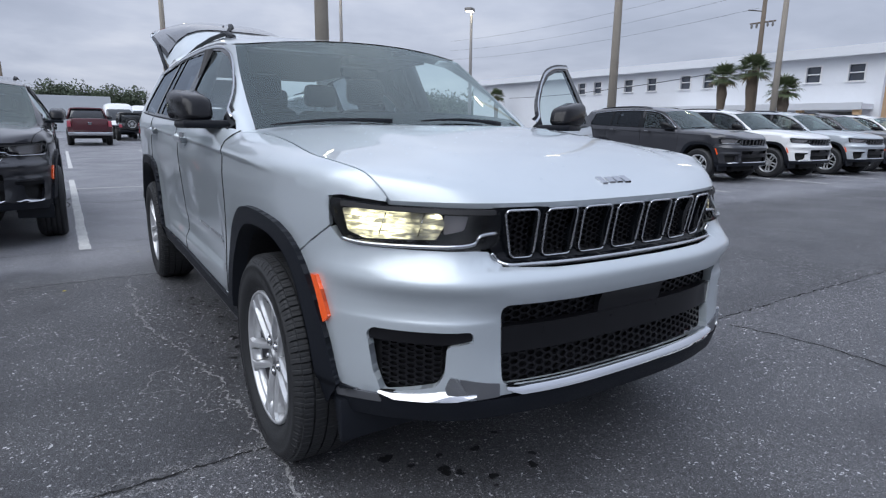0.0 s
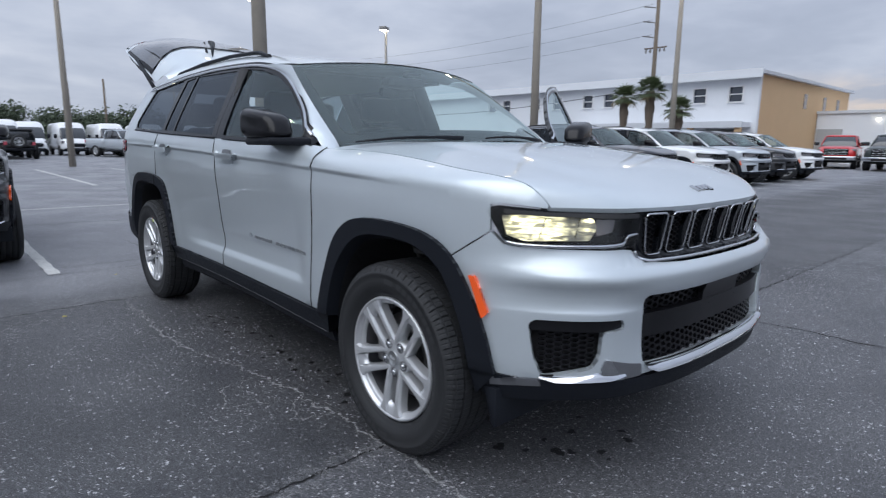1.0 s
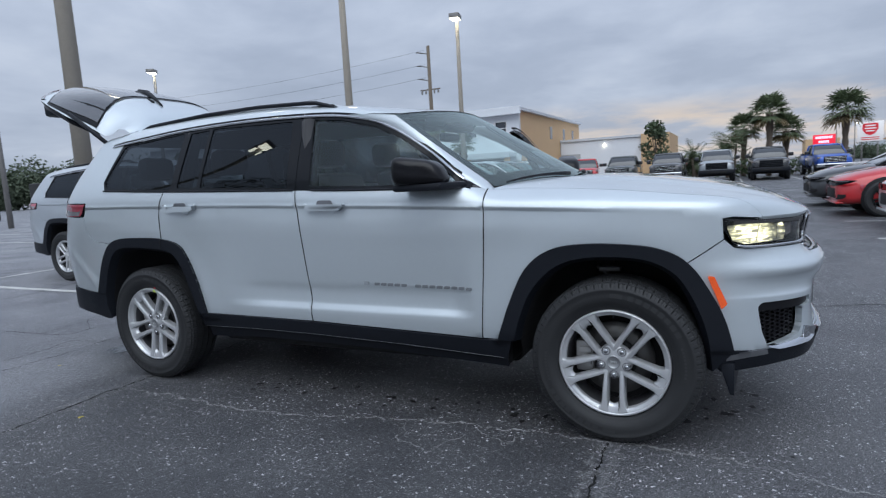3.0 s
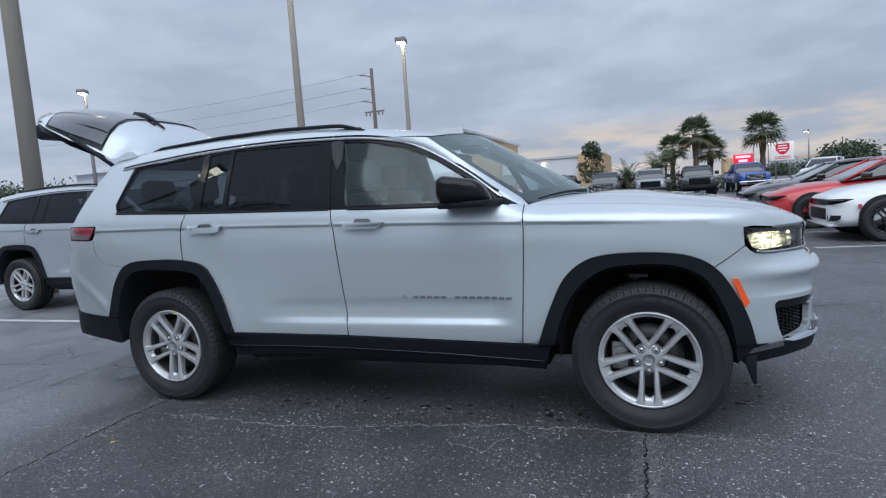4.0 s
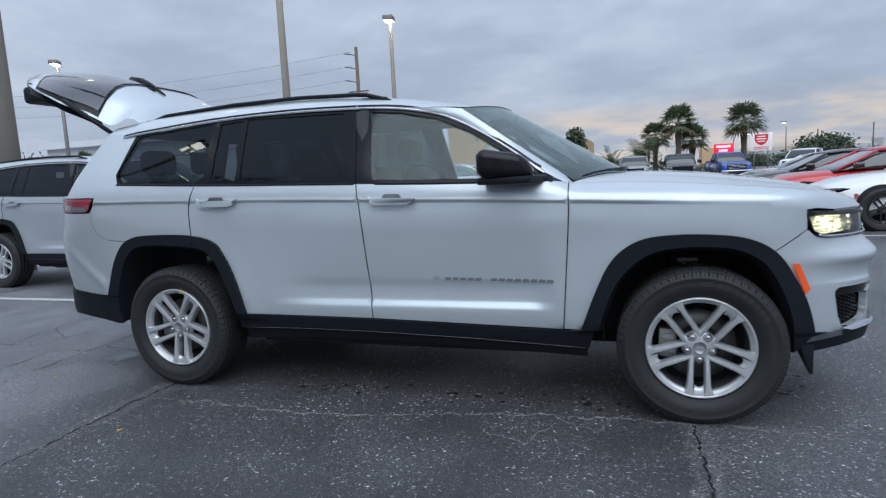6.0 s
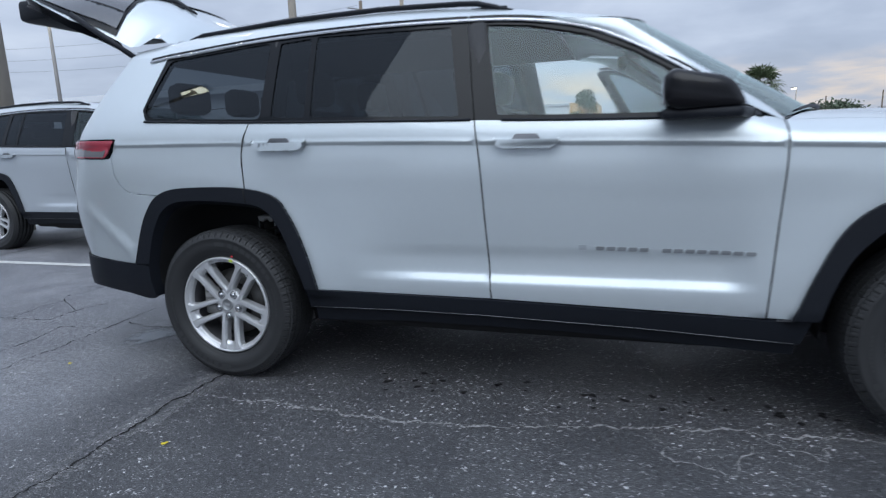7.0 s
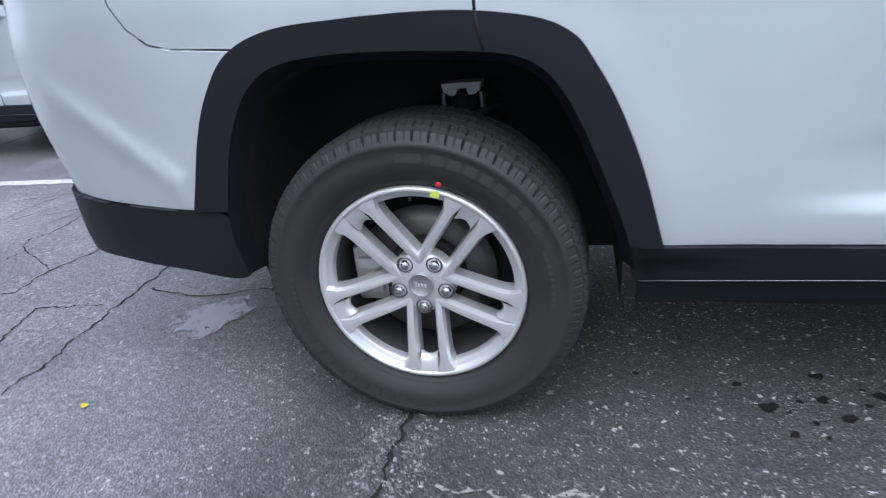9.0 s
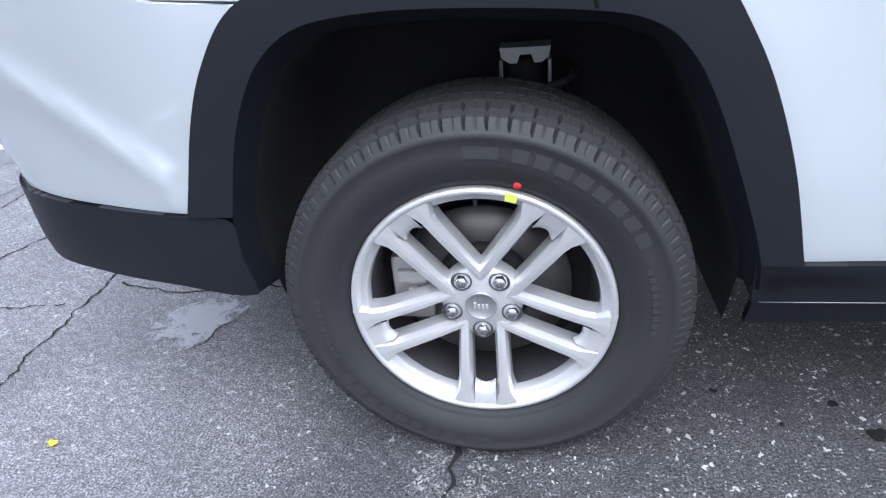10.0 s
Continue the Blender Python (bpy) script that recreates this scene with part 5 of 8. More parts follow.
        panel("pocket_visor", rounded([(3.700, 0.622), (3.70, 0.660), (4.03, 0.662), (4.036, 0.634), (3.95, 0.622)], 0.008), GRIDBLK, fg, wrapped(side, -0.012), 0.03)
        if detail:
            hexes("pocket_grid", [(3.735, 0.475), (3.95, 0.50), (3.95, 0.615), (3.715, 0.615)], 0.020, GRIDBLK, fg, wrapped(side, -0.035), wall=0.25, stretch=2.0)
        WO = wrapped(side)
        ss = list(np.linspace(3.745, 4.045, 12))
        upz = [float(np.interp(v, [3.745, 3.90, 3.95, 4.045], [0.468, 0.482, 0.497, 0.472])) for v in ss]
        loz = [float(np.interp(v, [3.745, 3.80, 4.00, 4.045], [0.456, 0.442, 0.450, 0.462])) for v in ss]
        strip("pocket_chrome", [WO(a, b, -0.014) for a, b in zip(ss, upz)], [WO(a, b + 0.012, 0.016) for a, b in zip(ss, loz)], CHROME, fg, 4, (0.004, 0, 0.006))
        if detail:
            panel("lower_valance", rounded([(3.568, 0.441), (3.666, 0.454), (3.742, 0.459), (3.752, 0.434), (3.666, 0.424), (3.568, 0.408)], 0.004), SATINGREY, root, wrapped(side, 0.009), 0.03)
            panel("lower_valance", rounded([(3.994, 0.526), (4.07, 0.509), (4.122, 0.501), (4.122, 0.462), (4.05, 0.458), (4.012, 0.478)], 0.004), SATINGREY, root, wrapped(side, 0.005), 0.03)
            panel("pocket_fin", rounded([(3.952, 0.500), (3.966, 0.532), (3.990, 0.528), (4.028, 0.466), (3.960, 0.478)], 0.004), CHROME, fg, wrapped(side, 0.008), 0.03)
        # headlamp
        hr = rounded([(3.538, 1.012), (3.556, 1.028), (3.745, 1.016), (4.13, 1.007), (4.13, 0.894), (4.03, 0.892), (3.665, 0.900), (3.605, 0.910)], 0.026)
        hl = panel("headlamp", hr, GLOSSBLK, root, wrapped(side, -0.032), 0.03, thick=0.0)
        panel("headlamp_wall", hr, GLOSSBLK, hl, wrapped(side, -0.003), 0.03, holes=[rounded([(3.562, 1.012), (3.745, 1.005), (4.085, 0.995), (4.08, 0.910), (3.672, 0.910), (3.600, 0.922)], 0.012)], thick=0.03)
        lit = [([(3.582, 0.996), (3.70, 1.003), (3.92, 0.995), (3.94, 0.962), (3.91, 0.918), (3.668, 0.914), (3.605, 0.930)], HEADLIT), ([(3.935, 0.987), (4.02, 0.984), (4.005, 0.945), (3.935, 0.932)], LENSGREY)]
        for r, mt in (lit if opened else [(a, LENSGREY) for a, _ in lit]):
            panel("lamp_element", rounded(r, 0.008), mt, hl, wrapped(side, -0.024), 0.02, thick=0.01)
        if detail:
            for k in range(2):
                sx = 3.72 + 0.13 * k
                tube("lamp_fin", [W(sx, 0.928, -0.018), W(sx + 0.02, 0.992, -0.018)], 0.0016, CHROME, hl, sides=5)
        cover = panel("lamp_cover", hr, LAMPGLASS, hl, wrapped(side, 0.002), 0.03, thick=0)
        cover.visible_shadow = False
        panel("lamp_brow", rounded([(3.60, 1.006), (3.745, 0.999), (4.11, 0.990), (4.11, 1.004), (3.745, 1.012), (3.60, 1.020)], 0.004), TRIM, hl, wrapped(side, 0.004), 0.03, thick=0.008)
        tube("lamp_chrome", [W(s, z, 0.008) for s, z in spline([(3.612, 0.914), (3.67, 0.906), (3.82, 0.904), (4.02, 0.908), (4.055, 0.932), (4.115, 0.938)], 5)], 0.006, CHROME, hl, sides=6)
    # grille
    gr = [(4.100, 1.010), (4.100, 0.875), (4.135, 0.850), (4.30, 0.846)]
    ringg = gr + [(2 * S_FRONT - a, b) for a, b in reversed(gr)]
    slots = []
    for k in range(-3, 4):
        c = S_FRONT + 0.150 * k
        cut = 0.030 if k == -3 else 0.0
        cut2 = 0.030 if k == 3 else 0.0
        slots.append(rounded([(c - 0.060, 1.001), (c + 0.060, 1.001), (c + 0.057 - cut2, 0.860), (c - 0.057 + cut, 0.860)], 0.020))
    grille = panel("grille", ringg, GLOSSBLK, root, wrapped(1, -0.004), 0.04, holes=slots, thick=0.05, label="black grille with seven chrome-ringed slots")
    # shade behind the slots, put in as a black sheet
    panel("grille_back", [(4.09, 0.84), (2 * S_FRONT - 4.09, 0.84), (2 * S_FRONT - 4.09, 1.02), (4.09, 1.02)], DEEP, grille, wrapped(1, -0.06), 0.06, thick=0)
    for sl in slots:
        c = np.array(sl).mean(0)
        WW = wrapped(1)
        tube("slot_ring", [WW(c[0] + (a - c[0]) * 1.03, c[1] + (b - c[1]) * 1.02, 0.010) for a, b in sl], 0.0042, CHROME, grille, sides=6, closed=True)
        if detail:
            hexes("slot_grid", sl, 0.0155, GRIDBLK, grille, wrapped(1, -0.016), wall=0.2, depth=0.015, stretch=1.5)
    tube("grille_chrome", [wrapped(1)(s, z, 0.008) for s, z in spline([(4.095, 0.880), (4.135, 0.850), (4.25, 0.846), (S_FRONT, 0.845), (2 * S_FRONT - 4.25, 0.846), (2 * S_FRONT - 4.135, 0.850), (2 * S_FRONT - 4.095, 0.880)], 8)], 0.008, CHROME, grille, sides=6)
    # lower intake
    # black backing sheet, painted in place of the intake's inner shade
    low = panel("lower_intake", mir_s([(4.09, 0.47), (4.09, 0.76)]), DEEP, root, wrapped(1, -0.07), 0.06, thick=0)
    if detail:
        hexes("intake_grid", mir_s([(4.125, 0.672), (4.125, 0.735)]), 0.021, GRIDBLK, low, wrapped(1, -0.03), wall=0.24, stretch=1.6)
        hexes("intake_grid", mir_s([(4.135, 0.500), (4.125, 0.580)]), 0.021, GRIDBLK, low, wrapped(1, -0.03), wall=0.24, stretch=1.6)
    panel("plate_bar", mir_s([(4.120, 0.585), (4.118, 0.668)]), GRIDBLK, low, wrapped(1, -0.006), 0.04, thick=0.03)
    panel("plate_pad", rounded(mir_s([(4.50, 0.66), (4.50, 0.745)]), 0.01), GRIDBLK, low, wrapped(1, -0.008), 0.04, thick=0.02)
    ss = list(np.linspace(4.14, 2 * S_FRONT - 4.14, 40))
    WO = wrapped(1)
    rise = lambda v: 0.020 * max(0, 1 - abs(min(v - 4.14, 2 * S_FRONT - 4.14 - v)) / 0.05)
    strip("intake_chrome", [WO(a, 0.493, -0.012) for a in ss], [WO(a, 0.466 + rise(a), 0.020) for a in ss], CHROME, low, 5, (0.007, 0, 0.004))
    # wheel housings and floor
    for line, cx in ((arch_f_in, 3.068), (arch_r_low, 0.0)):
        for side in (1, -1):
            W = wrapped(side)
            rim_line = [(cx + (a - cx) * 0.955, 0.40 + (b - 0.40) * 0.955) for a, b in line]
            rim_line = [(rim_line[0][0], 0.36)] + [p for p in rim_line if p[1] > 0.415] + [(rim_line[-1][0], 0.31)]
            vv, ff = [], []
            for a, b in rim_line:
                p = Vector(W(a, b, -0.028))
                deep = -0.545 * side
                vv += [p, Vector((p.x, p.y * 0.8 + deep * 0.2, p.z)), Vector((p.x, deep, p.z)), Vector((cx + (p.x - cx) * 0.5, deep, 0.30 + (p.z - 0.30) * 0.5)), Vector((cx, deep, 0.30))]
            for i in range(len(rim_line) - 1):
                for j in range(4):
                    k = i * 5 + j
                    ff.append((k, k + 1, k + 6, k + 5))
            fixed_normals(mesh_object("wheel_housing", vv, ff, LINER, root))
    bm = bmesh.new()
    add_box(bm, -0.85, 3.65, -0.42, 0.42, 0.235, 0.42, 0.04)
    add_box(bm, 0.60, 2.54, -0.64, 0.64, 0.235, 0.46, 0.03)
    add_box(bm, 0.56, 2.56, -0.84, 0.84, 0.285, 0.43, 0.03)
    add_box(bm, -0.98, -0.46, -0.74, 0.74, 0.38, 0.52, 0.03)
    part("underbody", bm, DEEP, root)
    # running gear that shows in the wheel housings
    if detail:
        for side in (1, -1):
            tube("rear_spring", [(0.12 + 0.055 * math.cos(a), -side * 0.66 + 0.055 * math.sin(a), 0.50 + 0.03 * a / 3) for a in np.linspace(0, 26, 120)], 0.008, DEEP, root, sides=6)
            bm = bmesh.new()
            vv, ff = [], []
            outline = [(-0.050, 0.0), (-0.046, -0.020), (-0.030, -0.030), (-0.016, -0.030), (-0.010, -0.014), (0.012, -0.014), (0.018, -0.030), (0.032, -0.030), (0.046, -0.020), (0.050, 0.0)]
            for y in (0.655, 0.59):
                vv += [(0.080 + a, -side * y, 0.800 + b) for a, b in outline]
            m = len(outline)
            ff = [tuple(range(m)), tuple(range(m, 2 * m))] + [(i, (i + 1) % m, m + (i + 1) % m, m + i) for i in range(m)]
            seat_ob = fixed_normals(mesh_object("spring_seat", vv, ff, LABELWHITE, root, "pale grey notched upper spring seat", smooth=False))
            bm2 = bmesh.new()
            add_box(bm2, 0.028, 0.036, -side * 0.61, -side * 0.65, 0.70, 0.775, 0.002)
            part("seat_bracket", bm2, GREYMET, seat_ob)
            bm2 = bmesh.new()
            add_box(bm2, 0.124, 0.132, -side * 0.61, -side * 0.65, 0.70, 0.775, 0.002)
            part("seat_bracket", bm2, GREYMET, seat_ob)
            bm.free()
            tube("shock_absorber", [(0.078, -side * 0.60, 0.42), (0.080, -side * 0.62, 0.775)], 0.036, DEEP, root, sides=12)
            tube("front_strut", [(3.05, -side * 0.68, 0.42), (3.0, -side * 0.62, 0.95)], 0.045, DEEP, root, sides=12)
            tube("brake_hose", [(3.10, -side * 0.72, 0.62), (3.07, -side * 0.76, 0.74), (3.00, -side * 0.75, 0.80), (2.98, -side * 0.66, 0.78)], 0.010, STEEL, root, sides=6)
            bm = bmesh.new()
            add_box(bm, 3.00, 3.10, -side * 0.70, -side * 0.76, 0.775, 0.80, 0.006)
            part("strut_bracket", bm, STEEL, root)
    # cabin
    bm = bmesh.new()
    add_box(bm, -0.70, 2.55, -0.53, 0.53, 0.44, 0.50)
    add_box(bm, 0.60, 2.48, -0.80, 0.80, 0.445, 0.505)
    part("cabin_floor", bm, TRIM, root)
    bm = bmesh.new()
    add_box(bm, -0.60, 1.60, -0.62, 0.62, 1.64, 1.66, 0.0)
    part("headliner", bm, HEADLINER, root)
    bm = bmesh.new()
    add_box(bm, 2.05, 2.62, -0.78, 0.78, 0.92, 1.17, 0.08)
    part("dashboard", bm, TRIM, root, smooth=True)
    rows = [(1.40, (-0.38, 0.38), 0.52), (0.52, (-0.38, 0.38), 0.54), (-0.42, (-0.26, 0.26), 0.46)]
    for x, ys, w in rows:
        for y in ys:
            bm = bmesh.new()
            add_box(bm, x - 0.02, x + 0.50, y - w / 2, y + w / 2, 0.66, 0.84, 0.06)
            seat = part("seat", bm, SEAT, root, smooth=True)
            bm = bmesh.new()
            vs = add_box(bm, x - 0.10, x + 0.06, y - w / 2 + 0.02, y + w / 2 - 0.02, 0.74, 1.34, 0.06)
            for v in vs:
                v.co.x -= (v.co.z - 0.8) * 0.28
                v.co.y = y + (v.co.y - y) * (1 - 0.35 * max(0, v.co.z - 0.95))
            part("backrest", bm, SEAT, seat, smooth=True)
            bm = bmesh.new()
            vs = add_box(bm, x - 0.30, x - 0.17, y - 0.14, y + 0.14, 1.375, 1.56, 0.05)
            part("headrest", bm, SEAT, seat, smooth=True)
    st = tube("steering_wheel", [(1.98 + 0.06 * math.sin(a), 0.38 + 0.185 * math.cos(a), 1.08 + 0.175 * math.sin(a)) for a in np.linspace(0, 2 * math.pi, 28)[:-1]], 0.016, TRIM, root, sides=8, closed=True)
    bm = bmesh.new()
    add_box(bm, 1.97, 2.10, 0.30, 0.46, 1.03, 1.12, 0.03)
    part("steering_hub", bm, TRIM, st, smooth=True)
    for side in (1, -1):
        tube("centre_pillar", [(1.36, -side * 0.84, 1.20), (1.28, -side * 0.68, 1.65)], 0.05, TRIM, root, sides=8)
        tube("rear_inner_pillar", [(0.30, -side * 0.84, 1.25), (0.27, -side * 0.66, 1.65)], 0.05, TRIM, root, sides=8)
    # tailgate
    if opened:
        prof = [(-0.40, 1.775), (-0.47, 1.880), (-0.62, 1.975), (-0.80, 2.065), (-0.97, 2.130), (-1.15, 2.180), (-1.35, 2.218), (-1.52, 2.238), (-1.67, 2.235), (-1.74, 2.20)]
        half = [0.60, 0.63, 0.65, 0.66, 0.68, 0.69, 0.70, 0.70, 0.68, 0.66]
    else:
        prof = [(-0.66, 1.72), (-0.75, 1.62), (-0.88, 1.45), (-0.99, 1.28), (-1.06, 1.16), (-1.09, 1.00), (-1.10, 0.85), (-1.09, 0.74)]
        half = [0.56, 0.62, 0.66, 0.70, 0.72, 0.72, 0.70, 0.66]
    pr = spline([(a, b, c) for (a, b), c in zip(prof, half)], 3)
    na = 14
    def sag(i):
        return (0.08 + 0.17 * smooth(0.0, 0.2, i / (len(pr) - 1)) - 0.09 * smooth(0.45, 1.0, i / (len(pr) - 1))) if opened else 0.09

    def expo(i):
        return 5.0 - 2.6 * smooth(0.25, 0.85, i / (len(pr) - 1)) if opened else 2.3

    def bend(i, v):
        """The gate's lower edge is bowed: its corners lie nearer the hinge."""
        return 0.30 * abs(v) ** 2.5 * smooth(0.35, 1.0, i / (len(pr) - 1)) if opened else 0.0

    def skin(d, wf, mat, nm, i0, i1, lab="", v0=-1.0, v1=1.0):
        vv, ff = [], []
        for i in range(i0, i1):
            x, z, h = pr[i]
            a, b = pr[max(i - 1, 0)], pr[min(i + 1, len(pr) - 1)]
            tx, tz = b[0] - a[0], b[1] - a[1]
            l = math.hypot(tx, tz)
            nx, nz = (tz / l, -tx / l)
            for j in range(na + 1):
                v = v0 + (v1 - v0) * j / na
                c = d - sag(i) * abs(v * wf) ** expo(i)
                vv.append((x + nx * c + bend(i, v * wf), v * h * wf, z + nz * c))
        for i in range(i1 - i0 - 1):
            for j in range(na):
                a = i * (na + 1) + j
                ff.append((a, a + 1, a + na + 2, a + na + 1))
        return mesh_object(nm, vv, ff, mat, gate if nm != "tailgate" else root, lab)
    gate = None
    L = len(pr)
    gate = fixed_normals(skin(0.0, 1.0, body, "tailgate", 0, L, "raised liftgate" if opened else ""))
    if opened:
        fixed_normals(skin(-0.075, 0.95, GATETRIM, "gate_trim", 7, L - 1, "dark grey inner trim"))
        def glass(nm, d, mat, u0, u1, wide, lab):
            vv, ff, nu = [], [], 14
            for a in range(nu + 1):
                for j in range(na + 1):
                    v = -1 + 2 * j / na
                    s0, s1 = u0 - 2.2 * abs(v) ** 3, u1 - 1.6 * abs(v) ** 3
                    u = s0 + (s1 - s0) * a / nu
                    i = min(int(u), L - 2)
                    f = u - i
                    x, z, h = (pr[i][q] + (pr[i + 1][q] - pr[i][q]) * f for q in range(3))
                    tx, tz = pr[i + 1][0] - pr[i][0], pr[i + 1][1] - pr[i][1]
                    l = math.hypot(tx, tz)
                    sg = sag(i) + (sag(i + 1) - sag(i)) * f
                    c = d - sg * abs(v * wide) ** expo(u)
                    vv.append((x + tz / l * c + bend(u, v * wide), v * h * wide, z - tx / l * c))
            for a in range(nu):
                for j in range(na):
                    k = a * (na + 1) + j
                    ff.append((k, k + 1, k + na + 2, k + na + 1))
            return fixed_normals(mesh_object(nm, vv, ff, mat, gate, lab))
        glass("window_seal", 0.004, GLOSSBLK, 9.0, 20.6, 0.99, "black seal round the rear window")
        glass("rear_window", 0.008, TINTSKIN, 9.5, 20.2, 0.96, "dark tinted rear window")
        for side in (1, -1):
            pts = [Vector((x, side * h * 0.985, z)) for x, z, h in pr]
            low = []
            for i, (x, z, h) in enumerate(pr):
                a, b = pr[max(i - 1, 0)], pr[min(i + 1, L - 1)]
                tx, tz = b[0] - a[0], b[1] - a[1]
                l = math.hypot(tx, tz)
                low.append(Vector((x - tz / l * 0.10, side * h * 0.95, z + tx / l * 0.10)))
            top = [Vector((p.x, p.y, p.z)) for p in pts]
            for i, (x, z, h) in enumerate(pr):
                a, b = pr[max(i - 1, 0)], pr[min(i + 1, L - 1)]
                tx, tz = b[0] - a[0], b[1] - a[1]
                l = math.hypot(tx, tz)
                top[i] = Vector((x - tz / l * sag(i) + bend(i, 1), side * h, z + tx / l * sag(i)))
                low[i] = Vector((x - tz / l * (sag(i) + 0.05) + bend(i, 1), side * h * 0.96, z + tx / l * (sag(i) + 0.05)))
            strip("gate_edge", top[6:], low[6:], GLOSSBLK, gate, 2)
            tube("gas_strut", [(-1.05, side * 0.67, 1.93), (-0.62, side * 0.67, 1.655)], 0.016, PLASTIC, gate, sides=8)
        bm = bmesh.new()
        add_box(bm, -1.66, -1.40, -0.50, 0.50, 1.97, 2.10, 0.03)
        part("gate_latch_panel", bm, PLASTIC, gate, smooth=True)
        wip = tube("rear_wiper", [(-1.08, 0.0, 2.165), (-0.97, -0.02, 2.145), (-0.82, -0.08, 2.090), (-0.62, -0.16, 1.985)], [0.028, 0.026, 0.016, 0.006], PLASTIC, gate, sides=6)
        tube("wiper_blade", [(-1.02, -0.08, 2.150), (-0.70, -0.18, 2.020)], 0.012, PLASTIC, wip, sides=6)
        for va, vb in ((-0.98, -0.55), (0.55, 0.98)):
            fixed_normals(skin(0.008, 1.0, TAILRED, "gate_lamp", 23, 26, "red tail lamp on the gate", va, vb))
    else:
        bm = bmesh.new()
        add_box(bm, -1.10, -0.60, -0.74, 0.74, 0.70, 1.55, 0.02)
        part("cargo_back", bm, TRIM, root)
        rw = fixed_normals(skin(0.006, 0.84, FARGLASS, "rear_window", 2, 9))
    return root

# ---------------------------------------------------------------- the silver SUV
hero = make_suv("suv", "silver seven-slot three-row SUV with liftgate raised and driver's door open", SILVER, 0.04, opened=True)
for x, marks in ((FRONT_AXLE, False), (REAR_AXLE, True)):
    make_wheel(hero, Matrix.Translation((x, -0.957, 0.383)) @ Matrix.Rotation(radians(0 if marks else 1), 4, "Y"), True, marks=marks)
    make_wheel(hero, Matrix.Translation((x, 0.957, 0.383)) @ Matrix.Rotation(math.pi, 4, "Z"), True)
# driver's door, swung open about its front hinge
left_door = [o for o in hero.children if o.name.startswith("front_door")][1]
hinge = Vector((2.46, 0.90, 0))
left_door.matrix_basis = Matrix.Translation(hinge) @ Matrix.Rotation(radians(-62), 4, "Z") @ Matrix.Translation(-hinge)
inner = box("door_lining", 1.42, 2.42, 0.80, 0.86, 0.55, 1.20, TRIM, left_door, bevel=0.03)


def water_beads(n, seed):
    """Rain beads on the hood: small flattened domes."""
    r2 = random.Random(seed)
    vv, ff = [], []
    for _ in range(n):
        u, v = r2.uniform(0.08, 0.93), r2.uniform(-0.95, 0.95)
        c, e1, e2 = hood_point(u, v), hood_point(u + 0.01, v), hood_point(u, v + 0.01)
        tu, tv = (e1 - c).normalized(), (e2 - c).normalized()
        up = tu.cross(tv).normalized()
        if up.z < 0:
            up = -up
        tv = up.cross(tu)
        r = r2.choice((0.0012, 0.0016, 0.002, 0.0026, 0.0034))
        b = len(vv)
        for rr, h in ((1.0, 0.0), (0.86, 0.32), (0.5, 0.52)):
            for k in range(8):
                a = math.pi / 4 * k
                vv.append(c + tu * (r * rr * math.cos(a)) + tv * (r * rr * math.sin(a)) + up * (r * h + 0.0004))
        vv.append(c + up * (r * 0.58 + 0.0004))
        for ring in (0, 8):
            for k in range(8):
                ff.append((b + ring + k, b + ring + (k + 1) % 8, b + ring + 8 + (k + 1) % 8, b + ring + 8 + k))
        ff += [(b + 16 + k, b + 16 + (k + 1) % 8, b + 24) for k in range(8)]
    return tagged(mesh_object("water_beads", vv, ff, WATER), "small rain beads on the silver hood", "water", kind="stuff")


water_beads(420, 21)

# ---------------------------------------------------------------- ground
def ground_sheet():
    xs = [-900, -300, -100, -40, 40, 100, 300, 900]
    v = [(x, y, 0) for y in xs for x in xs]
    n = len(xs)
    f = [(j * n + i, j * n + i + 1, (j + 1) * n + i + 1, (j + 1) * n + i) for j in range(n - 1) for i in range(n - 1)]
    return tagged(mesh_object("ground", v, f, ASPHALT, smooth=False), "aged cracked asphalt of a car park", "ground", kind="structure")


ground = ground_sheet()
RND = random.Random(7)


def ribbon_data(pts, width, wobble, z=0.003, step=0.05, fray=0.5):
    """A flat, uneven strip along points on the ground."""
    line = []
    for a, b in zip(pts, pts[1:]):
        k = max(1, int(math.hypot(b[0] - a[0], b[1] - a[1]) / step))
        line += [(a[0] + (b[0] - a[0]) * i / k, a[1] + (b[1] - a[1]) * i / k) for i in range(k)]
    line.append(pts[-1])
    out = []
    drift = 0.0
    for i, (x, y) in enumerate(line):
        a, b = line[max(i - 1, 0)], line[min(i + 1, len(line) - 1)]
        tx, ty = b[0] - a[0], b[1] - a[1]
        l = math.hypot(tx, ty) or 1
        drift = drift * 0.7 + RND.uniform(-wobble, wobble)
        nx, ny = -ty / l, tx / l
        w = width * (1 + RND.uniform(-fray, fray)) / 2
        cx, cy = x + nx * drift, y + ny * drift
        out += [(cx + nx * w, cy + ny * w, z), (cx - nx * w, cy - ny * w, z)]
    return out, [(2 * i, 2 * i + 1, 2 * i + 3, 2 * i + 2) for i in range(len(line) - 1)]


def ribbon(name, pts, width, mat, wobble=0.012, z=0.003, step=0.04, fray=0.6, label="crack in the asphalt", category="crack"):
    v, f = ribbon_data(pts, width, wobble, z, step, fray)
    ob = mesh_object(name, v, f, mat, smooth=False)
    return tagged(ob, label, category, kind="structure")


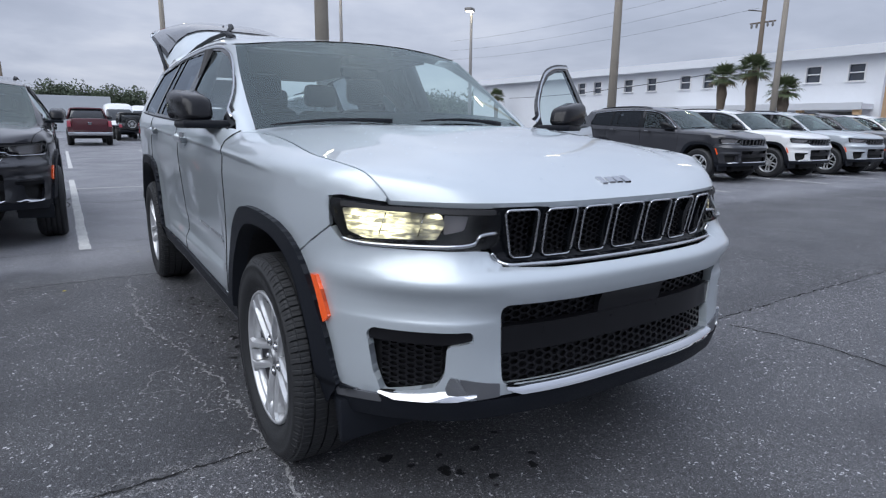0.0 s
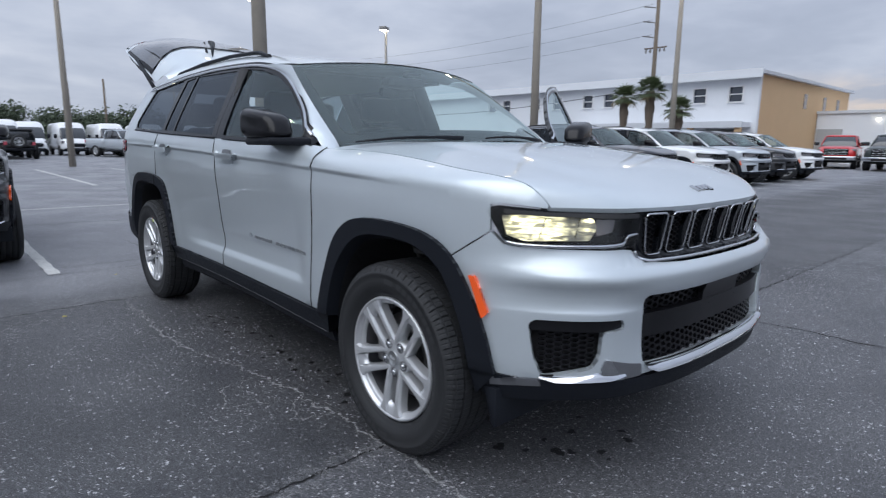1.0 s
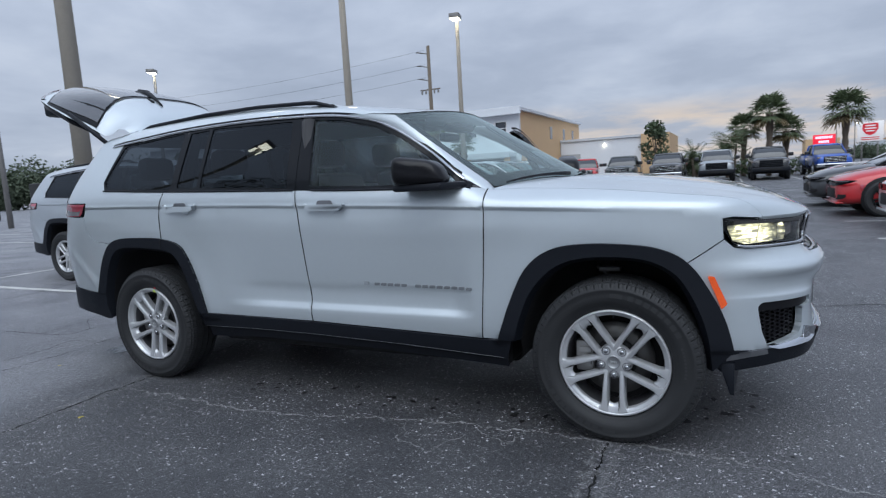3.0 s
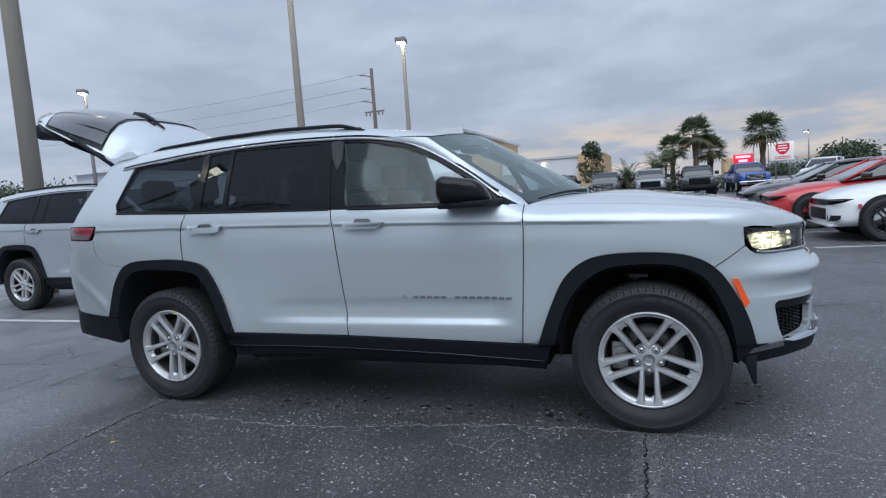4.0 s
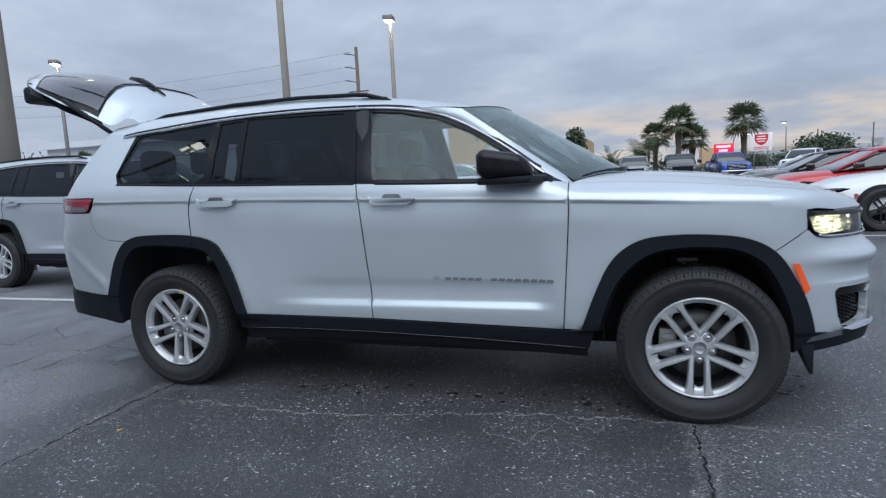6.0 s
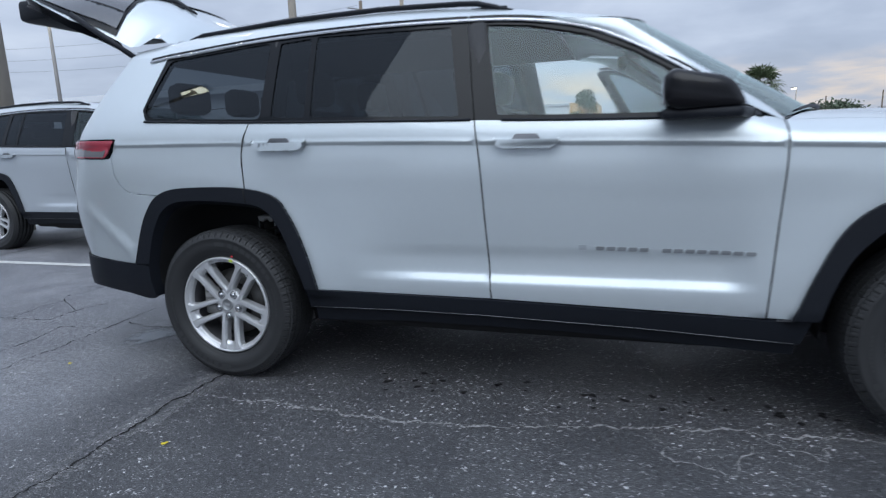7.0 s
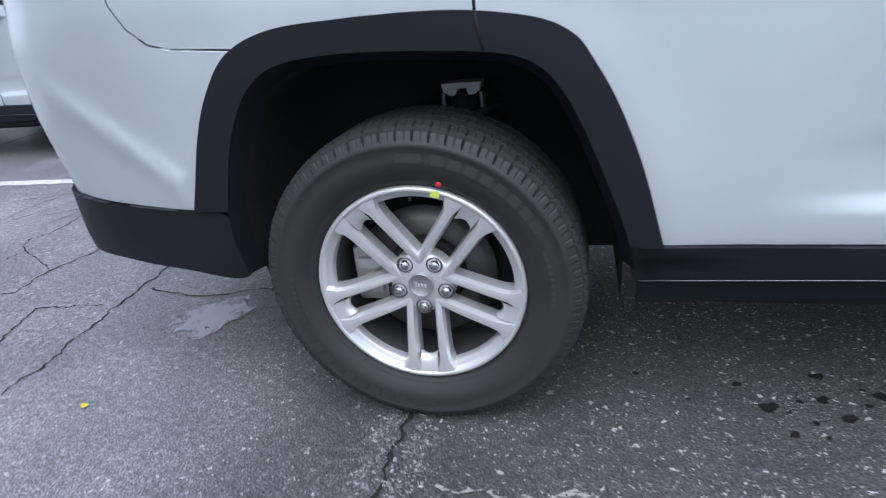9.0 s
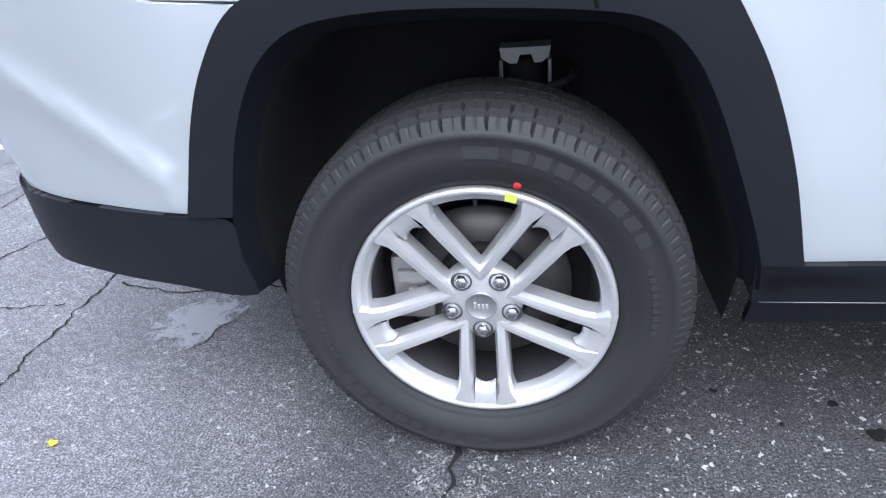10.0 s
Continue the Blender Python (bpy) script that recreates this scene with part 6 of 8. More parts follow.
# painted bay lines
for y in (-1.43, 1.27, 4.0, 9.55, 13.55, 16.25, 18.95, 21.65, 24.35):
    ribbon("bay_line", [(-9.6, y), (-1.42, y)], 0.10, LINEPAINT, 0.003, 0.004, 0.10, 0.12, "worn white painted bay line", "road marking")
for y in (-4.1, -1.4, 1.3, 4.05, 6.8, 9.5):
    ribbon("bay_line", [(-24, y), (-13.2, y)], 0.10, LINEPAINT, 0.003, 0.004, 0.2, 0.12, "worn white painted bay line", "road marking")
for y in (6.85, 9.55, 12.25, 14.95):
    ribbon("bay_line", [(5.6, y), (11.0, y)], 0.10, LINEPAINT, 0.003, 0.004, 0.1, 0.12, "worn white painted bay line", "road marking")
ribbon("bay_line", [(-7.6, -4.0), (-7.5, 6.0)], 0.08, LINEPAINT, 0.003, 0.004, 0.1, 0.3, "worn white painted cross line", "road marking")
for x in (1.6, 4.5, 7.4):
    ribbon("bay_line", [(x, 34.0), (x, 40.0)], 0.10, LINEPAINT, 0.003, 0.004, 0.2, 0.12, "worn white painted bay line", "road marking")
# paving joints and cracks
for y0, y1 in ((-7.0, -0.2), (0.2, 9.0)):
    ribbon("paving_joint", [(3.06, y0), (3.07, y1)], 0.008, CRACKDARK, 0.010, step=0.02, fray=0.8, label="open joint between asphalt lanes")
ribbon("joint_edge", [(3.01, -5.0), (3.035, -0.93)], 0.045, CRACKEDGE, 0.012, 0.0035, 0.015, 0.9, label="pale worn edge of a paving joint")
ribbon("joint_edge", [(3.13, -5.0), (3.10, -0.93)], 0.045, CRACKEDGE, 0.012, 0.0035, 0.015, 0.9, label="pale worn edge of a paving joint")
ribbon("paving_joint", [(-0.07, -7.0), (-0.08, -2.0), (-0.07, -0.9), (-0.09, 4.0)], 0.010, CRACKDARK, 0.012, step=0.02, fray=0.8, label="open joint between asphalt lanes")
ribbon("joint_edge", [(-0.015, -4.0), (-0.035, -1.8), (-0.02, -0.95)], 0.06, CRACKEDGE, 0.012, 0.0035, 0.015, 0.9, label="pale worn edge of a paving joint")
ribbon("joint_edge", [(-0.13, -4.0), (-0.125, -1.8), (-0.12, -0.95)], 0.05, CRACKEDGE, 0.012, 0.0035, 0.015, 0.9, label="pale worn edge of a paving joint")
ribbon("dark_crack", [(-1.72, -1.6), (-1.69, -0.93), (-1.69, -0.73), (-1.76, -0.48), (-1.71, -0.46), (-1.48, -0.44)], 0.006, CRACKDARK, 0.010, step=0.02, fray=0.8)
ribbon("dark_crack", [(-3.1, -0.45), (-2.46, -0.40), (-2.22, -0.39), (-1.99, -0.36), (-2.02, -0.20), (-1.95, 0.1)], 0.007, CRACKDARK, 0.010, step=0.02, fray=0.8)
ribbon("dark_crack", [(-2.36, -0.36), (-2.38, -0.27), (-2.42, -0.12), (-2.35, 0.2)], 0.005, CRACKDARK, 0.008, step=0.02, fray=0.8)
ribbon("paving_joint", [(-1.40, -7.0), (-1.38, -0.8), (-1.43, -0.1), (-1.42, 7.0)], 0.006, CRACKDARK, 0.014, step=0.02, fray=0.8, label="open joint between asphalt lanes")
ribbon("pale_crack", [(0.05, -1.16), (0.95, -1.21), (1.4, -1.19), (1.75, -1.08), (2.03, -1.03), (2.66, -0.97), (3.06, -0.95), (3.4, -0.95), (3.73, -0.98), (3.94, -1.06), (4.5, -1.2)], 0.011, CRACKPALE, 0.016, 0.0032, 0.018, 0.85, label="pale filled crack beside the silver SUV")
ribbon("pale_crack", [(2.03, -1.03), (2.10, -1.25), (2.30, -1.32), (2.42, -1.10)], 0.006, CRACKPALE, 0.016, 0.0032, 0.018, 0.85, label="pale filled branching crack")
ribbon("pale_crack", [(2.45, -1.02), (2.62, -1.15), (2.70, -0.95)], 0.005, CRACKPALE, 0.016, 0.0032, 0.018, 0.85, label="pale filled branching crack")
ribbon("dark_crack", [(3.17, 1.98), (3.66, 2.10), (4.0, 2.07), (4.9, 2.3)], 0.010, CRACKDARK, 0.016)
ribbon("dark_crack", [(-1.36, -0.29), (-1.07, -0.35), (-0.9, -0.29), (-0.45, -0.36)], 0.007, CRACKDARK, 0.014)
for k in range(15):
    x, y = RND.uniform(-3.2, -0.8), RND.uniform(-0.2, 1.2)
    a = RND.uniform(0, 6.28)
    pts = [(x, y)]
    for i in range(5):
        a += RND.uniform(-0.4, 0.4)
        pts.append((pts[-1][0] + 0.12 * math.cos(a), pts[-1][1] + 0.12 * math.sin(a)))
    ribbon("dark_crack", pts, 0.0045, CRACKDARK, 0.006, step=0.02, fray=0.8)
for k in range(9):
    x, y = RND.uniform(-14, -4), RND.uniform(-3, 3.5)
    a = RND.choice((0.0, 1.57)) + RND.uniform(-0.2, 0.2)
    ribbon("dark_crack", [(x + i * 0.7 * math.cos(a), y + i * 0.7 * math.sin(a)) for i in range(6)], 0.014, CRACKDARK, 0.05, step=0.15)


def blot(name, x, y, r, mat, label, z=0.0042, n=26, squash=0.95, turn=0.0, category="wet spot", wob=1.0):
    v = [(x, y, z)]
    w1, w2, w3 = (RND.uniform(0, 6.28) for _ in range(3))
    for i in range(n):
        a = 2 * math.pi * i / n
        k = r * (1 + wob * (0.28 * math.sin(2 * a + w1) + 0.22 * math.sin(3 * a + w2) + 0.12 * math.sin(7 * a + w3) + RND.uniform(-0.07, 0.07)))
        px_, py_ = k * math.cos(a), k * squash * math.sin(a)
        v.append((x + px_ * math.cos(turn) - py_ * math.sin(turn), y + px_ * math.sin(turn) + py_ * math.cos(turn), z))
    return tagged(mesh_object(name, v, [(0, i + 1, (i + 1) % n + 1) for i in range(n)], mat, smooth=False), label, category)


for k in range(46):
    x = RND.uniform(0.5, 3.0)
    y = -0.80 + RND.gauss(0, 0.06)
    blot("drip", x, y, RND.choice((0.006, 0.008, 0.011, 0.016)), WETSPOT, "small dark wet drip on asphalt", turn=RND.uniform(0, 3), wob=0.6)
for x, y, r in ((0.82, -0.84, 0.028), (0.95, -0.80, 0.02), (1.22, -0.88, 0.024), (2.55, -0.80, 0.035), (1.8, -0.78, 0.025), (3.38, -0.61, 0.036), (3.47, -0.55, 0.018), (3.56, -0.46, 0.038), (3.60, -0.42, 0.024), (3.68, -0.33, 0.024), (3.70, -0.16, 0.026), (3.50, -0.28, 0.026), (3.64, -0.11, 0.02)):
    blot("drip", x, y, 0.72 * r, WETSPOT, "dark wet drip patch on asphalt", turn=RND.uniform(0, 3), wob=0.7)
for k in range(5):
    blot("drip", RND.uniform(3.4, 3.85), RND.gauss(-0.35, 0.2), RND.choice((0.008, 0.012, 0.018)), WETSPOT, "dark wet drip on asphalt before the bumper", turn=RND.uniform(0, 3), wob=0.7)
blot("puddle", -0.95, -0.50, 0.20, PUDDLE, "shallow puddle of water on asphalt", squash=0.62, turn=0.7, category="puddle", n=60, wob=0.55)
blot("leaf", 0.167, -1.612, 0.013, YELLOWLEAF, "small yellow leaf on asphalt", z=0.006, n=8, category="leaf")
blot("leaf", -1.05, -1.005, 0.012, YELLOWLEAF, "small yellow leaf on asphalt", z=0.006, n=8, category="leaf")

# ---------------------------------------------------------------- parked vehicles
def repaint(root, old, fresh):
    for o in root.children_recursive:
        for sl in o.material_slots:
            if sl.material == old:
                sl.link = "OBJECT"
                sl.material = fresh


suv0 = make_suv("suv", "pale silver seven-slot SUV parked in a bay", SILVER2, 0.10, opened=False, detail=False, group="parked SUVs")
for x in (FRONT_AXLE, REAR_AXLE):
    make_wheel(suv0, Matrix.Translation((x, -0.957, 0.383)), False)
    make_wheel(suv0, Matrix.Translation((x, 0.957, 0.383)) @ Matrix.Rotation(math.pi, 4, "Z"), False)
suv0.matrix_basis = Matrix.Translation((-5.65, 2.85, 0))
for x, y, mt, lab in ((-5.6, -2.52, DARKGREY, "dark grey seven-slot SUV parked in a bay"), (-6.4, 12.15, DARKGREY, "dark grey seven-slot SUV in the parked row"), (-6.2, 14.9, WHITE, "white seven-slot SUV in the parked row"),
                      (-6.0, 17.6, SILVER2, "pale silver seven-slot SUV in the parked row"), (-6.1, 20.3, CHARCOAL, "charcoal seven-slot SUV in the parked row"), (-6.0, 23.0, WHITE, "white seven-slot SUV in the parked row"), (-7.6, 25.7, CHARCOAL, "charcoal seven-slot SUV in the parked row")):
    c = copy_thing(suv0, Matrix.Translation((x, y, 0)))
    tagged(c, lab)
    repaint(c, SILVER2, mt)


def loft(name, secs, mat, parent, label="", n=7, power=5.0):
    """A closed skin through upright sections (x, half-width below, half-width above, low z, high z)."""
    verts, faces = [], []
    k = 4 * n
    for x, w0, w1, z0, z1 in secs:
        zc, h = (z0 + z1) / 2, (z1 - z0) / 2
        for i in range(k):
            a = 2 * math.pi * i / k
            c, s = math.cos(a), math.sin(a)
            u = math.copysign(abs(c) ** (2 / power), c)
            v = math.copysign(abs(s) ** (2 / power), s)
            w = w0 + (w1 - w0) * (v + 1) / 2
            verts.append((x, u * w, zc + v * h))
    for j in range(len(secs) - 1):
        for i in range(k):
            a, b = j * k + i, j * k + (i + 1) % k
            faces.append((a, b, b + k, a + k))
    faces += [tuple(range(k)), tuple(range((len(secs) - 1) * k, len(secs) * k))]
    return fixed_normals(mesh_object(name, verts, faces, mat, parent, label))


def wheel_set(root, base, rim, hw, r=1.0, name="wheel"):
    """Four wheels with dark arches above them."""
    for x in base:
        for sd in (1, -1):
            m = Matrix.Translation((x, -sd * hw, 0.384 * r)) @ Matrix.Rotation(0 if sd > 0 else math.pi, 4, "Z") @ Matrix.Scale(r, 4)
            make_wheel(root, m, False, rim)
            # black ring painted for the shade between tyre and body
            arch = lathe("wheel_arch", [(0.30, 0.0), (0.435 * r, 0.0), (0.435 * r, 0.10)], 36, DEEP, root)
            arch.matrix_basis = Matrix.Translation((x, -sd * (hw + 0.0), 0.40 * r)) @ Matrix.Rotation(0 if sd > 0 else math.pi, 4, "Z") @ Matrix.Translation((0, 0.022, 0))


def make_pickup(label, body, m, chrome=True, group="parked pickups"):
    """Crew-cab pickup, nose towards +x, rear axle at the origin."""
    root = empty("pickup_truck", label, "pickup truck", group, m)
    hull = loft("body", [(0.96, 0.94, 0.95, 0.48, 1.33), (1.05, 1.0, 0.99, 0.45, 1.35), (2.85, 1.0, 0.99, 0.45, 1.34), (3.0, 1.0, 0.98, 0.45, 1.33), (3.8, 1.0, 0.95, 0.5, 1.32), (4.25, 0.99, 0.90, 0.5, 1.28), (4.45, 0.95, 0.84, 0.55, 1.20), (4.52, 0.88, 0.78, 0.6, 1.12)], body, root)
    bed = loft("bed", [(-1.25, 0.97, 0.97, 0.60, 1.36), (-1.15, 1.0, 0.99, 0.58, 1.38), (0.80, 1.0, 0.99, 0.55, 1.38), (0.93, 0.98, 0.97, 0.55, 1.37)], body, root)
    # solid black block whose colour stands for the shaded inside of the bed
    loft("bed_opening", [(-1.12, 0.88, 0.88, 1.30, 1.39), (0.80, 0.88, 0.88, 1.30, 1.39)], DEEP, bed, power=12)
    loft("cab_glass", [(0.98, 0.90, 0.70, 1.26, 1.40), (1.12, 0.92, 0.74, 1.26, 1.93), (1.5, 0.93, 0.75, 1.26, 1.95), (2.25, 0.93, 0.74, 1.26, 1.92), (2.45, 0.93, 0.78, 1.26, 1.82), (3.02, 0.92, 0.90, 1.26, 1.34)], FARGLASS, root, "dark cab windows", power=7)
    loft("cab_roof", [(1.06, 0.72, 0.66, 1.87, 1.93), (1.2, 0.775, 0.70, 1.86, 1.965), (1.8, 0.78, 0.70, 1.87, 1.975), (2.2, 0.775, 0.70, 1.85, 1.955), (2.38, 0.75, 0.68, 1.83, 1.91)], body, root, power=4)
    for sd in (1, -1):
        tube("windscreen_pillar", [(3.02, sd * 0.90, 1.33), (2.36, sd * 0.75, 1.90)], 0.035, body, root, sides=6)
        tube("centre_pillar", [(1.92, sd * 0.945, 1.33), (1.90, sd * 0.77, 1.90)], 0.04, BLACKP, root, sides=6)
        tube("rear_pillar", [(1.00, sd * 0.92, 1.33), (1.12, sd * 0.75, 1.90)], 0.05, body, root, sides=6)
        bm = bmesh.new()
        add_box(bm, 2.58, 2.72, sd * 1.02, sd * 1.28, 1.33, 1.55, 0.04)
        part("mirror", bm, BLACKP, root, smooth=True)
        bm = bmesh.new()
        add_box(bm, 4.30, 4.49, sd * 0.62, sd * 0.93, 1.02, 1.15, 0.03)
        part("headlamp", bm, LENSGREY, root, smooth=True)
        bm = bmesh.new()
        add_box(bm, -1.275, -1.15, sd * 0.82, sd * 0.985, 0.95, 1.25, 0.02)
        part("tail_lamp", bm, TAILRED, root, smooth=True)
        bm = bmesh.new()
        add_box(bm, 1.0, 2.9, sd * 0.97, sd * 1.02, 0.42, 0.48, 0.015)
        part("side_step", bm, PLASTIC, root, smooth=True)
    bm = bmesh.new()
    add_box(bm, 4.42, 4.545, -0.60, 0.60, 0.78, 1.16, 0.03)
    g = part("grille", bm, GLOSSBLK, root, smooth=True)
    bright = CHROME if chrome else PLASTIC
    for z in (0.84, 0.93, 1.02, 1.11):
        bm = bmesh.new()
        add_box(bm, 4.53, 4.56, -0.56, 0.56, z - 0.014, z + 0.014, 0.006)
        part("grille_bar", bm, bright, g)
    bm = bmesh.new()
    add_box(bm, 4.30, 4.66, -0.98, 0.98, 0.50, 0.74, 0.05)
    b = part("front_bumper", bm, bright, root, smooth=True)
    # black block in place of a shaded opening
    bm = bmesh.new()
    add_box(bm, 4.60, 4.675, -0.55, 0.55, 0.54, 0.66, 0.02)
    part("bumper_intake", bm, DEEP, b)
    bm = bmesh.new()
    add_box(bm, -1.42, -1.22, -0.98, 0.98, 0.52, 0.70, 0.04)
    part("rear_bumper", bm, bright, root, smooth=True)
    bm = bmesh.new()
    add_box(bm, -1.275, -1.24, -0.78, 0.78, 0.76, 1.33, 0.02)
    t = part("tail_board", bm, body, root, smooth=True)
    bm = bmesh.new()
    add_box(bm, -1.29, -1.27, -0.09, 0.09, 1.06, 1.17, 0.008)
    part("emblem", bm, CHROME, t)
    bm = bmesh.new()
    add_box(bm, -1.0, 4.2, -0.8, 0.8, 0.36, 0.60, 0.03)
    part("underbody", bm, DEEP, root)
    wheel_set(root, (0.0, 3.62), ALLOY, 1.005, 1.08)
    return root


def make_sedan(label, body, m, group="parked sedans"):
    """Low wide four-door sedan, nose towards +x."""
    root = empty("sedan", label, "car", group, m)
    loft("body", [(-1.02, 0.74, 0.70, 0.48, 0.98), (-0.92, 0.86, 0.80, 0.36, 1.04), (-0.6, 0.93, 0.84, 0.28, 1.07), (0.0, 0.95, 0.86, 0.24, 1.07), (1.0, 0.95, 0.87, 0.22, 1.02), (2.3, 0.95, 0.87, 0.22, 1.00), (2.75, 0.95, 0.86, 0.22, 0.985),
                  (3.1, 0.95, 0.84, 0.22, 0.95), (3.5, 0.93, 0.80, 0.22, 0.89), (3.8, 0.88, 0.74, 0.22, 0.82), (3.95, 0.81, 0.70, 0.25, 0.79), (4.03, 0.70, 0.62, 0.31, 0.745)], body, root, power=4.2, n=9)
    loft("cabin_glass", [(-0.55, 0.70, 0.60, 0.98, 1.05), (-0.25, 0.80, 0.60, 0.98, 1.20), (0.25, 0.84, 0.58, 0.96, 1.40), (0.8, 0.85, 0.58, 0.96, 1.455), (1.3, 0.85, 0.58, 0.95, 1.445), (1.75, 0.84, 0.60, 0.95, 1.34), (2.2, 0.82, 0.68, 0.95, 1.12), (2.5, 0.80, 0.74, 0.94, 1.0)], FARGLASS, root, "dark cabin windows", power=5, n=9)
    loft("roof", [(0.10, 0.55, 0.50, 1.31, 1.37), (0.30, 0.64, 0.55, 1.33, 1.43), (0.85, 0.655, 0.57, 1.38, 1.475), (1.35, 0.65, 0.57, 1.36, 1.462), (1.62, 0.62, 0.56, 1.32, 1.41)], body, root, power=3.5)
    for sd in (1, -1):
        tube("windscreen_pillar", [(2.44, sd * 0.78, 0.98), (1.62, sd * 0.63, 1.39)], 0.03, body, root, sides=6)
        tube("centre_pillar", [(0.98, sd * 0.86, 1.0), (0.90, sd * 0.655, 1.42)], 0.035, BLACKP, root, sides=6)
        tube("rear_pillar", [(-0.52, sd * 0.74, 1.04), (-0.1, sd * 0.70, 1.22), (0.22, sd * 0.63, 1.37)], [0.10, 0.10, 0.05], body, root, sides=8)
        bm = bmesh.new()
        add_box(bm, 2.02, 2.20, sd * 0.90, sd * 1.06, 1.01, 1.13, 0.035)
        part("mirror", bm, BLACKP, root, smooth=True)
        edge = [(4.045, 0.46), (4.04, 0.62), (3.985, 0.775), (3.90, 0.845), (3.78, 0.895), (3.60, 0.925)]
        up = [(x, sd * y, z) for (x, y), z in zip(edge, (0.725, 0.728, 0.732, 0.736, 0.738, 0.728))]
        dn = [(x, sd * y, z) for (x, y), z in zip(edge, (0.625, 0.630, 0.640, 0.655, 0.675, 0.720))]
        lamp = strip("headlamp", up, dn, GLOSSBLK, root, 3, (0.012, sd * 0.012, 0), "smoked wraparound headlamp")
        strip("lamp_glow_bar", [(x + 0.014, y + sd * 0.012, z - 0.012) for x, y, z in up[1:5]], [(x + 0.014, y + sd * 0.012, z - 0.028) for x, y, z in up[1:5]], LENSGREY, lamp, 1)
        # black strip, the pocket's shade put into its colour
        pocket = [(4.035, 0.60), (3.985, 0.765), (3.90, 0.835), (3.84, 0.860)]
        strip("fog_pocket", [(x, sd * y, 0.455) for x, y in pocket], [(x, sd * y, z) for (x, y), z in zip(pocket, (0.345, 0.355, 0.37, 0.40))], DEEP, root, 2, (0.008, sd * 0.008, 0))
        tube("door_line", [(1.02, sd * 0.955, 0.34), (1.0, sd * 0.945, 0.98)], 0.004, DEEP, root, sides=5)
        tube("door_line", [(2.18, sd * 0.955, 0.34), (2.22, sd * 0.945, 0.96)], 0.004, DEEP, root, sides=5)
        bm = bmesh.new()
        add_box(bm, 3.44, 3.52, sd * 0.905, sd * 0.945, 0.56, 0.64, 0.008)
        part("side_marker", bm, TAILRED, root)
        tube("sill", [(0.45, sd * 0.93, 0.25), (2.6, sd * 0.93, 0.25)], 0.05, body, root, sides=8)
    bm = bmesh.new()
    add_box(bm, 3.90, 4.048, -0.47, 0.47, 0.61, 0.725, 0.015)
    g = part("grille", bm, GLOSSBLK, root, smooth=True)
    # black block painted as the shade of the intake opening
    bm = bmesh.new()
    add_box(bm, 3.84, 4.046, -0.50, 0.50, 0.36, 0.57, 0.025)
    part("lower_intake", bm, DEEP, root, smooth=True)
    bm = bmesh.new()
    add_box(bm, 3.7, 4.06, -0.72, 0.72, 0.255, 0.30, 0.015)
    part("front_lip", bm, body, root, smooth=True)
    # short front overhang
    for ob in list(root.children) + [c for o in root.children for c in o.children]:
        for v in ob.data.vertices:
            if v.co.x > 3.36:
                v.co.x = 3.36 + (v.co.x - 3.36) * 0.70
    wheel_set(root, (0.0, 3.05), DARKALLOY, 0.955, 0.93)
    return root


def make_van(label, m):
    root = empty("van", label, "van", "parked vans", m)
    loft("body", [(-1.0, 0.98, 0.92, 0.35, 2.45), (-0.9, 1.0, 0.94, 0.33, 2.52), (3.0, 1.0, 0.94, 0.33, 2.54), (3.5, 1.0, 0.90, 0.33, 2.35), (3.95, 1.0, 0.86, 0.33, 1.75), (4.3, 0.99, 0.84, 0.33, 1.30), (4.75, 0.92, 0.80, 0.36, 1.10), (4.9, 0.82, 0.70, 0.45, 0.95)], WHITE, root, power=6)
    loft("windscreen", [(3.42, 0.80, 0.76, 2.05, 2.22), (3.70, 0.90, 0.80, 1.55, 2.10), (3.98, 0.92, 0.84, 1.32, 1.78), (4.32, 0.90, 0.84, 1.20, 1.325)], FARGLASS, root, power=7)
    loft("grille_band", [(4.60, 0.80, 0.78, 0.62, 1.0), (4.935, 0.60, 0.58, 0.66, 0.92)], PLASTIC, root)
    loft("bumper", [(4.5, 0.96, 0.96, 0.30, 0.58), (4.94, 0.78, 0.78, 0.32, 0.56)], PLASTIC, root)
    for sd in (1, -1):
        bm = bmesh.new()
        add_box(bm, 4.45, 4.80, sd * 0.70, sd * 0.93, 0.92, 1.10, 0.03)
        part("headlamp", bm, LENSGREY, root, smooth=True)
        bm = bmesh.new()
        add_box(bm, 3.75, 3.88, sd * 1.03, sd * 1.24, 1.30, 1.62, 0.04)
        part("mirror", bm, PLASTIC, root, smooth=True)
    wheel_set(root, (0.0, 3.8), STEEL, 1.005, 0.95)
    return root


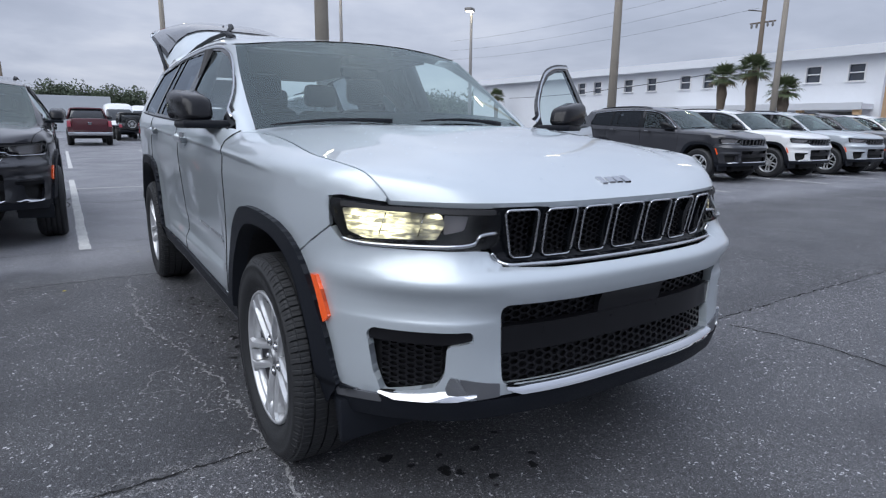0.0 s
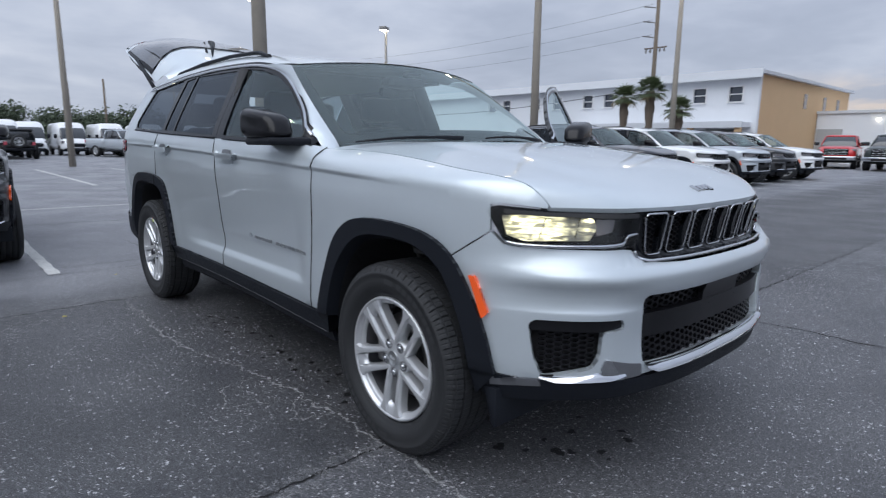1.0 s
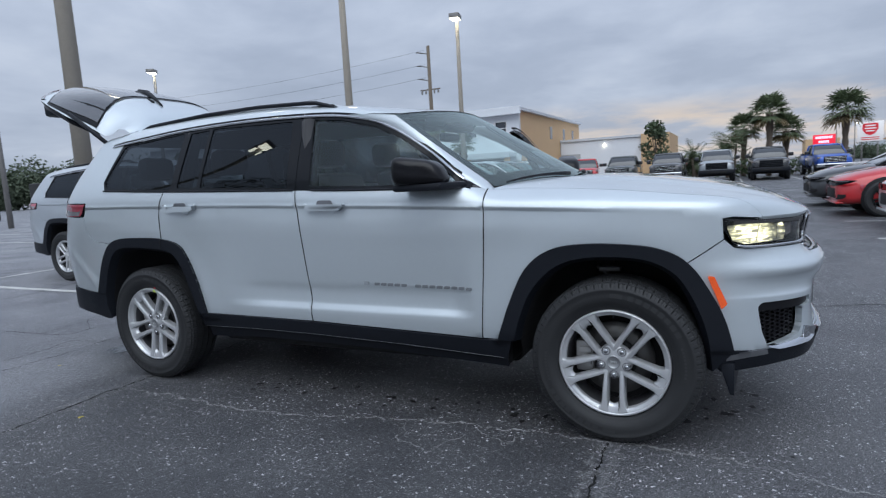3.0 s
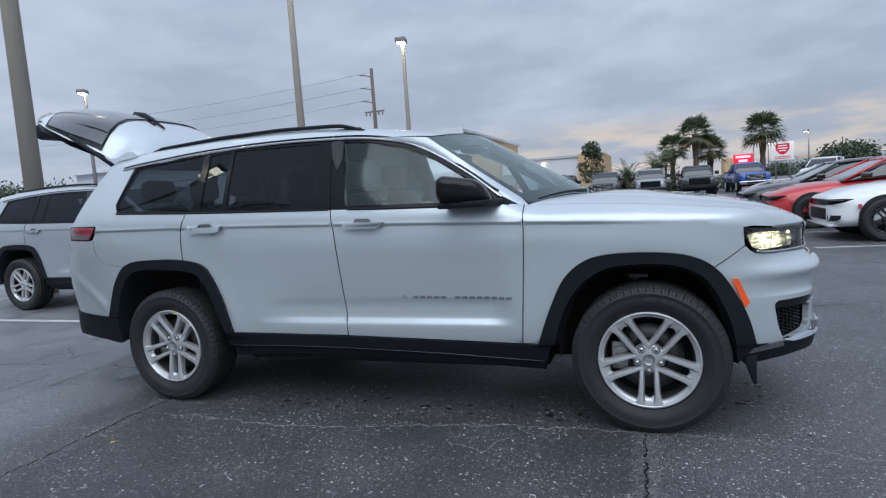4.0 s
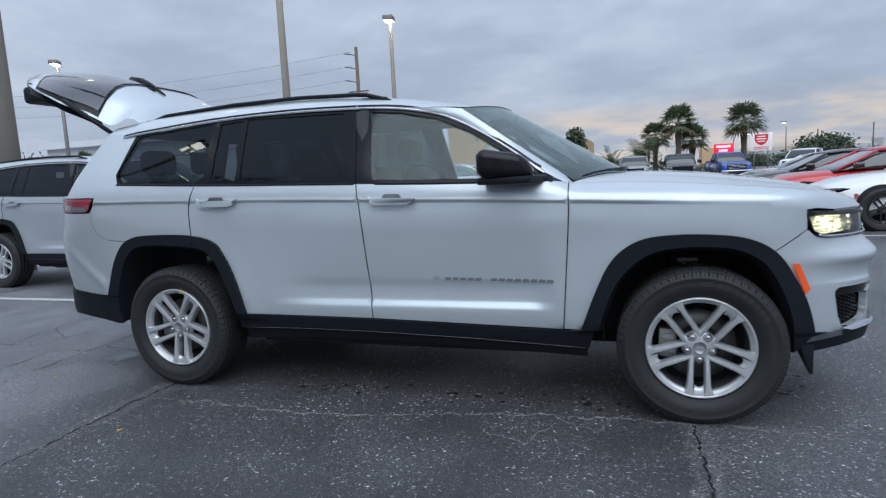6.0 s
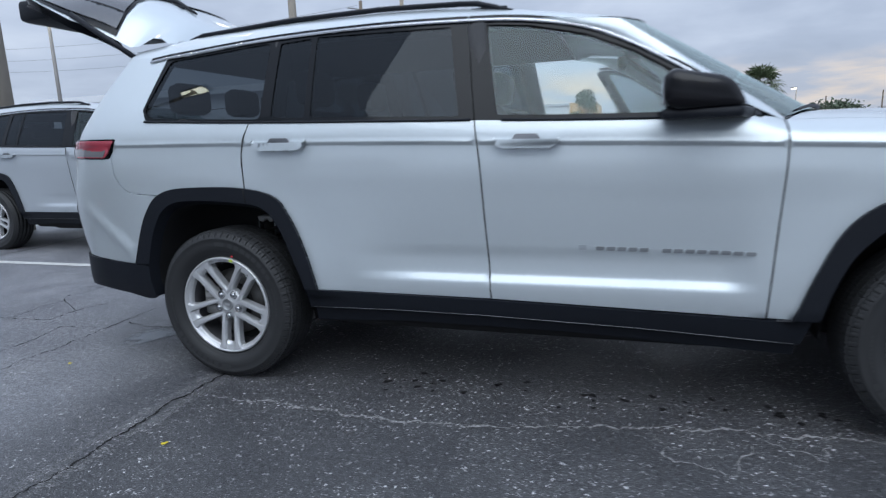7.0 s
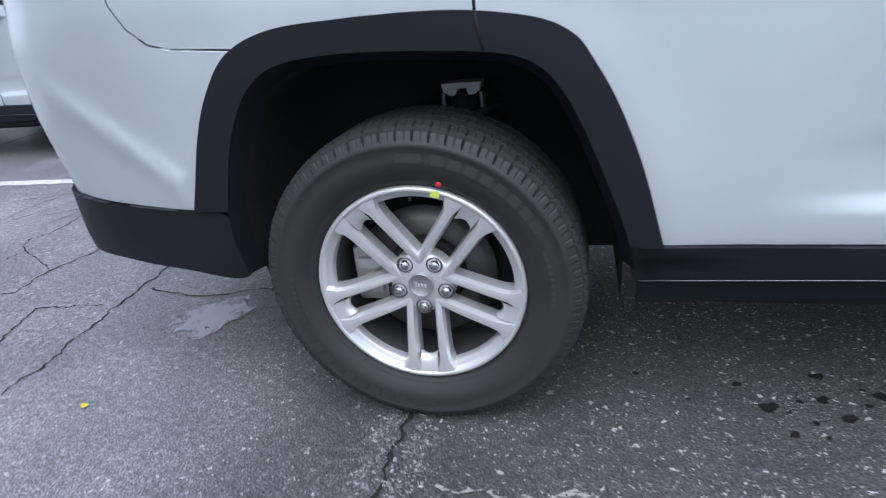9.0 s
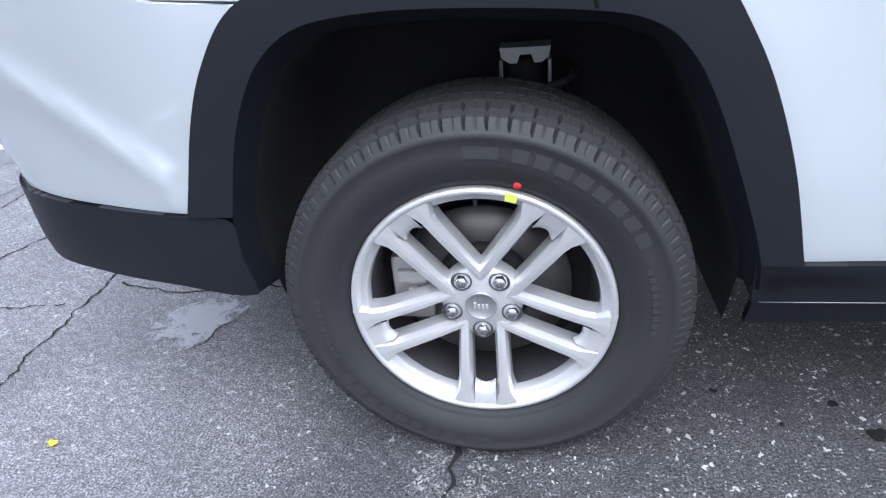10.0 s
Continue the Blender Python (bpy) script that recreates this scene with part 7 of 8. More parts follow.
def make_boxy(label, body, m):
    """Square off-roader with a spare wheel on its back."""
    root = empty("off_roader", label, "car", "parked off-roaders", m)
    loft("body", [(-0.72, 0.80, 0.80, 0.55, 1.15), (-0.65, 0.82, 0.82, 0.52, 1.17), (2.2, 0.80, 0.80, 0.50, 1.16), (3.2, 0.62, 0.60, 0.55, 1.14), (3.3, 0.60, 0.58, 0.60, 1.10)], body, root, power=9)
    loft("cabin_glass", [(-0.66, 0.76, 0.68, 1.12, 1.78), (1.75, 0.76, 0.68, 1.12, 1.78), (2.12, 0.75, 0.72, 1.12, 1.20)], FARGLASS, root, power=9)
    loft("hard_top", [(-0.70, 0.74, 0.68, 1.72, 1.84), (1.80, 0.74, 0.68, 1.74, 1.85)], BLACKP if body == BLACKP else body, root, power=6)
    for sd in (1, -1):
        for x in (0.0, 2.96):
            bm = bmesh.new()
            add_box(bm, x - 0.55, x + 0.55, sd * 0.72, sd * 0.96, 0.86, 0.98, 0.04)
            part("mudguard", bm, body if body != BLACKP else PLASTIC, root, smooth=True)
        for x in (-0.66, 0.55, 1.55):
            tube("pillar", [(x, sd * 0.775, 1.13), (x + 0.02, sd * 0.69, 1.76)], 0.05, body, root, sides=6)
        lathe("headlamp", [(0.001, 0.02), (0.09, 0.02), (0.09, -0.05)], 20, LENSGREY, root).matrix_basis = Matrix.Translation((3.31, sd * 0.42, 0.98)) @ Matrix.Rotation(radians(90), 4, "Z")
        bm = bmesh.new()
        add_box(bm, -0.74, -0.68, sd * 0.62, sd * 0.80, 0.85, 1.05, 0.01)
        part("tail_lamp", bm, TAILRED, root)
    bm = bmesh.new()
    add_box(bm, 3.35, 3.50, -0.80, 0.80, 0.56, 0.70, 0.03)
    part("front_bumper", bm, PLASTIC, root, smooth=True)
    bm = bmesh.new()
    add_box(bm, -0.86, -0.70, -0.78, 0.78, 0.54, 0.68, 0.03)
    part("rear_bumper", bm, PLASTIC, root, smooth=True)
    sp = make_wheel(root, Matrix.Translation((-0.98, 0.05, 1.08)) @ Matrix.Rotation(radians(-90), 4, "Z"), False, ALLOY, name="spare_wheel")
    wheel_set(root, (0.0, 2.96), ALLOY if body != BLACKP else DARKALLOY, 0.97, 1.05)
    return root


def facing(x, y, turn):
    return Matrix.Translation((x, y, 0)) @ Matrix.Rotation(radians(turn), 4, "Z")


for x, y, mt, ch, lab, tn in ((-5.9, 41.3, RED, True, "red crew-cab pickup parked nose out", -80), (-2.7, 39.9, GREEN, True, "dark green crew-cab pickup with chrome grille", -88), (0.25, 39.6, CHARCOAL, True, "charcoal crew-cab pickup with chrome grille", -90),
                              (3.15, 39.4, GREYMET, False, "grey crew-cab pickup with black grille", -90), (6.0, 39.6, BLACKP, False, "black crew-cab pickup parked nose out", -90), (9.3, 43.2, BLUE, True, "bright blue crew-cab pickup parked nose out", -86), (15.4, 44.0, WHITE, False, "white crew-cab pickup behind the sedans", -120)):
    make_pickup(lab, mt, facing(x, y, tn), ch)
make_pickup("maroon crew-cab pickup seen from behind", MAROON, facing(-31.2, -0.25, 180), True)
for x, y, mt, lab in ((9.85, 8.4, WHITE, "white low sedan with black wheels in a bay"), (9.45, 11.3, RED, "red low sedan with black wheels in a bay"), (9.3, 14.1, CHARCOAL, "dark grey low sedan in a bay"), (9.9, 16.9, GREYMET, "grey sedan farther down the row"), (10.4, 19.7, WHITE, "white sedan farther down the row")):
    make_sedan(lab, mt, facing(x, y, 180))
for x, y in ((-52.5, 4.3), (-52.5, 7.0), (-52.5, 9.8), (-52.0, 12.7), (-52.0, 15.8), (-52.0, 18.9), (-48.0, 2.2)):
    make_van("white high-roof delivery van parked nose out", facing(x, y, 0))
make_boxy("black boxy off-roader with spare wheel on its tail", BLACKP, facing(-39.5, 2.5, 180))
make_boxy("white boxy off-roader parked side on", WHITE, facing(-43.5, 18.6, -18))
c = copy_thing(suv0, facing(-43.0, -3.0, 0))
repaint(c, SILVER2, WHITE)
tagged(c, "white seven-slot SUV far down the lot")
make_pickup("pale silver pickup beside the vans", SILVER2, facing(-45.0, 8.6, 20), True)
make_sedan("white car far down the lot", WHITE, facing(-57.5, 22.5, -10))

# ---------------------------------------------------------------- poles and lamps
def light_pole(x, y, h, r, mat, heads=1, turn=0.0, lab="tall concrete car-park light pole with a lit lamp"):
    root = empty("street_lamp", lab, "street lamp", "car-park lights", facing(x, y, turn))
    v = [(0, 0, -0.3), (0, 0, h * 0.5), (0, 0, h)]
    tube("pole", v, [r, r * 0.82, r * 0.62], mat, root, sides=12)
    for k in range(heads):
        bm = bmesh.new()
        sg = -1 if k else 1
        add_box(bm, -0.02 * sg, 0.62 * sg, -0.24, 0.24, h - 0.02, h + 0.20, 0.03)
        head = part("lamp_head", bm, GALV, root, smooth=True)
        bm = bmesh.new()
        add_box(bm, 0.06 * sg, 0.56 * sg, -0.19, 0.19, h - 0.05, h - 0.015, 0.008)
        part("lamp_glass", bm, LAMPGLOW, head, "glowing lamp glass")
    return root


light_pole(-7.15, 3.35, 10.5, 0.165, CONCRETE, 1, 0)
light_pole(-8.0, 13.4, 9.25, 0.15, CONCRETE, 1, -60)
light_pole(-8.1, 23.2, 8.75, 0.14, CONCRETE, 1, -80)
light_pole(-28.8, 22.6, 8.75, 0.13, GALV, 1, -60)
light_pole(-26.5, 3.05, 9.3, 0.15, CONCRETE, 1, 0)
light_pole(-27.6, 12.6, 8.9, 0.13, GALV, 1, -40)
light_pole(-47.8, 14.5, 6.0, 0.13, GALV, 1, -20)
light_pole(23.6, 88.0, 6.3, 0.10, GALV, 1, 180)
light_pole(18.4, 86.0, 5.0, 0.09, GALV, 1, 0)
light_pole(13.0, 62.0, 4.5, 0.07, GALV, 1, 0)
for x, y, h in ((-70, -6, 7.0), (-72, 11, 7.5), (-74, 15, 8.2), (36.0, 120.0, 6.5), (44.0, 118.0, 7.0)):
    p = empty("utility_pole", "distant thin wooden utility pole", "utility pole", "far poles", facing(x, y, 0))
    tube("pole", [(0, 0, -0.2), (0, 0, h)], [0.16, 0.11], WOODPOLE, p, sides=8)

up = empty("utility_pole", "weathered wooden utility pole with insulators and a transformer", "utility pole", "", facing(-14.9, 33.6, 0))
tube("pole", [(0, 0, -0.2), (0, 0, 10.3)], [0.17, 0.11], WOODPOLE, up, sides=12)
for z in (9.9, 9.0, 8.1):
    arm = tube("insulator_arm", [(0, 0, z - 0.15), (-0.45, -0.1, z - 0.05), (-0.85, -0.2, z + 0.02)], 0.035, GALV, up, sides=6)
    for k in range(4):
        lathe("insulator", [(0.02, 0), (0.09, 0.02), (0.02, 0.06)], 10, GALV, arm, axis="z").matrix_basis = Matrix.Translation((-0.45 - 0.11 * k, -0.1 - 0.025 * k, z - 0.06 + 0.018 * k))
tube("crossarm", [(-0.75, 0, 7.35), (0.75, 0, 7.35)], 0.05, WOODPOLE, up, sides=6)
for dx in (-0.6, -0.3, 0.35, 0.65):
    lathe("fuse", [(0.03, 0), (0.07, 0.1), (0.03, 0.32)], 8, GALV, up, axis="z").matrix_basis = Matrix.Translation((dx, -0.08, 7.05))
for i, z in enumerate((10.0, 9.05, 8.15)):
    pts = [(-0.8 - 34 * t - 14.3, 33.4 + 1.0 * t, z - 2.0 * 4 * t * (1 - t) * 0.25) for t in np.linspace(0, 1, 16)]
    tagged(tube("power_line", pts, 0.007, PLASTIC, sides=4), "thin sagging overhead power line", "cable")
pts = [(-14.3 - 26 * t, 33.5 + 2.0 * t, 5.0 - 1.1 * t - 0.9 * 4 * t * (1 - t) * 0.4) for t in np.linspace(0, 1, 16)]
tagged(tube("telephone_line", pts, 0.022, PLASTIC, sides=4), "dark sagging telephone cable", "cable")


# ---------------------------------------------------------------- buildings
def wall_with_openings(name, x0, x1, z0, z1, y, thick, holes, mat, parent):
    """A wall along x with real openings; holes are (x0, x1, z0, z1)."""
    xs = sorted({x0, x1, *[h[0] for h in holes], *[h[1] for h in holes]})
    zs = sorted({z0, z1, *[h[2] for h in holes], *[h[3] for h in holes]})
    bm = bmesh.new()
    for a, b in zip(xs, xs[1:]):
        for c, d in zip(zs, zs[1:]):
            mx, mz = (a + b) / 2, (c + d) / 2
            if any(h[0] < mx < h[1] and h[2] < mz < h[3] for h in holes):
                continue
            add_box(bm, a, b, y, y + thick, c, d)
    return part(name, bm, mat, parent)


motel = empty("building", "two-storey white stucco building with flat roof and tan end", "building")
WX = (-33.4, -31.55, -28.2, -25.9, -22.9, -21.0, -13.9, -11.5)
holes = [(x - 0.45, x + 0.45, 4.12, 5.08) for x in WX] + [(-17.2, -14.0, 0.0, 2.35), (-13.4, -10.9, 0.0, 2.35), (-22.5, -18.6, 0.0, 2.35)]
wall_with_openings("front_wall", -50.0, -10.05, 0.0, 5.78, 38.2, 0.3, holes, STUCCO, motel)
box("end_wall", -10.35, -10.05, 38.5, 58.0, 0.0, 5.78, TANWALL, motel)
box("back_fill", -50.0, -10.7, 42.0, 58.0, 0.0, 5.3, WALLGREY, motel)
box("roof", -50.3, -9.75, 37.75, 58.2, 5.78, 5.98, ROOFGREY, motel)
box("fascia", -50.3, -9.75, 37.55, 37.75, 5.52, 6.08, STUCCO, motel)
box("porch_roof", -23.5, -10.35, 36.6, 38.15, 2.45, 2.75, STUCCO, motel)
box("porch_trim", -23.5, -10.3, 36.5, 36.6, 2.40, 2.80, ROOFGREY, motel)
for x in (-23.3, -18.0, -13.7, -10.6):
    box("porch_post", x - 0.18, x + 0.18, 36.65, 36.95, 0.0, 2.45, TANWALL, motel)
for x in WX:
    w = box("window", x - 0.45, x + 0.45, 38.40, 38.42, 4.12, 5.08, WINDOWDARK, motel)
    bm = bmesh.new()
    add_box(bm, x - 0.50, x + 0.50, 38.16, 38.24, 5.05, 5.13)
    add_box(bm, x - 0.50, x - 0.42, 38.16, 38.24, 4.12, 5.05)
    add_box(bm, x + 0.42, x + 0.50, 38.16, 38.24, 4.12, 5.05)
    add_box(bm, x - 0.42, x + 0.42, 38.25, 38.31, 4.57, 4.63)
    part("window_frame", bm, WHITEFRAME, w)
    box("window_sill", x - 0.54, x + 0.54, 38.08, 38.2, 4.04, 4.12, WHITEFRAME, w)
for y in (47.0, 51.5, 55.0):
    box("end_window", -10.06, -10.02, y - 0.35, y + 0.35, 4.0, 5.05, WINDOWDARK, motel)

shed = empty("building", "low white flat-roofed building with a tan end block", "building")
box("wall", -10.0, -2.9, 50.0, 60.0, 0.0, 3.75, STUCCO, shed)
box("roof_edge", -10.0, -2.8, 49.85, 60.0, 3.75, 3.95, ROOFGREY, shed)
box("end_block", -2.9, -0.6, 49.6, 60.0, 0.0, 3.95, TANWALL, shed)
box("door", -9.9, -8.2, 49.93, 50.0, 0.0, 2.6, WALLGREY, shed)
bm = bmesh.new()
add_box(bm, -6.12, -5.98, 49.85, 49.97, 3.20, 3.29, 0.01)
part("wall_lamp", bm, LAMPGLOW, shed, "lit wall lamp")

far_wall = tagged(box("far_wall", -80, -79, -60, 4, 0.0, 4.2, FARWALL), "long pale wall of a far warehouse", "wall", kind="structure")

# ---------------------------------------------------------------- signs
sg = empty("sign", "white roadside sign board with a red shield and unread text bars", "sign", "", facing(16.8, 68.6, -8))
tube("post", [(-0.8, 0.1, 0), (-0.8, 0.1, 4.0)], 0.09, GALV, sg, sides=8)
tube("post", [(0.8, 0.1, 0), (0.8, 0.1, 4.0)], 0.09, GALV, sg, sides=8)
box("board", -1.3, 1.3, -0.06, 0.06, 2.35, 4.95, SIGNWHITE, sg, bevel=0.03)
shield = rounded([(-0.78, 4.70), (0.78, 4.70), (0.80, 3.9), (0.45, 3.35), (0.0, 3.12), (-0.45, 3.35), (-0.80, 3.9)], 0.12)
vv = [(x, -0.09, z) for x, z in shield]
mesh_object("shield", vv + [(x, -0.05, z) for x, z in shield], [tuple(range(len(shield)))] + [(i, (i + 1) % len(shield), len(shield) + (i + 1) % len(shield), len(shield) + i) for i in range(len(shield))], SIGNRED, sg, smooth=False)
for z, w in ((4.40, 0.5), (4.05, 0.58), (3.70, 0.42)):
    box("text_bar", -w, w, -0.10, -0.092, z - 0.08, z + 0.08, SIGNWHITE, sg)
for z in (2.85, 2.60):
    box("text_bar", -0.9, 0.9, -0.075, -0.062, z - 0.05, z + 0.05, SIGNRED, sg)
for ob in sg.children:
    for v in ob.data.vertices:
        v.co.x *= 0.82
        v.co.z = 2.35 + (v.co.z - 2.35) * 0.76 if v.co.z > 2.35 else v.co.z
led = empty("sign", "small lit red message sign with glowing text bars", "sign", "", facing(11.6, 58.6, -5))
tube("post", [(0, 0.1, 0), (0, 0.1, 2.2)], 0.08, GALV, led, sides=8)
box("panel", -0.85, 0.85, -0.08, 0.08, 2.15, 3.05, LEDRED, led, bevel=0.02)
for z, w in ((2.80, 0.66), (2.42, 0.46)):
    n = int(w / 0.08)
    for k in range(-n, n, 2):
        box("text_bar", k * 0.08, k * 0.08 + 0.12, -0.095, -0.085, z - 0.11, z + 0.11, LEDTEXT, led)


# ---------------------------------------------------------------- plants
def palm(x, y, h, crown, label, seed, dead=True, fan=True):
    """A cabbage palm: rough trunk, a round head of fan leaves."""
    rr = random.Random(seed)
    root = empty("palm_tree", label, "palm tree", "palms", facing(x, y, rr.uniform(0, 360)))
    n = 14
    pts = [(0.12 * math.sin(2.2 * i / n) * rr.uniform(0.8, 1.2), 0.0, -0.1 + (h + 0.1) * i / n) for i in range(n + 1)]
    tube("trunk", pts, [0.20 * (1 + 0.22 * (i % 2)) - 0.05 * i / n + (0.07 if i > n - 5 else 0) for i in range(n + 1)], BARK, root, sides=10)
    verts, faces, dv, df = [], [], [], []
    for k in range(46):
        az = 2.4 * k + rr.uniform(-0.3, 0.3)
        t = k / 46
        el = radians(78 - 118 * t + rr.uniform(-8, 8))
        stem = crown * rr.uniform(0.40, 0.55)
        d = Vector((math.cos(az) * math.cos(el), math.sin(az) * math.cos(el), math.sin(el)))
        tip = Vector((pts[-1][0], 0, h)) + d * stem
        side = d.cross(Vector((0, 0, 1))).normalized()
        up = side.cross(d).normalized()
        tv, tf = (dv, df) if dead and el < radians(-25) else (verts, faces)
        b = len(tv)
        o = Vector((pts[-1][0], 0, h))
        tv += [o - side * 0.015, o + side * 0.015, tip + side * 0.012, tip - side * 0.012]
        tf.append((b, b + 1, b + 2, b + 3))
        blades = 13
        for q in range(blades):
            a = radians(-105 + 210 * q / (blades - 1))
            dir2 = (d * math.cos(a) + side * math.sin(a)).normalized()
            ln = crown * 0.52 * (0.75 + 0.25 * math.cos(a)) * rr.uniform(0.85, 1.1)
            droop = Vector((0, 0, -0.28 * ln * rr.uniform(0.6, 1.6)))
            w = 0.035 * crown
            cross = dir2.cross(up).normalized() * w
            mid = tip + dir2 * ln * 0.55 + droop * 0.25 + up * 0.02
            end = tip + dir2 * ln + droop
            b = len(tv)
            tv += [tip, mid - cross, end, mid + cross]
            tf.append((b, b + 1, b + 2, b + 3))
    mesh_object("crown", verts, faces, FROND, root, "green fan leaves", smooth=False)
    if df:
        mesh_object("dead_leaves", dv, df, DRYFROND, root, "dry brown hanging leaves", smooth=False)
    return root


def feather_palm(x, y, h, crown, label, seed):
    """A clump palm with arching feather leaves."""
    rr = random.Random(seed)
    root = empty("palm_tree", label, "palm tree", "palms", facing(x, y, rr.uniform(0, 360)))
    verts, faces = [], []
    for s in range(4):
        bx, by = rr.uniform(-0.6, 0.6), rr.uniform(-0.6, 0.6)
        hh = h * rr.uniform(0.65, 1.0)
        tube("trunk", [(bx * 0.6, by * 0.6, -0.1), (bx * 0.8, by * 0.8, hh * 0.5), (bx, by, hh)], [0.11, 0.09, 0.07], BARK, root, sides=8)
        for k in range(15):
            az = 2.4 * k + rr.uniform(-0.3, 0.3)
            el = radians(rr.uniform(20, 80))
            ln = crown * rr.uniform(0.8, 1.1)
            prev = Vector((bx, by, hh))
            d = Vector((math.cos(az) * math.cos(el), math.sin(az) * math.cos(el), math.sin(el)))
            for q in range(8):
                d = (d + Vector((0, 0, -0.16))).normalized()
                nxt = prev + d * ln / 8
                sd = d.cross(Vector((0, 0, 1))).normalized()
                for sgn in (-1, 1):
                    for u in (0.0, 0.5):
                        o = prev.lerp(nxt, u)
                        e = o + (sd * sgn * 0.9 + d * 0.5 + Vector((0, 0, -0.35))).normalized() * crown * 0.26 * (1 - 0.08 * q)
                        b = len(verts)
                        verts += [o, o + d * 0.05, e]
                        faces.append((b, b + 1, b + 2))
                prev = nxt
    mesh_object("crown", verts, faces, FROND, root, "green arching feather leaves", smooth=False)
    return root


def leaf_cloud(centres, size, per, rr):
    verts, faces = [], []
    for cx, cy, cz, r in centres:
        for _ in range(per):
            d = Vector((rr.gauss(0, 1), rr.gauss(0, 1), rr.gauss(0, 1))).normalized() * r * rr.uniform(0.45, 1.08)
            o = Vector((cx, cy, cz)) + d
            a = Vector((rr.gauss(0, 1), rr.gauss(0, 1), rr.gauss(0, 1))).normalized()
            b2 = a.cross(Vector((rr.gauss(0, 1), rr.gauss(0, 1), rr.gauss(0, 1)))).normalized()
            s = size * rr.uniform(0.6, 1.3)
            b = len(verts)
            verts += [o - a * s, o + b2 * s * 0.5, o + a * s, o - b2 * s * 0.5]
            faces.append((b, b + 1, b + 2, b + 3))
    return verts, faces


def broad_tree(x, y, h, r, label, seed):
    rr = random.Random(seed)
    root = empty("tree", label, "tree", "", facing(x, y, 0))
    tube("trunk", [(0, 0, -0.1), (0.05, 0, h * 0.3), (0.0, 0.05, h * 0.55)], [0.14, 0.11, 0.07], BARK, root, sides=8)
    cs = []
    for k in range(11):
        a = rr.uniform(0, 6.28)
        q = r * rr.uniform(0.1, 0.75)
        z = h * rr.uniform(0.42, 0.92)
        e = (q * math.cos(a), q * math.sin(a), z)
        tube("limb", [(0, 0.03, h * 0.4), (e[0] * 0.5, e[1] * 0.5, (h * 0.45 + z) / 2), e], [0.05, 0.035, 0.015], BARK, root, sides=5)
        cs.append((*e, r * rr.uniform(0.28, 0.45)))
    v, f = leaf_cloud(cs, 0.13, 150, rr)
    mesh_object("crown", v, f, LEAVES, root, smooth=False)
    return root


palm(-13.6, 28.0, 3.9, 0.95, "short cabbage palm before the white building", 1)
palm(-12.1, 28.2, 4.15, 1.05, "short cabbage palm with shaggy trunk before the white building", 2)
palm(-10.3, 28.0, 3.1, 0.95, "short cabbage palm before the white building", 3)
palm(-42.9, 36.0, 4.2, 1.0, "cabbage palm by the white building", 9)
palm(6.5, 45.0, 4.5, 1.75, "full cabbage palm behind the pickups", 4)
palm(11.3, 46.0, 4.3, 1.9, "spreading cabbage palm behind the pickups", 5)
palm(7.7, 47.5, 3.2, 1.7, "low cabbage palm behind the pickups", 6)
palm(4.9, 47.0, 3.6, 1.6, "cabbage palm behind the pickups", 8)
feather_palm(3.9, 44.5, 2.5, 1.9, "clump of feather palms behind the pickups", 11)
feather_palm(1.7, 43.5, 1.6, 1.6, "low clump of feather palms behind the pickups", 12)
broad_tree(-1.2, 44.0, 4.4, 1.5, "small dark broadleaf tree by the tan block", 21)

rr = random.Random(31)
v, f = leaf_cloud([(rr.uniform(-0.5, 9.0), rr.uniform(43.5, 46), rr.uniform(0.3, 1.3), rr.uniform(0.5, 0.9)) for _ in range(26)], 0.14, 110, rr)
tagged(mesh_object("hedge", v, f, LEAVES, smooth=False), "dense low green shrubs behind the pickups", "hedge", kind="stuff")


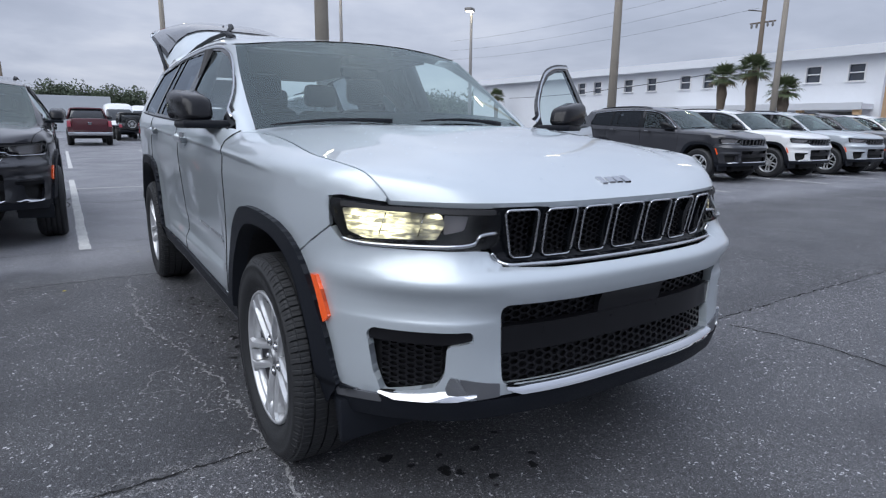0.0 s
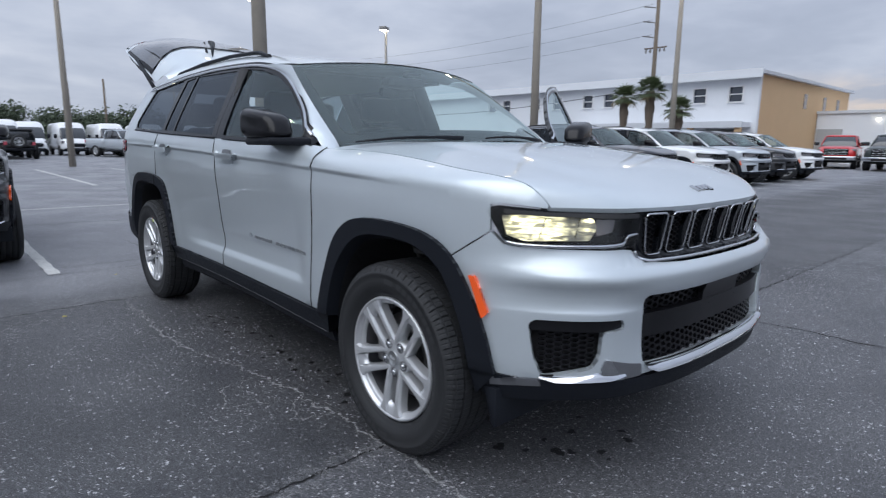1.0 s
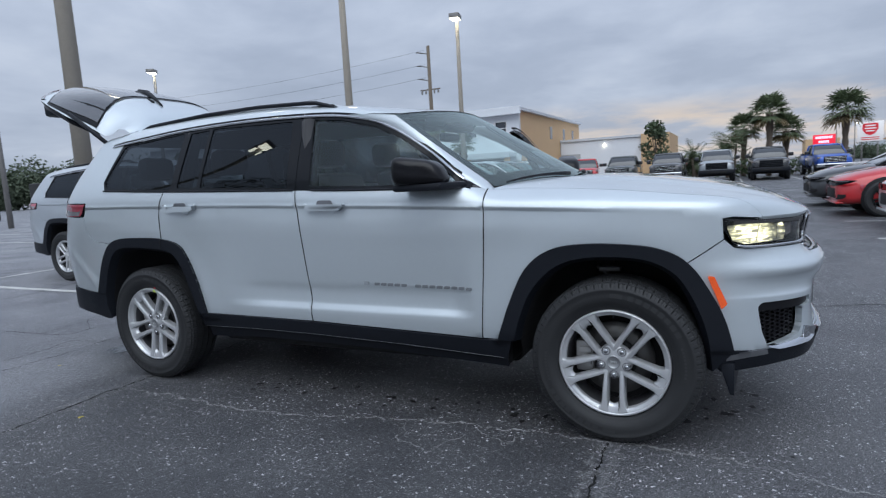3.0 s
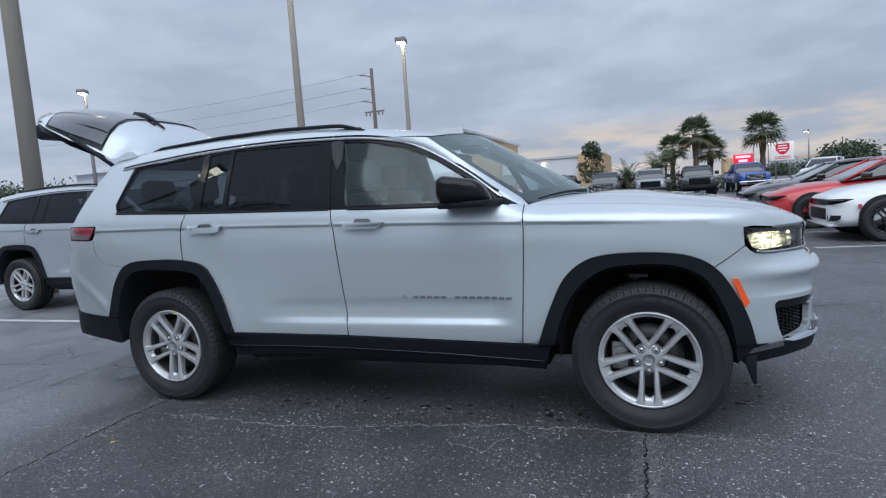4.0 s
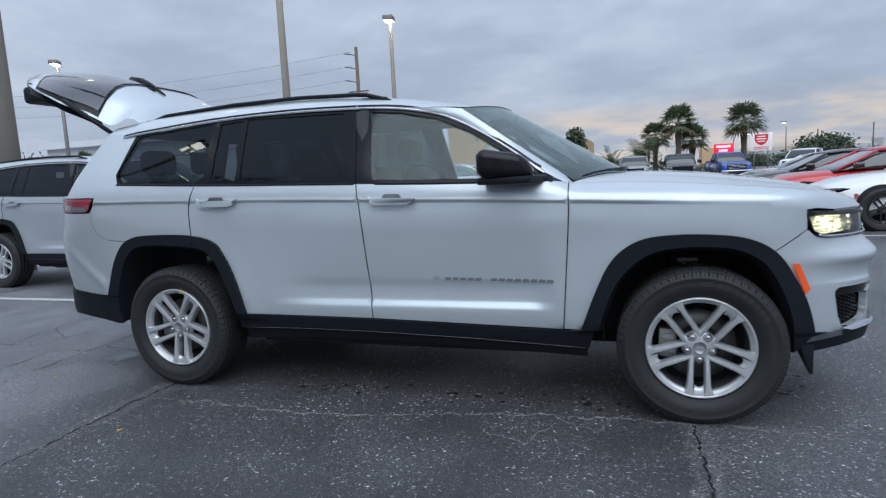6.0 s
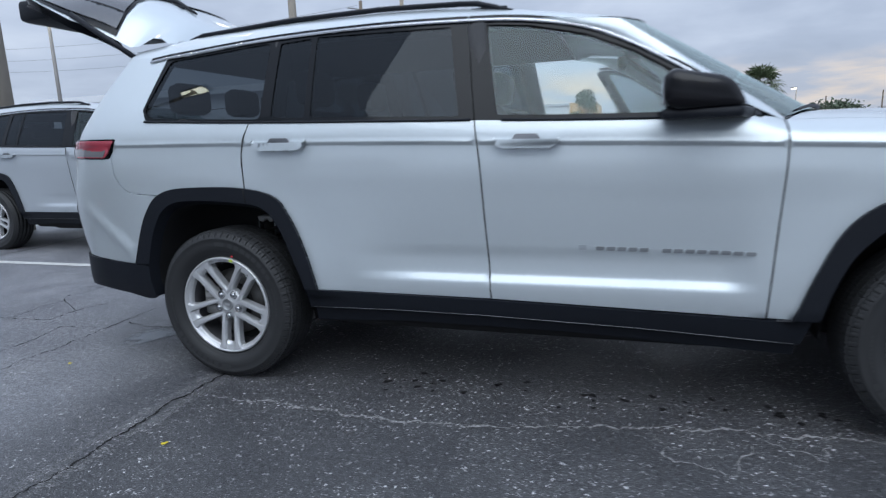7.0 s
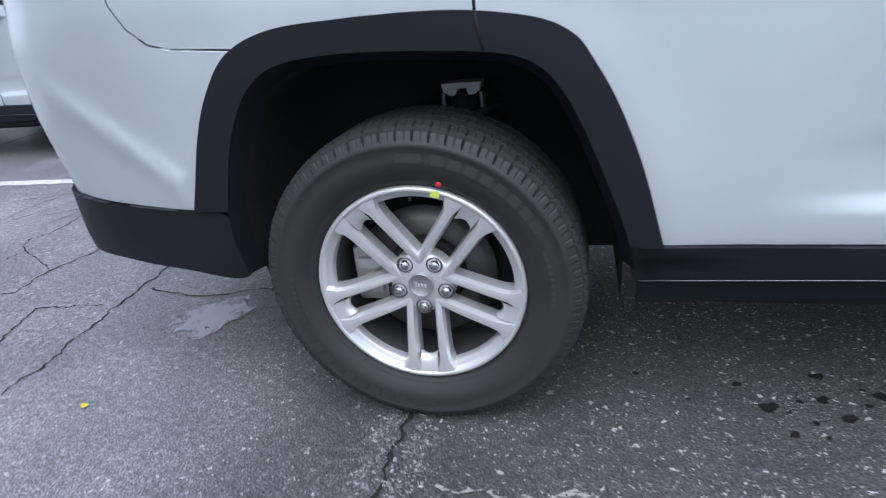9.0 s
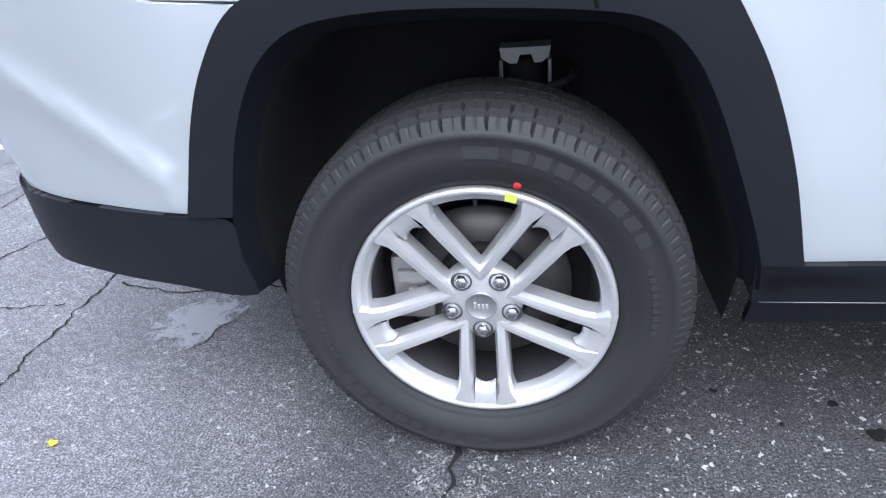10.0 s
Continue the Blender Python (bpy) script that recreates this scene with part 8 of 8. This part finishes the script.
def woods(name, x0, y0, x1, y1, h, n, seed, label):
    rr = random.Random(seed)
    cs = []
    for k in range(n):
        t = rr.random()
        hh = h * rr.uniform(0.55, 1.0)
        for q in range(5):
            cs.append((x0 + (x1 - x0) * t + rr.uniform(-2, 2), y0 + (y1 - y0) * t + rr.uniform(-2.5, 2.5), hh * rr.uniform(0.25, 0.9), rr.uniform(1.2, 2.4)))
    v, f = leaf_cloud(cs, 0.27, 190, rr)
    return tagged(mesh_object(name, v, f, WOODS, smooth=False), label, "woods", kind="stuff")


woods("woods", -118, -14, -118, 12, 8.0, 46, 41, "far dark green tree line behind the wall")
woods("woods", -100, 14, -96, 36, 5.4, 50, 44, "far green tree line beyond the vans")
woods("woods", -95, 36, -80, 60, 6.6, 60, 42, "dense green trees beyond the car park")
woods("woods", 28.6, 93, 30.6, 92, 4.2, 9, 45, "dense round tree clump beyond the sedans")
woods("woods", 30, 150, 80, 140, 2.4, 46, 43, "low far tree line under the sunrise")
rr = random.Random(55)
far = []
for k in range(9):
    x = 30 + 9 * k + rr.uniform(-3, 3)
    y = 175 + rr.uniform(-10, 10)
    w = rr.uniform(3, 9)
    h = rr.uniform(3, 6.5)
    tagged(box("far_building", x - w, x + w, y, y + 8, 0, h, FARWALL if k % 2 else TANWALL), "small pale building far along the road", "building", "far buildings")

# the far side of the lot, behind the camera: trees and lamps that the car's glass mirrors
def edge_trees(x0, x1, y, h, n, seed):
    for k in range(n):
        r2 = random.Random(seed + k)
        broad_tree(x0 + (x1 - x0) * k / (n - 1) + r2.uniform(-1, 1), y + r2.uniform(-2, 2), h * r2.uniform(0.8, 1.2), 2.6, "dark broadleaf tree on the lot's edge", seed + k)


# unseen row, also added to block low sky light and darken under the car
edge_trees(-34.0, 26.0, -17.0, 9.5, 15, 70)
for x, y, h, r, sd in ((-10.5, -11.5, 14.0, 3.8, 91), (-4.5, -12.5, 13.0, 3.4, 92), (2.5, -13.0, 12.0, 3.2, 93)):
    broad_tree(x, y, h, r, "tall dark broadleaf tree on the lot's edge", sd)
light_pole(-11.4, -7.2, 14.0, 0.15, CONCRETE, 2, 20, "tall concrete car-park light pole with two lit lamps")
light_pole(11.0, -17.0, 8.5, 0.13, CONCRETE, 1, 90)
